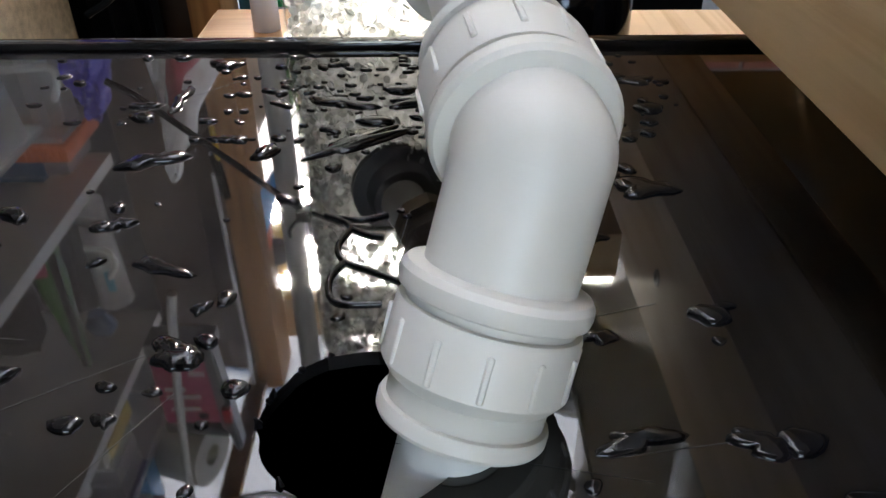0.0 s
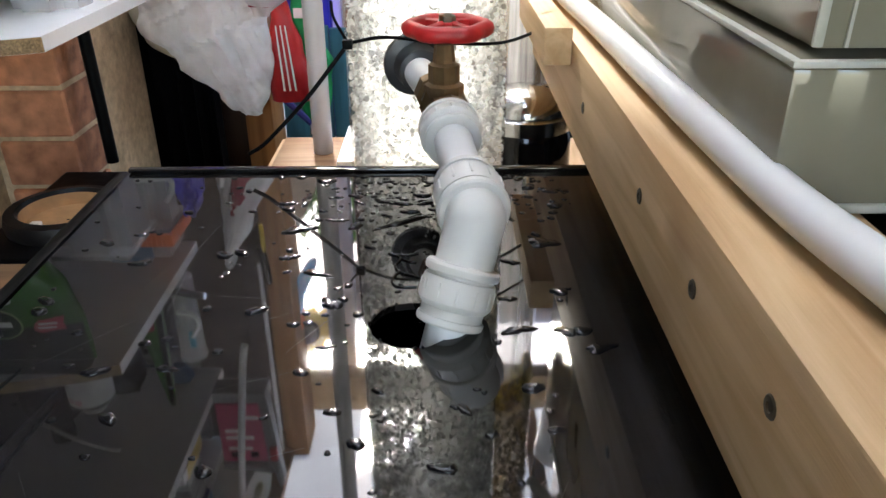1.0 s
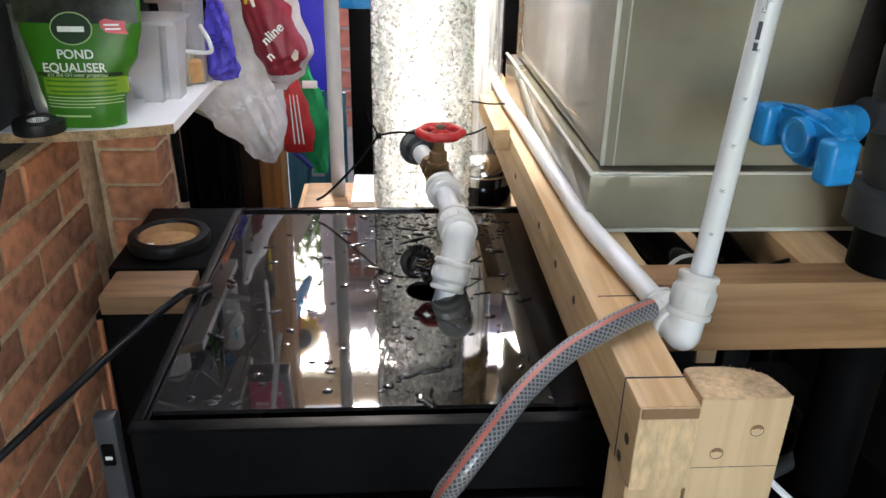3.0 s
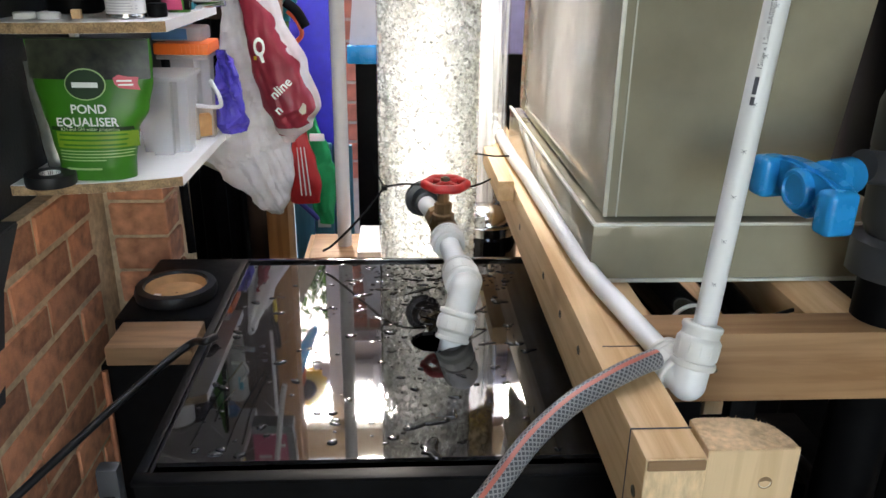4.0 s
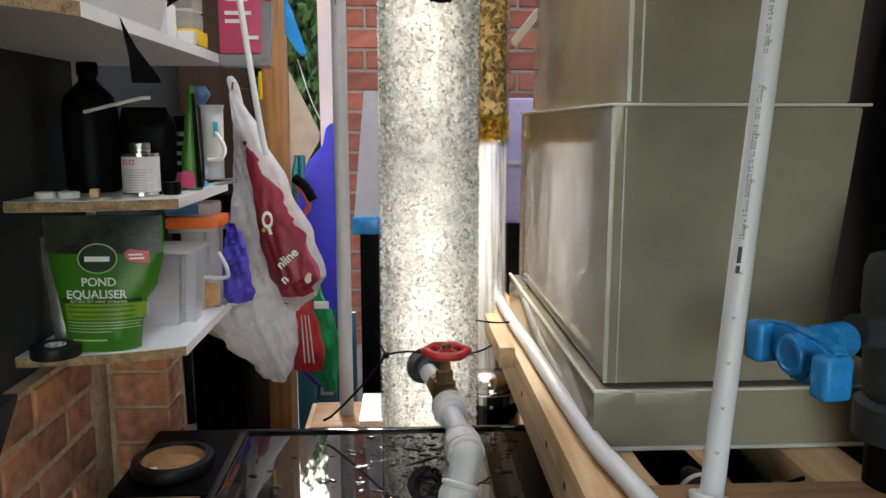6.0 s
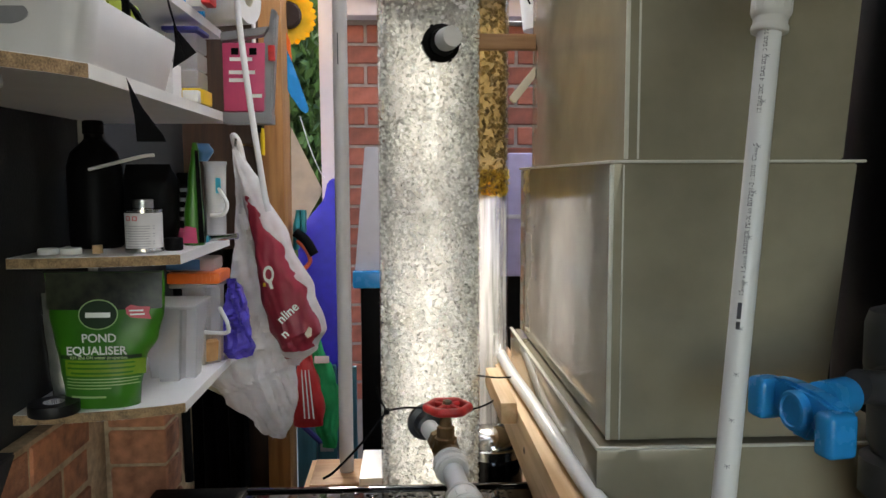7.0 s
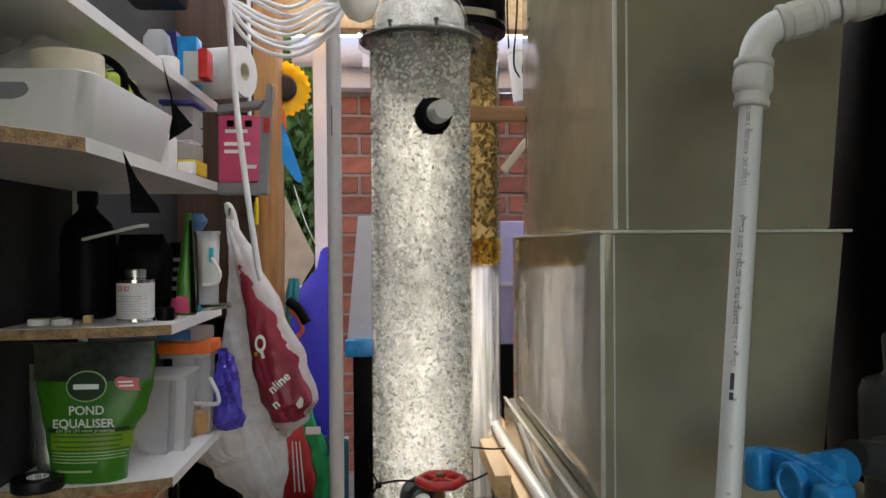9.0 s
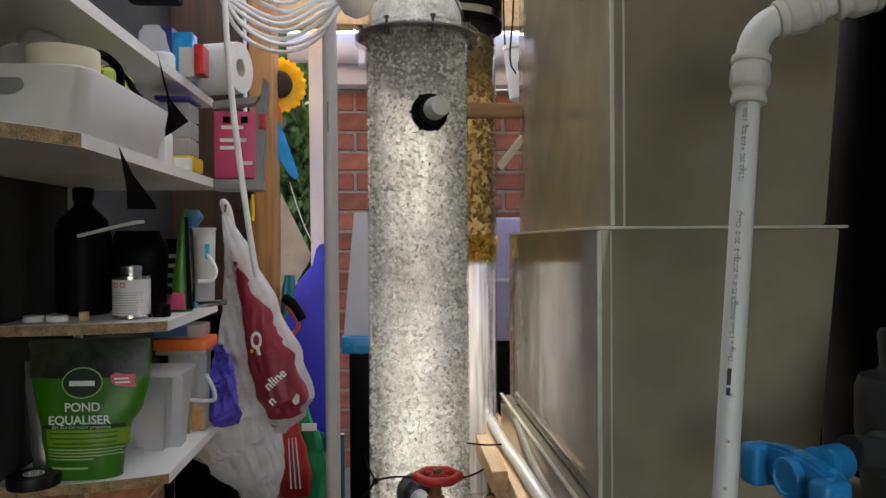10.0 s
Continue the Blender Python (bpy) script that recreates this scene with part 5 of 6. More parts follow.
def shelf(name, ztop, y0, y1, nose, label, SX=SX):
    """A white laminated chipboard shelf with a rounded near corner."""
    t = thing(name, label, "shelf", group="wall shelves")
    pts = [(SW, y1), (SX, y1), (SX, y0)]
    n = 12
    for i in range(1, n + 1):
        a = i / n
        pts.append((SX + (SW - SX) * a, y0 - nose * math.sin(a * math.pi * 0.5) ** 0.8))
    part("board", prism(pts, 0.017, Matrix.Translation((0, 0, ztop - 0.017))), M_LAMINATE, t)
    edge = [(x, y) for x, y in pts[2:]]
    bm = bmesh.new()
    vs = []
    for x, y in edge:
        vs.append([bm.verts.new((x, y - 0.0007, ztop - 0.0167)), bm.verts.new((x, y - 0.0007, ztop - 0.0008)), bm.verts.new((x, y + 0.001, ztop - 0.0008)), bm.verts.new((x, y + 0.001, ztop - 0.0167))])
    for a, b in zip(vs, vs[1:]):
        for k in range(4):
            bm.faces.new((a[k], a[(k + 1) % 4], b[(k + 1) % 4], b[k]))
    part("raw_edge", bm, M_CHIPBOARD, t, "raw chipboard edge")
    part("bracket", box(SW, SW + 0.012, y1 - 0.10, y1 - 0.08, ztop - 0.10, ztop - 0.0175, 0.002), M_LIGHTGREY, t)
    return t


shelf("shelf", 0.945, 1.262, 1.60, 0.055, "white shelf with raw chipboard edge, holding pond supplies")
shelf("shelf", 1.195, 1.262, 1.62, 0.05, "white shelf with raw chipboard edge, holding dark bottles")
shelf("shelf", 1.448, 0.880, 1.60, 0.24, "white shelf with raw chipboard edge, under the basket", -0.346)
shelf("shelf", 1.618, 0.70, 1.60, 0.03, "high white shelf crowded with small packs")
solo("coat_peg", sweep([(-0.612, 0.90, 1.42), (-0.56, 0.87, 1.412), (-0.47, 0.845, 1.418), (-0.425, 0.84, 1.424)], [0.009, 0.007, 0.006, 0.007, 0.008], 10), M_LIGHTGREY, "pale grey wall peg under the shelf", "peg")

# green pouch of pond powder
pouch = thing("pond_powder_bag", "green stand-up foil bag of pond powder on the shelf", "bag")
BY = 1.262
rows = [(0.9455, -0.552, -0.436, 0.062), (0.97, -0.556, -0.434, 0.066), (1.02, -0.563, -0.424, 0.060), (1.06, -0.572, -0.402, 0.050), (1.10, -0.578, -0.391, 0.040), (1.14, -0.580, -0.389, 0.024), (1.168, -0.581, -0.389, 0.006)]
part("pouch", bag(rows, BY, 0.0022, 36, 2.0, 5, 0.9), M_GREENBAG, pouch)


def face_y(z, x=-0.49):
    """The front of the pouch at that height."""
    for a, b in zip(rows, rows[1:]):
        if a[0] <= z <= b[0]:
            t = (z - a[0]) / (b[0] - a[0])
            th = a[3] + (b[3] - a[3]) * t
            xl, xr = a[1] + (b[1] - a[1]) * t, a[2] + (b[2] - a[2]) * t
            u = min(0.95, abs((x - (xl + xr) / 2) / ((xr - xl) / 2)))
            return BY - th / 2 * math.sqrt(1 - u ** 2.2) - 0.003
    return BY - 0.03


def on_pouch(name, poly, material, label="", lift=0.0):
    """A printed patch that follows the front of the pouch."""
    bm = bmesh.new()
    f = bm.faces.new([bm.verts.new((x, face_y(z, x) - lift, z)) for x, z in poly])
    bmesh.ops.triangulate(bm, faces=[f])
    return part(name, bm, material, pouch, label, angle=80)


def patch(name, x0, x1, z0, z1, material, label="", lift=0.0, n=10, m=4, top=None):
    bm = bmesh.new()
    g = [[bm.verts.new((x0 + (x1 - x0) * i / n, face_y(z0 + ((top(i / n) if top else z1) - z0) * j / m, x0 + (x1 - x0) * i / n) - lift, z0 + ((top(i / n) if top else z1) - z0) * j / m)) for i in range(n + 1)] for j in range(m + 1)]
    for j in range(m):
        for i in range(n):
            bm.faces.new((g[j][i], g[j][i + 1], g[j + 1][i + 1], g[j + 1][i]))
    return part(name, bm, material, pouch, label, angle=80)


patch("photo_band", -0.5785, -0.3915, 1.107, 1.166, M_BAGDARK, "dark photograph of pond plants", 0.0, 12, 5)
patch("top_seal", -0.580, -0.391, 1.1665, 1.172, M_BAGDARK, "", 0.0, 6, 1)
patch("lime_band", -0.545, -0.420, 1.000, 1.026, M_BAGYELLOW, "lime printed band", 0.0004)
oval = [(-0.489 + 0.030 * math.cos(k * math.pi / 12), 1.100 + 0.0225 * math.sin(k * math.pi / 12)) for k in range(24)]
ring = [(-0.489 + 0.032 * math.cos(k * math.pi / 12), 1.100 + 0.0245 * math.sin(k * math.pi / 12)) for k in range(24)]
on_pouch("logo_border", ring, M_LIMEPRINT, "", 0.0030)
on_pouch("logo_oval", oval, M_BLACKPRINT, "dark oval logo", 0.0036)
patch("logo_bar", -0.509, -0.469, 1.0955, 1.1035, M_WHITEPRINT, "", 0.0045, 4, 1)
on_pouch("badge", [(-0.446, 1.110), (-0.438, 1.115), (-0.424, 1.112), (-0.408, 1.111), (-0.410, 1.101), (-0.407, 1.091), (-0.424, 1.093), (-0.438, 1.095), (-0.444, 1.101)], M_PINKBADGE, "pink ribbon badge", 0.0036)
patch("badge_bar", -0.440, -0.418, 1.1045, 1.107, M_WHITEPRINT, "", 0.0048, 3, 1)
patch("badge_bar", -0.438, -0.416, 1.0985, 1.101, M_WHITEPRINT, "", 0.0048, 3, 1)
TX = pose(0, 0, 0, 90, 0, 0)
lettering("title_line", "POND", 0.0195, Matrix.Translation((-0.488, face_y(1.06) - 0.0012, 1.0555)) @ TX, M_WHITEPRINT, pouch, "white title lettering", bold=0.0003)
lettering("title_line", "EQUALISER", 0.0192, Matrix.Translation((-0.492, face_y(1.045) - 0.0012, 1.0355)) @ TX, M_WHITEPRINT, pouch, "white title lettering", bold=0.0003)
patch("dark_strip", -0.553, -0.425, 1.0275, 1.0335, M_BLACKPRINT, "", 0.0006, 8, 1)
lettering("strip_line", "KH and GH water properties", 0.0076, Matrix.Translation((-0.488, face_y(1.03) - 0.0016, 1.0286)) @ TX, M_LIMEPRINT, pouch, "pale green small print", bold=0.0001)
for z, x0, x1 in ((1.0195, -0.540, -0.426), (1.0115, -0.541, -0.430), (1.0035, -0.535, -0.438)):
    patch("text_bar", x0, x1, z, z + 0.003, M_GREENBAG, "", 0.0009, 8, 1)
for k, z in enumerate((0.9945, 0.9895, 0.9845, 0.9795)):
    patch("text_bar", -0.543, (-0.428, -0.432, -0.430, -0.47)[k], z, z + 0.0018, M_LIMEPRINT, "", 0.0006, 8, 1)
patch("web_bar", -0.535, -0.478, 0.9645, 0.968, M_LIMEPRINT, "", 0.0006, 6, 1)

solo("foil_pouch", bag([(0.9455, -0.600, -0.560, 0.04), (0.99, -0.606, -0.556, 0.035), (1.05, -0.612, -0.562, 0.03), (1.11, -0.614, -0.575, 0.014), (1.125, -0.614, -0.58, 0.004)], 1.315, 0.003, 20, 5.0), M_FOIL,
     "crumpled silver foil pouch behind the green bag", "pouch")
roll_t = thing("insulation_tape", "roll of black insulation tape lying on the shelf", "tape")
part("tape", lathe([(0.016, 0.9455), (0.038, 0.9455), (0.0385, 0.948), (0.0385, 0.961), (0.038, 0.9635), (0.016, 0.9635), (0.016, 0.9455)], Matrix.Translation((-0.556, 1.215, 0)), 40, cap=False), M_RUBBER, roll_t)
part("core", lathe([(0.0145, 0.9458), (0.016, 0.9458), (0.016, 0.9642), (0.0145, 0.9642)], Matrix.Translation((-0.556, 1.215, 0)), 32, cap=False), M_PAPER, roll_t, "white card core")


def tub(name, x0, x1, y0, y1, z0, z1, taper, label, lidmat=None, lidh=0.02, handle=False):
    t = thing(name, label, "tub")
    bm = box(x0, x1, y0, y1, z0, z1)
    cx, cy = (x0 + x1) / 2, (y0 + y1) / 2
    for v in bm.verts:
        if v.co.z < (z0 + z1) / 2:
            v.co.x = cx + (v.co.x - cx) * taper
            v.co.y = cy + (v.co.y - cy) * taper
    bmesh.ops.bevel(bm, geom=[e for e in bm.edges if abs(e.verts[0].co.z - e.verts[1].co.z) > 0.01], offset=0.024, segments=5, affect="EDGES")
    part("body", bm, M_FROST, t, "frosted clear plastic")
    part("rim", box(x0 - 0.004, x1 + 0.004, y0 - 0.004, y1 + 0.004, z1 - 0.004, z1 + 0.004, 0.003), M_FROST, t)
    if lidmat:
        l = part("lid", box(x0 - 0.007, x1 + 0.007, y0 - 0.007, y1 + 0.007, z1 + 0.005, z1 + 0.005 + lidh, 0.004), lidmat, t)
        for k in range(6):
            part("clip_rib", box(x1 - 0.045 + 0.008 * k, x1 - 0.042 + 0.008 * k, y0 - 0.0085, y0 - 0.0065, z1 + 0.008, z1 + lidh + 0.002, 0.0005, 1), lidmat, l)
    if handle:
        part("handle", sweep([(x1 + 0.002, y0 + 0.01, z1 - 0.045), (x1 + 0.022, y0 - 0.012, z1 - 0.075), (x1 + 0.014, y0 - 0.014, z1 - 0.092), (x0 + 0.02, y0 - 0.012, z1 - 0.084)], 0.0042, 8), M_LIGHTGREY, t, "white carrying handle")
    return t


tub("storage_tub", -0.480, -0.378, 1.385, 1.50, 0.9455, 1.085, 0.80, "frosted clear storage tub standing on the white shelf")
tub("lidded_tub", -0.455, -0.366, 1.515, 1.60, 0.9455, 1.106, 0.90, "frosted clear tub with an orange clip lid", M_ORANGE, 0.022, True)
solo("sand_fill", lathe([(0.028, 0.950), (0.031, 0.99), (0.027, 0.995)], Matrix.Translation((-0.40, 1.555, 0)), 16), M_TERRACOTTA, "brown granules in the lidded tub", "granules")
blue_box = thing("food_box", "flat clear box with a blue lid on the orange tub", "box")
part("body", box(-0.468, -0.372, 1.525, 1.60, 1.134, 1.160, 0.006), M_FROST, blue_box)
part("lid", box(-0.470, -0.405, 1.523, 1.60, 1.1605, 1.168, 0.003), M_BLUELID, blue_box, "translucent blue lid")
part("label_panel", box(-0.466, -0.400, 1.5228, 1.5248, 1.138, 1.158), M_BLUELID, blue_box)
solo("purple_bag", bag([(0.946, -0.360, -0.316, 0.03), (0.968, -0.376, -0.309, 0.05), (1.0, -0.374, -0.314, 0.045), (1.03, -0.372, -0.318, 0.05), (1.06, -0.370, -0.323, 0.045), (1.09, -0.364, -0.331, 0.03), (1.112, -0.360, -0.342, 0.01)], 1.585, 0.012, 54, 8.0, 6, 0.8, 0.010), M_PURPLE, "crumpled shiny purple plastic bag on the shelf end", "bag", angle=18)

# second shelf
tin = thing("solvent_tin", "small white-labelled tin of solvent cement on the shelf", "tin")
TXC, TYC = -0.4335, 1.305
part("can", lathe([(0.0285, 1.1955), (0.0310, 1.197), (0.0310, 1.201), (0.0300, 1.202), (0.0300, 1.264), (0.0310, 1.265), (0.0310, 1.267), (0.0295, 1.2675), (0.0165, 1.2685), (0.0165, 1.270)], Matrix.Translation((TXC, TYC, 0)), 36), M_STEEL, tin)
tl = part("label", lathe([(0.0303, 1.203), (0.0303, 1.262)], Matrix.Translation((TXC, TYC, 0)), 36, cap=False), M_TIN, tin, "white paper label")
part("cap", lathe([(0.0160, 1.2702), (0.0168, 1.2708), (0.0168, 1.2735), (0.0160, 1.2742), (0.0168, 1.2750), (0.0168, 1.2778), (0.0160, 1.2785), (0.0168, 1.2793), (0.0168, 1.2828), (0.0155, 1.2840)], Matrix.Translation((TXC, TYC, 0)), 32), M_ZINC, tin, "ridged metal screw cap")
def on_tin(x0, x1, z0, z1, material, parent, name="text_bar"):
    pts = []
    bm = bmesh.new()
    n = 6
    g = []
    for i in range(n + 1):
        x = x0 + (x1 - x0) * i / n
        y = TYC - math.sqrt(0.0306 ** 2 - (x - TXC) ** 2)
        g.append((bm.verts.new((x, y, z0)), bm.verts.new((x, y, z1))))
    for a, b in zip(g, g[1:]):
        bm.faces.new((a[0], b[0], b[1], a[1]))
    part(name, bm, material, parent)
for k in range(9):
    on_tin(TXC - 0.024, TXC + (0.024 if k % 3 else 0.016), 1.206 + 0.0042 * k, 1.2073 + 0.0042 * k, M_TINTEXT, tl)
for dx in (-0.017, -0.005):
    c = Vector((TXC + dx, 0, 1.253))
    on_tin(c.x - 0.0042, c.x + 0.0042, 1.249, 1.257, M_PINKBADGE, tl, "hazard_mark")
    on_tin(c.x - 0.0025, c.x + 0.0025, 1.2505, 1.2555, M_TIN, tl, "hazard_mark")
bb = thing("black_bottle", "tall black bottle on the second shelf", "bottle")
part("body", lathe([(0.040, 1.1955), (0.046, 1.20), (0.047, 1.34), (0.040, 1.365), (0.020, 1.385), (0.016, 1.39), (0.016, 1.398)], Matrix.Translation((-0.548, 1.40, 0)), 32), M_BLACK, bb)
part("cap", lathe([(0.0165, 1.3985), (0.018, 1.40), (0.018, 1.42), (0.015, 1.4225)], Matrix.Translation((-0.548, 1.40, 0)), 24), M_BLACKCLOTH, bb)
solo("black_bottle", lathe([(0.028, 1.1955), (0.031, 1.20), (0.031, 1.31), (0.014, 1.335), (0.012, 1.36)], Matrix.Translation((-0.585, 1.50, 0)), 24), M_BLACK, "dark bottle at the back of the shelf", "bottle")
solo("dark_bag", bag([(1.1955, -0.50, -0.415, 0.07), (1.24, -0.505, -0.408, 0.07), (1.31, -0.505, -0.405, 0.055), (1.345, -0.50, -0.42, 0.015)], 1.42, 0.006, 26, 12.0), M_BLACK, "crumpled black foil bag on the second shelf", "bag")
dk = thing("feed_pouch", "dark feed pouch with pink base on the second shelf", "pouch")
part("pouch", bag([(1.1955, -0.432, -0.375, 0.05), (1.23, -0.436, -0.372, 0.05), (1.30, -0.43, -0.378, 0.035), (1.33, -0.425, -0.385, 0.012)], 1.475, 0.003, 24, 15.0), M_BLACK, dk)
part("pink_band", box(-0.430, -0.376, 1.4462, 1.4475, 1.200, 1.226), M_PINK, dk, "pink printed band")
for k in range(4):
    part("text_bar", box(-0.414, -0.392, 1.4475, 1.4485, 1.24 + 0.018 * k, 1.247 + 0.018 * k), M_MIDGREY, dk)
gp = thing("green_pouch", "slim green foil pouch with black edge on the shelf", "pouch")
part("pouch", bag([(1.1955, -0.405, -0.366, 0.035), (1.24, -0.402, -0.367, 0.035), (1.31, -0.394, -0.37, 0.028), (1.365, -0.386, -0.372, 0.012), (1.385, -0.383, -0.375, 0.004)], 1.435, 0.003, 22, 18.0), M_GREENBAG, gp)
part("side_strip", upright([(-0.372, 1.20), (-0.362, 1.20), (-0.369, 1.37), (-0.375, 1.37)], 1.420, 0.002), M_BLACK, gp)
part("base_print", upright([(-0.402, 1.20), (-0.374, 1.20), (-0.376, 1.228), (-0.396, 1.232)], 1.4165, 0.0015), M_PINK, gp)
tt = thing("measuring_tub", "tall clear tub with white handle on the shelf", "tub")
part("body", lathe([(0.016, 1.1955), (0.018, 1.197), (0.0215, 1.345), (0.023, 1.347), (0.023, 1.352), (0.021, 1.352)], Matrix.Translation((-0.366, 1.53, 0)), 28), M_FROST, tt)
part("powder", lathe([(0.0165, 1.25), (0.0195, 1.33), (0.018, 1.333)], Matrix.Translation((-0.366, 1.53, 0)), 20), M_PAPER, tt, "pale pinkish powder")
part("label_mark", box(-0.360, -0.350, 1.505, 1.507, 1.29, 1.32, 0.002), M_CYAN, tt, "turquoise label")
part("handle", sweep([(-0.355, 1.508, 1.30), (-0.338, 1.500, 1.27), (-0.345, 1.497, 1.25), (-0.37, 1.498, 1.247)], 0.004, 8), M_LAMINATE, tt)
solo("clamp", sweep([(-0.390, 1.50, 1.203), (-0.35, 1.49, 1.205), (-0.315, 1.485, 1.208)], 0.006, 10), M_STEEL, "small chrome clamp on the shelf end", "clamp")
solo("blue_clip", box(-0.392, -0.372, 1.482, 1.50, 1.1955, 1.208, 0.003), M_CYAN, "small turquoise clip on the shelf", "clip")
for x in (-0.578, -0.541):
    solo("bottle_cap", lathe([(0.0165, 1.1955), (0.0168, 1.197), (0.0168, 1.204), (0.0155, 1.2055)], Matrix.Translation((x, 1.272, 0)), 28), M_LAMINATE, "white plastic bottle cap lying on the shelf", "cap", group="bottle caps")
solo("wood_cube", box(-0.508, -0.495, 1.272, 1.285, 1.1955, 1.2095, 0.001), M_PINE, "tiny pine offcut on the shelf", "offcut")
jar = thing("small_jar", "small dark jar on the second shelf", "jar")
part("body", lathe([(0.014, 1.1955), (0.0155, 1.197), (0.0155, 1.215), (0.014, 1.217)], Matrix.Translation((-0.392, 1.33, 0)), 24), M_BLACK, jar)
solo("loose_strap", sweep([(-0.53, 1.33, 1.335), (-0.48, 1.31, 1.345), (-0.43, 1.30, 1.356), (-0.41, 1.30, 1.358)], 0.003, 8), M_LAMINATE, "white cable end lying over the dark bags", "cable")
solo("grey_nozzle", bag([(1.352, -0.395, -0.372, 0.02), (1.372, -0.402, -0.360, 0.025), (1.386, -0.398, -0.368, 0.015)], 1.50, 0.001, 18, 3.0), M_BLUELID, "blue-grey nozzle on top of the pouches", "nozzle")

# third shelf: white basket
basket = thing("basket", "white plastic basket with oval hand hole on the shelf", "basket")
bx0, bx1, by0, by1, bz0, bz1 = -0.606, -0.336, 0.866, 1.212, 1.4485, 1.523


def basket_shell():
    def ring(inset, z, taper):
        pts = []
        r, n = 0.03, 6
        x0, x1, y0, y1 = bx0 + inset + taper, bx1 - inset - taper, by0 + inset + taper, by1 - inset - taper
        for cx, cy, a0 in ((x1 - r, y1 - r, 0), (x0 + r, y1 - r, 90), (x0 + r, y0 + r, 180), (x1 - r, y0 + r, 270)):
            for k in range(n + 1):
                a = radians(a0 + 90 * k / n)
                pts.append((cx + r * math.cos(a), cy + r * math.sin(a), z))
        return pts
    bm = bmesh.new()
    rings = [[bm.verts.new(p) for p in ring(*q)] for q in ((0, bz0, 0.014), (0, bz1 - 0.002, 0.0), (0.001, bz1, 0.0), (0.003, bz1, 0.0), (0.004, bz1 - 0.002, 0.0), (0.004, bz0 + 0.004, 0.014))]
    n = len(rings[0])
    for a, b in zip(rings, rings[1:]):
        for i in range(n):
            j = (i + 1) % n
            bm.faces.new((a[i], a[j], b[j], b[i]))
    bm.faces.new(rings[0][::-1])
    bm.faces.new(rings[-1])
    return bm


part("shell", basket_shell(), M_BASKET, basket, angle=50)
slot = [(0.026 * math.cos(a) + (0.022 if math.cos(a) > 0 else -0.022), 0.0125 * math.sin(a)) for a in [k * math.pi / 10 for k in range(20)]]
# Grey patch on the closed wall paints the shaded hole.
part("hand_hole", prism(slot, 0.0015, Matrix.Translation((-0.452, 0.8700, 1.501)) @ UPRIGHT), M_MIDGREY, basket, "oval hand hole, its shade put in as a grey patch")
solo("tape_roll", lathe([(0.026, 1.4895), (0.040, 1.4895), (0.0405, 1.491), (0.0405, 1.550), (0.040, 1.552), (0.026, 1.552), (0.026, 1.4895)], Matrix.Translation((-0.384, 0.926, 0)), 40, cap=False), M_CREAM, "roll of cream masking tape in the basket", "tape")
solo("folded_towel", box(-0.585, -0.358, 0.888, 1.19, 1.456, 1.489, 0.01), M_PAPER, "folded pale cloth filling the basket", "cloth")
solo("clear_film_bag", bag([(1.490, -0.50, -0.41, 0.06), (1.535, -0.515, -0.40, 0.08), (1.565, -0.505, -0.405, 0.07), (1.588, -0.475, -0.42, 0.04), (1.597, -0.455, -0.435, 0.01)], 1.01, 0.016, 30, 22.0, 5), M_FILM, "crumpled clear plastic bag in the basket", "bag")
glove = thing("work_gloves", "lime and black work gloves stuffed in the basket", "gloves")
part("palm", bag([(1.490, -0.415, -0.352, 0.10), (1.525, -0.42, -0.346, 0.12), (1.545, -0.415, -0.348, 0.10), (1.560, -0.40, -0.362, 0.03)], 1.045, 0.010, 24, 25.0), M_LIME, glove)
for k in range(3):
    part("finger", sweep([(-0.395 + 0.004 * k, 0.99 + 0.045 * k, 1.553 - 0.008 * k), (-0.365, 0.985 + 0.045 * k, 1.563 - 0.010 * k), (-0.346, 1.0 + 0.045 * k, 1.548 - 0.012 * k), (-0.350, 1.02 + 0.045 * k, 1.530 - 0.006 * k)], 0.0055, 8), M_BLACKCLOTH, glove)
solo("black_tag", upright([(-0.340, 1.603), (-0.333, 1.563), (-0.322, 1.535), (-0.296, 1.503), (-0.312, 1.492), (-0.331, 1.480), (-0.326, 1.515), (-0.328, 1.545)], 1.15, 0.0015), M_BLACKCLOTH, "pointed black fabric tag hanging from the shelf", "tag")
solo("black_tag", upright([(-0.346, 1.447), (-0.338, 1.430), (-0.328, 1.410), (-0.302, 1.374), (-0.299, 1.366), (-0.336, 1.366), (-0.338, 1.400)], 1.0, 0.0015), M_BLACKCLOTH, "pointed black fabric tag hanging from the shelf", "tag")
org = thing("organiser_box", "stacked clear organiser boxes with a navy lid", "organiser")
for k in range(3):
    part("tray", box(-0.408, -0.352, 1.37, 1.44, 1.478 + 0.032 * k, 1.508 + 0.032 * k, 0.004), M_FROST, org)
part("lid", box(-0.412, -0.348, 1.365, 1.445, 1.575, 1.583, 0.003), M_NAVY, org, "navy blue lid")
part("base_tray", box(-0.408, -0.345, 1.36, 1.44, 1.450, 1.476, 0.003), M_YELLOW, org, "yellow base tray")
solo("white_carton", box(-0.392, -0.372, 1.29, 1.34, 1.4485, 1.51, 0.002), M_LAMINATE, "narrow white carton beside the basket", "carton")
solo("small_box", box(-0.372, -0.345, 1.34, 1.36, 1.4485, 1.470, 0.002), M_PAPER, "tiny white box on the shelf", "box")
pinkb = thing("pink_carton", "pink printed carton inside the grey tool case", "carton")
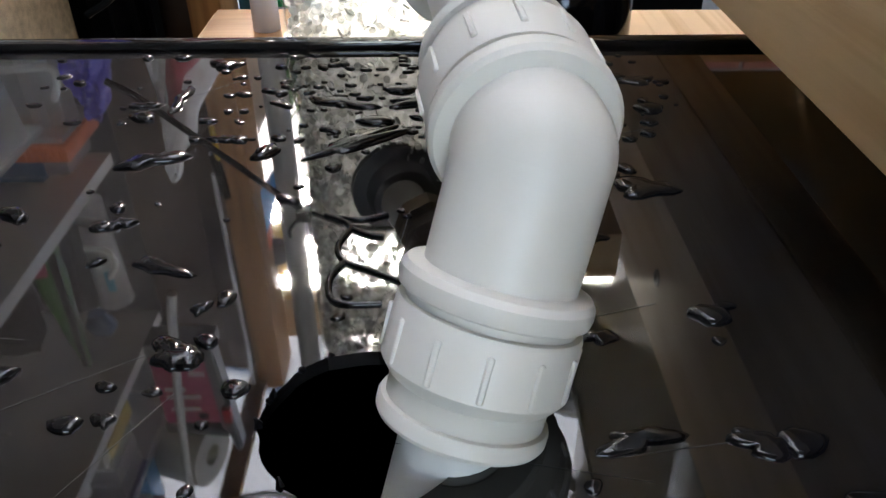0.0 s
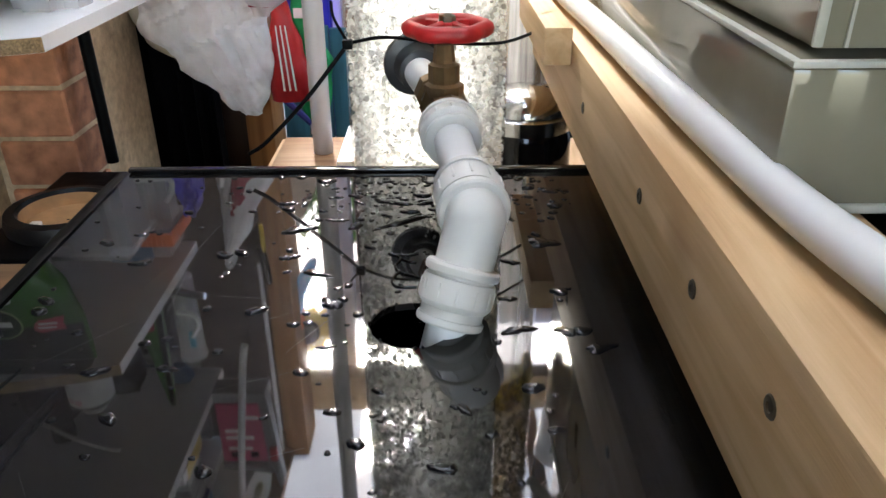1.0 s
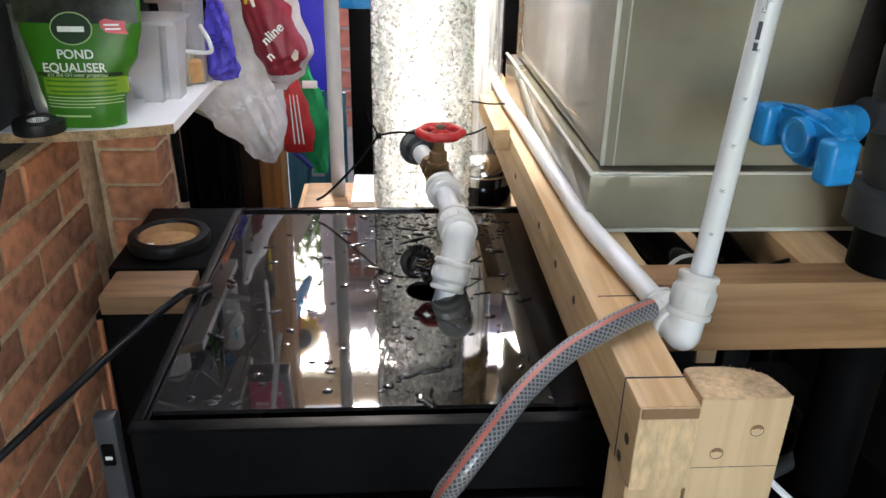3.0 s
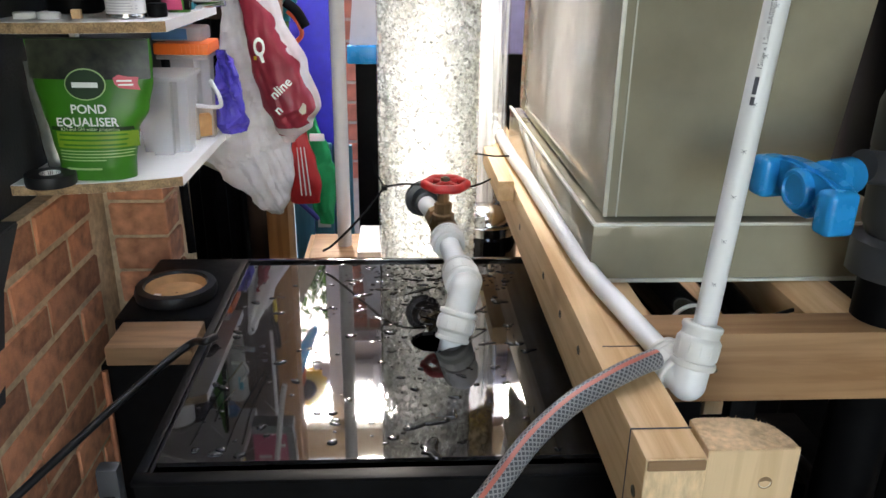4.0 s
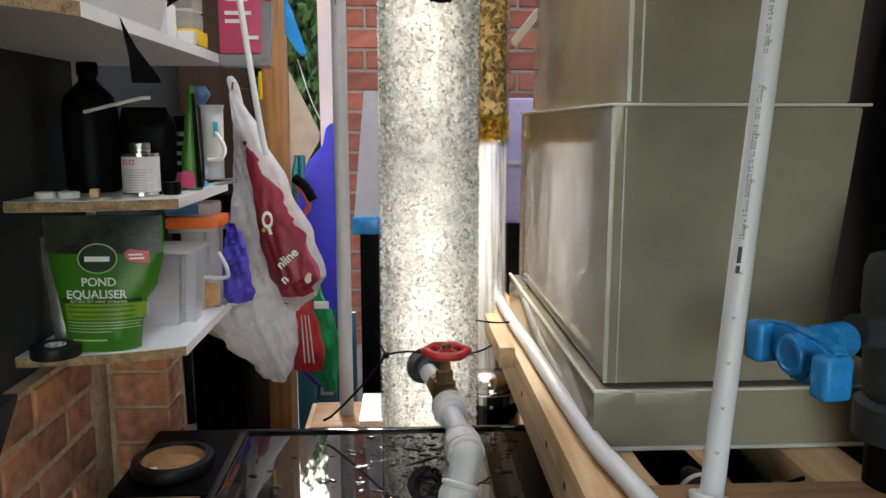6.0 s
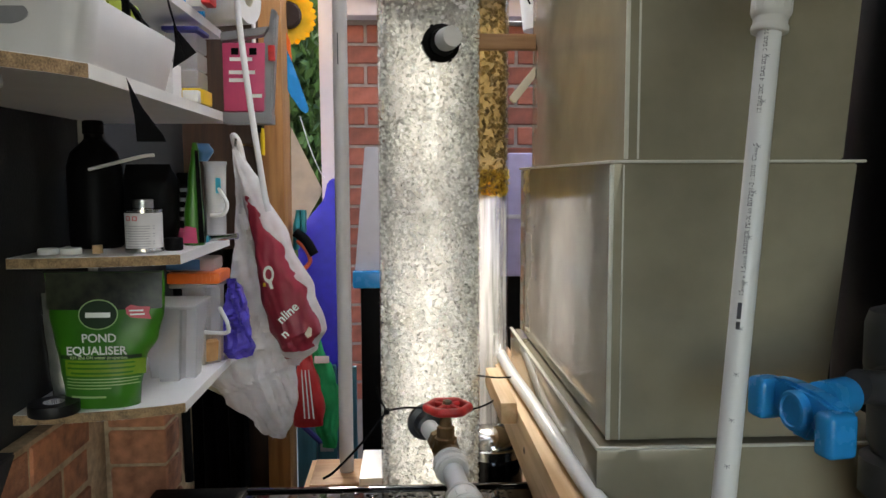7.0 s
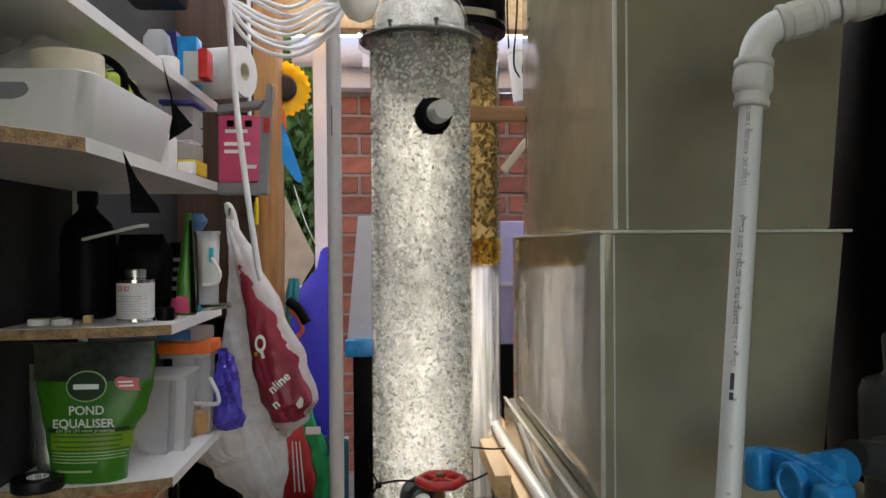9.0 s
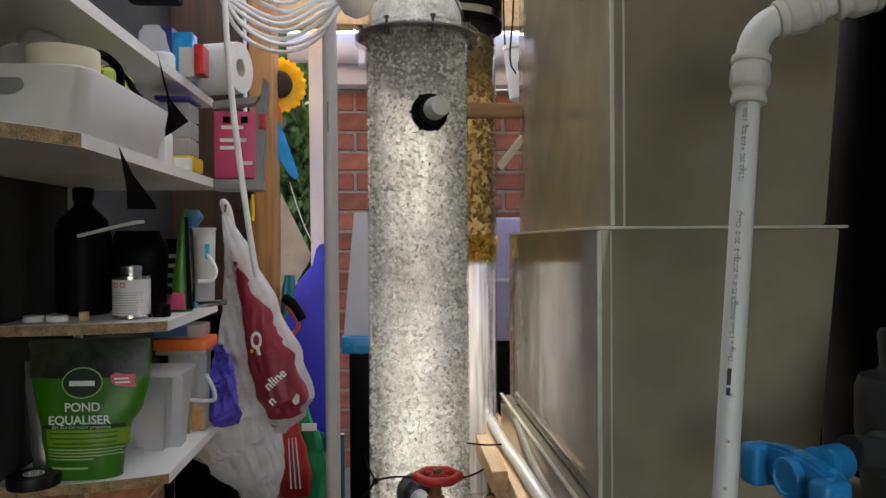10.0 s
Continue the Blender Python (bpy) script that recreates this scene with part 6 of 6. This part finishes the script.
part("carton", box(-0.342, -0.258, 1.515, 1.56, 1.449, 1.58, 0.002), M_PINK, pinkb)
for z, x0, x1 in ((1.545, -0.328, -0.285), (1.520, -0.330, -0.280), (1.505, -0.330, -0.300), (1.475, -0.290, -0.268)):
    part("print_bar", box(x0, x1, 1.5135, 1.5148, z, z + 0.007), M_WHITEPRINT, pinkb)
for x in (-0.325, -0.29):
    part("print_dot", box(x, x + 0.014, 1.5135, 1.5148, 1.557, 1.570, 0.0005, 1), M_BLACK, pinkb)
case = thing("tool_case", "grey plastic tool case hanging by the stud", "case")
part("frame_side", upright([(-0.268, 1.43), (-0.250, 1.43), (-0.236, 1.64), (-0.246, 1.648), (-0.254, 1.60), (-0.262, 1.596)], 1.545, 0.03, 0.003), M_MIDGREY, case)
part("frame_top", upright([(-0.345, 1.583), (-0.262, 1.596), (-0.252, 1.612), (-0.345, 1.60)], 1.545, 0.03, 0.002), M_MIDGREY, case)
part("frame_base", box(-0.345, -0.25, 1.515, 1.56, 1.425, 1.4475, 0.003), M_MIDGREY, case)
part("latch", box(-0.2535, -0.2405, 1.508, 1.517, 1.545, 1.575, 0.002), M_RED, case, "red latch")

# top shelf
paper = thing("toilet_roll", "white paper roll lying on the top shelf", "paper roll")
pm = axis_frame((-0.385, 1.560, 1.669), (-0.285, 1.528, 1.669))
part("paper", lathe([(0.018, 0), (0.050, 0), (0.0505, 0.002), (0.0505, 0.096), (0.050, 0.098), (0.018, 0.098), (0.018, 0)], pm, 40, cap=False), M_PAPER, paper)
part("core", lathe([(0.0168, 0.001), (0.018, 0.001), (0.018, 0.097), (0.0168, 0.097)], pm, 24, cap=False), M_CREAM, paper, "brown card tube")
rb = thing("small_carton", "white and red carton on the top shelf", "carton")
part("carton", box(-0.372, -0.345, 1.38, 1.42, 1.6185, 1.672, 0.002), M_LIGHTGREY, rb)
part("red_end", box(-0.3445, -0.328, 1.375, 1.42, 1.624, 1.676, 0.002), M_RED, rb, "red end flap")
bp = thing("blue_carton", "blue printed carton on the top shelf", "carton")
part("carton", box(-0.405, -0.368, 1.46, 1.50, 1.6185, 1.72, 0.002), M_BLUE, bp)
part("side_panel", box(-0.43, -0.4055, 1.46, 1.50, 1.6185, 1.73, 0.002), M_NAVY, bp)
solo("blister_pack", bag([(1.6185, -0.445, -0.395, 0.03), (1.66, -0.45, -0.392, 0.03), (1.70, -0.448, -0.40, 0.02), (1.715, -0.44, -0.41, 0.005)], 1.40, 0.004, 20, 30.0), M_FROST, "clear blister pack on the top shelf", "pack")
solo("white_jar", lathe([(0.02, 1.6185), (0.022, 1.62), (0.022, 1.650), (0.018, 1.655)], Matrix.Translation((-0.395, 1.36, 0)), 24), M_LAMINATE, "small white jar on the top shelf", "jar")
drill = thing("drill_case", "dark red and black power tool hanging over the shelf", "tool")
part("body", box(-0.445, -0.355, 1.25, 1.36, 1.735, 1.80, 0.01), M_BLACK, drill)
part("panel", box(-0.440, -0.38, 1.246, 1.2498, 1.742, 1.775, 0.001), M_RED, drill)
part("hanger", box(-0.41, -0.40, 1.30, 1.31, 1.80, 2.12), M_BLACK, drill)

# ---- hanging things by the stud ----
hook = solo("hook", sweep([(-0.300, 1.66, 1.38), (-0.312, 1.55, 1.385), (-0.318, 1.50, 1.378), (-0.316, 1.49, 1.395)], 0.003, 8), M_STEEL, "steel hook carrying the carrier bags", "hook")
carrier = thing("carrier_bag", "white carrier bag with maroon print hanging from a hook", "carrier bag")
part("film", bag([(0.800, -0.262, -0.236, 0.02), (0.830, -0.298, -0.222, 0.05), (0.88, -0.352, -0.210, 0.08), (0.94, -0.405, -0.212, 0.09), (0.99, -0.392, -0.216, 0.09), (1.10, -0.338, -0.226, 0.07), (1.20, -0.326, -0.245, 0.05), (1.30, -0.322, -0.272, 0.03), (1.375, -0.326, -0.310, 0.010)],
                 1.50, 0.006, 110, 41.0, 10, 0.8, 0.0065), M_CARRIER, carrier)
part("handle_loop", sweep([(-0.318, 1.50, 1.37), (-0.323, 1.495, 1.40), (-0.312, 1.495, 1.385), (-0.300, 1.49, 1.33), (-0.285, 1.485, 1.27)], 0.006, 8), M_CARRIER, carrier)
printed = thing("printed_carrier", "white carrier with maroon printed panel hanging behind", "carrier bag")
part("film", bag([(0.958, -0.222, -0.200, 0.02), (0.99, -0.238, -0.165, 0.05), (1.03, -0.250, -0.146, 0.06), (1.10, -0.262, -0.168, 0.06), (1.20, -0.285, -0.212, 0.045), (1.30, -0.304, -0.262, 0.03), (1.37, -0.318, -0.303, 0.012)],
                 1.462, 0.005, 72, 44.0, 8, 0.8, 0.003), M_CARRIER, printed)
panel = part("maroon_panel", bag([(0.972, -0.228, -0.190, 0.02), (1.00, -0.238, -0.166, 0.048), (1.03, -0.256, -0.151, 0.058), (1.10, -0.270, -0.174, 0.058), (1.18, -0.279, -0.217, 0.046), (1.245, -0.289, -0.256, 0.03), (1.295, -0.297, -0.284, 0.012)],
                             1.456, 0.005, 72, 44.0, 8, 0.8, 0.003), M_MAROON, printed, "maroon printed panel")
lp = Matrix.Translation((-0.248, 1.418, 1.140)) @ pose(0, 0, 0, 90, 0, 0)
part("logo_ring", lathe([(0.0075, 0), (0.0125, 0), (0.0125, 0.0012), (0.0075, 0.0012), (0.0075, 0)], lp @ Matrix.Diagonal((0.8, 1.3, 1, 1)), 24, cap=False), M_WHITEPRINT, panel)
part("logo_tail", upright([(-0.250, 1.127), (-0.244, 1.129), (-0.240, 1.113), (-0.245, 1.112)], 1.4195, 0.0012), M_WHITEPRINT, panel)
part("logo_dot", upright([(-0.259, 1.124), (-0.254, 1.124), (-0.254, 1.117), (-0.259, 1.117)], 1.4195, 0.0012), M_YELLOW, panel)
for word, x, z in (("nline", -0.226, 1.046), ("n", -0.220, 1.018)):
    lettering("print_word", word, 0.024, Matrix.Translation((x, 1.4155, z)) @ pose(0, 0, 0, 0, -42, 0) @ TX, M_WHITEPRINT, panel, "white printed letters", "LEFT", 0.0004)
part("print_emblem", upright([(-0.184, 1.026), (-0.176, 1.040), (-0.170, 1.036), (-0.171, 1.022), (-0.178, 1.018)], 1.420, 0.0012), M_CREAM, panel)
side_film = solo("crumpled_carrier", bag([(0.91, -0.375, -0.325, 0.03), (0.95, -0.385, -0.325, 0.06), (1.05, -0.350, -0.318, 0.05), (1.18, -0.336, -0.306, 0.04), (1.30, -0.325, -0.306, 0.02)], 1.555, 0.006, 30, 48.0), M_MAROON, "dark maroon carrier bag hanging behind", "carrier bag")
solo("cream_bag", bag([(0.86, -0.37, -0.33, 0.03), (0.90, -0.425, -0.35, 0.06), (0.945, -0.445, -0.36, 0.06), (0.985, -0.42, -0.37, 0.03)], 1.575, 0.004, 26, 50.0), M_CREAM, "creased cream paper bag behind the carrier", "bag")
redb = thing("red_bag", "red printed plastic bag hanging by the stud", "bag")
part("film", bag([(0.812, -0.226, -0.166, 0.03), (0.85, -0.228, -0.160, 0.05), (0.90, -0.222, -0.170, 0.045), (0.95, -0.214, -0.184, 0.02), (0.99, -0.205, -0.195, 0.01)], 1.535, 0.004, 48, 52.0, 6, 0.8, 0.003), M_REDBAG, redb)
for k in range(3):
    part("stripe", upright([(-0.200 + 0.009 * k, 0.835), (-0.197 + 0.009 * k, 0.835), (-0.202 + 0.007 * k, 0.935), (-0.204 + 0.007 * k, 0.935)], 1.5075, 0.001), M_PAPER, redb)
solo("green_cloth", bag([(0.752, -0.172, -0.142, 0.02), (0.80, -0.184, -0.136, 0.03), (0.87, -0.196, -0.130, 0.035), (0.90, -0.192, -0.142, 0.03), (0.98, -0.188, -0.170, 0.012), (1.0, -0.185, -0.176, 0.006)], 1.575, 0.008, 60, 55.0, 8, 0.8, 0.004), M_GREENCLOTH, "bright green cloth hanging by the stud", "cloth")
solo("cloth_label", box(-0.182, -0.152, 1.548, 1.552, 0.938, 0.953, 0.001), M_LAMINATE, "white band across the green cloth", "label")
nv = thing("navy_handle", "navy handle with white label behind the cloth", "handle")
part("bar", sweep([(-0.225, 1.60, 0.80), (-0.19, 1.60, 0.765), (-0.165, 1.60, 0.74)], 0.006, 8), M_NAVY, nv)
part("label_tag", box(-0.178, -0.150, 1.592, 1.595, 0.735, 0.752, 0.001), M_UPVC, nv)
solo("blue_board", upright([(-0.225, 0.335), (-0.150, 0.335), (-0.146, 1.285), (-0.150, 1.32), (-0.166, 1.31), (-0.175, 1.27), (-0.235, 1.20)], 1.74, 0.02, 0.003), M_BLUEDARK, "royal blue plastic board standing by the opening", "board")
teal = thing("teal_fence", "teal painted boards beside the opening", "boards")
for k in range(3):
    part("plank", box(-0.242 + 0.046 * k, -0.198 + 0.046 * k, 1.698, 1.713, 0.335, 0.90 - 0.004 * k, 0.002), M_TEAL, teal)
whs = solo("pegboard_sheet", upright([(-0.242, 1.17), (-0.240, 1.43), (-0.175, 1.295), (-0.178, 1.28)], 1.69, 0.004, 0.001), M_PUNCHED, "pale plastic sheet with punched edge", "sheet")
tb = thing("hand_brush", "teal hand brush hanging by the opening", "brush")
part("back", bag([(1.165, -0.236, -0.222, 0.02), (1.21, -0.235, -0.216, 0.03), (1.25, -0.228, -0.215, 0.02)], 1.655, 0.001, 18, 60.0), M_TEALBRUSH, tb)
part("bristles", box(-0.216, -0.206, 1.64, 1.66, 1.20, 1.25, 0.002), M_TEALBRUSH, tb)
cb = thing("curved_brush", "black bristle brush with red-orange handle", "brush")
part("bristles", sweep([(-0.228, 1.64, 1.203), (-0.205, 1.635, 1.185), (-0.188, 1.635, 1.155)], 0.010, 10), M_BLACKCLOTH, cb)
part("handle", sweep([(-0.225, 1.645, 1.185), (-0.206, 1.64, 1.165), (-0.198, 1.64, 1.14), (-0.212, 1.64, 1.122)], 0.005, 8), M_REDORANGE, cb)
flower = thing("sunflower", "yellow plush sunflower fixed beside the opening", "ornament")
fc = Vector((-0.244, 1.70, 1.668))
part("head", lathe([(0.001, 0), (0.026, 0.003), (0.030, 0.010), (0.024, 0.019), (0.001, 0.022)], axis_frame(fc, fc + Vector((0.22, -1, -0.05))), 24), M_SEED, flower, "dark brown centre")
petm = axis_frame(fc + Vector((0, 0.004, 0)), fc + Vector((0.22, -1, -0.05)))
for k in range(26):
    a = 2 * math.pi * k / 26
    pm2 = petm @ Matrix.Translation((0, 0, -0.003 * (k % 2))) @ Matrix.Rotation(a, 4, "Z") @ pose(0, 0, 0, 0, -10 + 12 * (k % 2), 0)
    pb = prism([(0.016, -0.009), (0.034, -0.0145), (0.054, -0.010), (0.063, 0.0), (0.054, 0.010), (0.034, 0.0145), (0.016, 0.009)], 0.003, pm2, 0.001)
    part("petal", pb, M_PETAL, flower)
tool = thing("scraper", "blue blade scraper with orange edge by the stud", "scraper")
part("blade", upright([(-0.236, 1.585), (-0.226, 1.56), (-0.192, 1.46), (-0.200, 1.452), (-0.212, 1.462), (-0.236, 1.50)], 1.63, 0.006, 0.002), M_BLUE, tool)
part("grip", upright([(-0.236, 1.62), (-0.228, 1.60), (-0.226, 1.56), (-0.236, 1.585)], 1.63, 0.008, 0.002), M_ORANGE, tool)
solo("thin_wire", sweep([(-0.215, 1.65, 1.45), (-0.195, 1.66, 1.38), (-0.175, 1.67, 1.33), (-0.168, 1.68, 1.32)], 0.0012, 6), M_CABLE, "thin white wire beside the opening", "wire")
pl = thing("pliers", "pliers with black and yellow handles on the stud", "pliers")
part("head", sweep([(-0.283, 1.592, 1.49), (-0.285, 1.590, 1.45), (-0.290, 1.590, 1.41)], 0.008, 8), M_BLACK, pl)
part("handle", sweep([(-0.284, 1.588, 1.42), (-0.283, 1.587, 1.39), (-0.284, 1.588, 1.365)], 0.0045, 8), M_YELLOW, pl)
coil = thing("cable_coil", "coil of white cable hung under the ceiling", "cable")
rnd = random.Random(61)
for k in range(8):
    dx, dz, w = rnd.uniform(-0.01, 0.012), 0.013 * k, rnd.uniform(-0.012, 0.012)
    part("turn", sweep([(-0.325 + dx, 1.46 + w, 1.95), (-0.318 + dx, 1.46 + w, 1.80 + dz * 0.3), (-0.275 + dx, 1.462 + w, 1.715 + dz), (-0.20 + dx, 1.465 + w, 1.685 + dz), (-0.13 + dx, 1.47 + w, 1.72 + dz), (-0.092 + dx, 1.47 + w, 1.80), (-0.085 + dx, 1.47 + w, 1.95)], 0.0042, 8), M_CABLE, coil)
part("hanger", sweep([(-0.34, 1.46, 1.945), (-0.2, 1.465, 1.965), (-0.07, 1.47, 1.945)], 0.006, 8), M_STUD, coil)
part("drop", sweep([(-0.2, 1.465, 1.965), (-0.2, 1.465, 2.12)], 0.004, 8), M_CABLE, coil)
solo("white_flex", sweep([(-0.303, 1.42, 2.11), (-0.300, 1.42, 1.80), (-0.290, 1.42, 1.62), (-0.272, 1.42, 1.45), (-0.252, 1.42, 1.30), (-0.244, 1.42, 1.258)], 0.0058, 10), M_CABLE, "white flexible tube hanging from the ceiling", "tube")
solo("white_conduit", sweep([(-0.297, 1.594, 1.91), (-0.297, 1.594, 1.45)], 0.004, 8, 0), M_CABLE, "thin white conduit on the stud", "conduit")

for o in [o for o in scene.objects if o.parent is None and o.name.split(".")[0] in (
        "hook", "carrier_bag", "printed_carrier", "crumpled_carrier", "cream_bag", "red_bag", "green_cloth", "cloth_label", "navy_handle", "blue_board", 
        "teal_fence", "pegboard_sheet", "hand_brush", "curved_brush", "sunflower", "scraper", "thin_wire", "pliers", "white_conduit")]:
    scaled_from_eye(o, 1.33)

# ---- beyond the second tube ----
rs = thing("side_rail", "short pine rail with bracket behind the tubes", "rail")
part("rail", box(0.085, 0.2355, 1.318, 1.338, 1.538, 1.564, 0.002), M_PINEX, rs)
part("bracket_brace", upright([(0.20, 1.446), (0.2355, 1.491), (0.2355, 1.511), (0.19, 1.456)], 1.338, 0.015, 0.002), M_CREAM, rs, "cream painted brace")
pt = thing("paint_tub", "white plastic paint tub hanging beyond the tubes", "tub")
part("body", lathe([(0.045, 1.65), (0.058, 1.76), (0.060, 1.762), (0.060, 1.772)], Matrix.Translation((0.325, 1.75, 0)), 32), M_LAMINATE, pt)
part("label_bar", box(0.29, 0.32, 1.6905, 1.692, 1.705, 1.725), M_PRINT, pt)
part("handle", sweep([(0.27, 1.75, 1.76), (0.265, 1.74, 1.88), (0.27, 1.75, 2.118)], 0.002, 6), M_BLACK, pt)
solo("black_wire", sweep([(0.262, 1.55, 2.11), (0.258, 1.55, 1.82), (0.250, 1.55, 1.70), (0.262, 1.55, 1.665)], 0.0018, 6), M_BLACK, "black wire hanging behind the tubes", "wire")
solo("round_float", lathe([(0.001, 0.0), (0.022, 0.010), (0.035, 0.031), (0.033, 0.062), (0.016, 0.078)], Matrix.Translation((-0.053, 1.31, 1.705)), 28), M_PAPER, "round pale float under the roof", "float")

# ---- low left corner ----
ringpot = thing("ring_pot", "shallow black-rimmed tan dish on the dark box", "dish")
part("rim", lathe([(0.055, 0.700), (0.072, 0.702), (0.074, 0.712), (0.071, 0.722), (0.058, 0.724), (0.055, 0.718), (0.055, 0.700)], Matrix.Translation((-0.413, 1.32, 0)), 44, cap=False), M_RUBBER, ringpot, "black rubber rim")
part("dish", lathe([(0.002, 0.704), (0.050, 0.704), (0.0545, 0.719), (0.0545, 0.702)], Matrix.Translation((-0.413, 1.32, 0)), 40, cap=False), M_TERRACOTTA, ringpot, "dusty tan dish")
part("scrap", box(-0.448, -0.435, 1.29, 1.30, 0.7065, 0.712, 0.002), M_PAPER, ringpot)
solo("wood_block", box(-0.478, -0.338, 1.12, 1.215, 0.664, 0.698, 0.004), M_BROWNWOOD, "brown timber block lying on the dark box", "block")
# Black box added as a support, in place of the corner's darkness.
dbox = thing("dark_cupboard", "added black box under the dish, filling the dark corner", "cupboard")
part("body", box(-0.49, -0.27, 1.125, 1.50, 0.0, 0.662, 0.004), M_BLACK, dbox)
part("top", box(-0.495, -0.265, 1.22, 1.50, 0.6625, 0.699, 0.004), M_BLACK, dbox)
solo("copper_pipe", sweep([(-0.478, 1.112, 0.66), (-0.470, 1.08, 0.35), (-0.468, 1.06, 0.01)], 0.005, 10), M_COPPER, "thin copper pipe running down the dark box", "pipe")
level = thing("spirit_level", "grey spirit level standing in the dark corner", "level")
part("bar", box(-0.352, -0.326, 0.745, 0.765, 0.0, 0.742, 0.005), M_GREY, level)
part("vial", box(-0.346, -0.332, 0.7435, 0.7445, 0.675, 0.705, 0.002), M_BLACK, level)
part("vial_mark", box(-0.343, -0.335, 0.7428, 0.7433, 0.683, 0.688), M_WHITEPRINT, level)
solo("black_cable", sweep([(-0.226, 0.852, 0.857), (-0.236, 0.838, 0.858), (-0.262, 0.860, 0.842), (-0.310, 0.812, 0.816), (-0.365, 0.735, 0.785), (-0.42, 0.665, 0.750), (-0.50, 0.58, 0.69), (-0.59, 0.52, 0.62)], 0.0048, 12), M_RUBBER, "shiny black cable draped to the lid edge", "cable")
cur = bmesh.new()
cv = [[cur.verts.new((-0.472 + 0.14 * i / 24, 1.615 + 0.010 * math.sin(i * 1.3) + 0.004 * math.sin(i * 2.9), 0.02 + 1.15 * j / 8)) for i in range(25)] for j in range(9)]
for j in range(8):
    for i in range(24):
        cur.faces.new((cv[j][i], cv[j][i + 1], cv[j + 1][i + 1], cv[j + 1][i]))
ex = bmesh.ops.extrude_face_region(cur, geom=cur.faces[:])
bmesh.ops.translate(cur, verts=[v for v in ex["geom"] if isinstance(v, bmesh.types.BMVert)], vec=(0, 0.003, 0))
scaled_from_eye(solo("black_curtain", cur, M_BLACKCLOTH, "black sheet hanging behind the dark box", "curtain"), 1.32)
solo("black_drainpipe", sweep([(-0.452, 1.54, 1.15), (-0.444, 1.54, 0.90), (-0.438, 1.535, 0.70)], 0.009, 12), M_BLACK, "slim black pipe beside the brick pier", "pipe")

# ---- bricks, one by one ----
def brick_mesh(name, sx, sy, sz, material, seed):
    rnd = random.Random(seed)
    bm = box(-sx / 2, sx / 2, -sy / 2, sy / 2, -sz / 2, sz / 2, 0.003, 1)
    for v in bm.verts:
        v.co += Vector((rnd.uniform(-1, 1), rnd.uniform(-1, 1), rnd.uniform(-1, 1))) * 0.0011
    return finish(name, bm, material, 30)


old = [brick_mesh("brick", 0.03, 0.219, 0.064, M_BRICK, k) for k in range(4)]
old_half = brick_mesh("brick", 0.03, 0.100, 0.063, M_BRICK, 9)
rnd = random.Random(40)
row = 0
z = 0.035
while z < 0.89:
    y = 0.30 + (0.1125 if row % 2 else 0.0)
    while y < 1.50:
        length = 0.212 if y + 0.106 < 1.50 else 0.100
        b = part("brick", rnd.choice(old) if length > 0.15 else old_half, M_BRICK, wall_west)
        b.location = (-0.6055 + rnd.uniform(-0.002, 0.002), y if length > 0.15 else y - 0.056, z + rnd.uniform(-0.0015, 0.0015))
        b.rotation_euler = (rnd.uniform(-0.008, 0.008), 0, rnd.uniform(-0.012, 0.012))
        y += 0.225
    z += 0.075
    row += 1
pier_b = brick_mesh("brick", 0.112, 0.094, 0.067, M_BRICK, 21)
z = 0.035
while z < 0.90:
    b = part("brick", pier_b, M_BRICK, brick_pier)
    b.location = (-0.526 + rnd.uniform(-0.002, 0.002), 1.545 + rnd.uniform(-0.001, 0.002), z)
    b.rotation_euler = (0, 0, rnd.uniform(-0.02, 0.02))
    z += 0.075

new_b = brick_mesh("brick", 0.214, 0.03, 0.064, M_HOUSEBRICK, 51)
new_h = brick_mesh("brick", 0.101, 0.03, 0.064, M_HOUSEBRICK, 52)
hw = house.children[0]
row = 0
z = 0.5
while z < 1.88:
    x = -0.132 if row % 2 else -0.189
    first = True
    while x < 1.15:
        half = first and not row % 2
        b = part("brick", new_h if half else new_b, M_HOUSEBRICK, hw)
        b.location = (x, 2.908 + rnd.uniform(-0.0015, 0.0015), z)
        x += 0.16875 if half else 0.225
        first = False
    z += 0.075
    row += 1
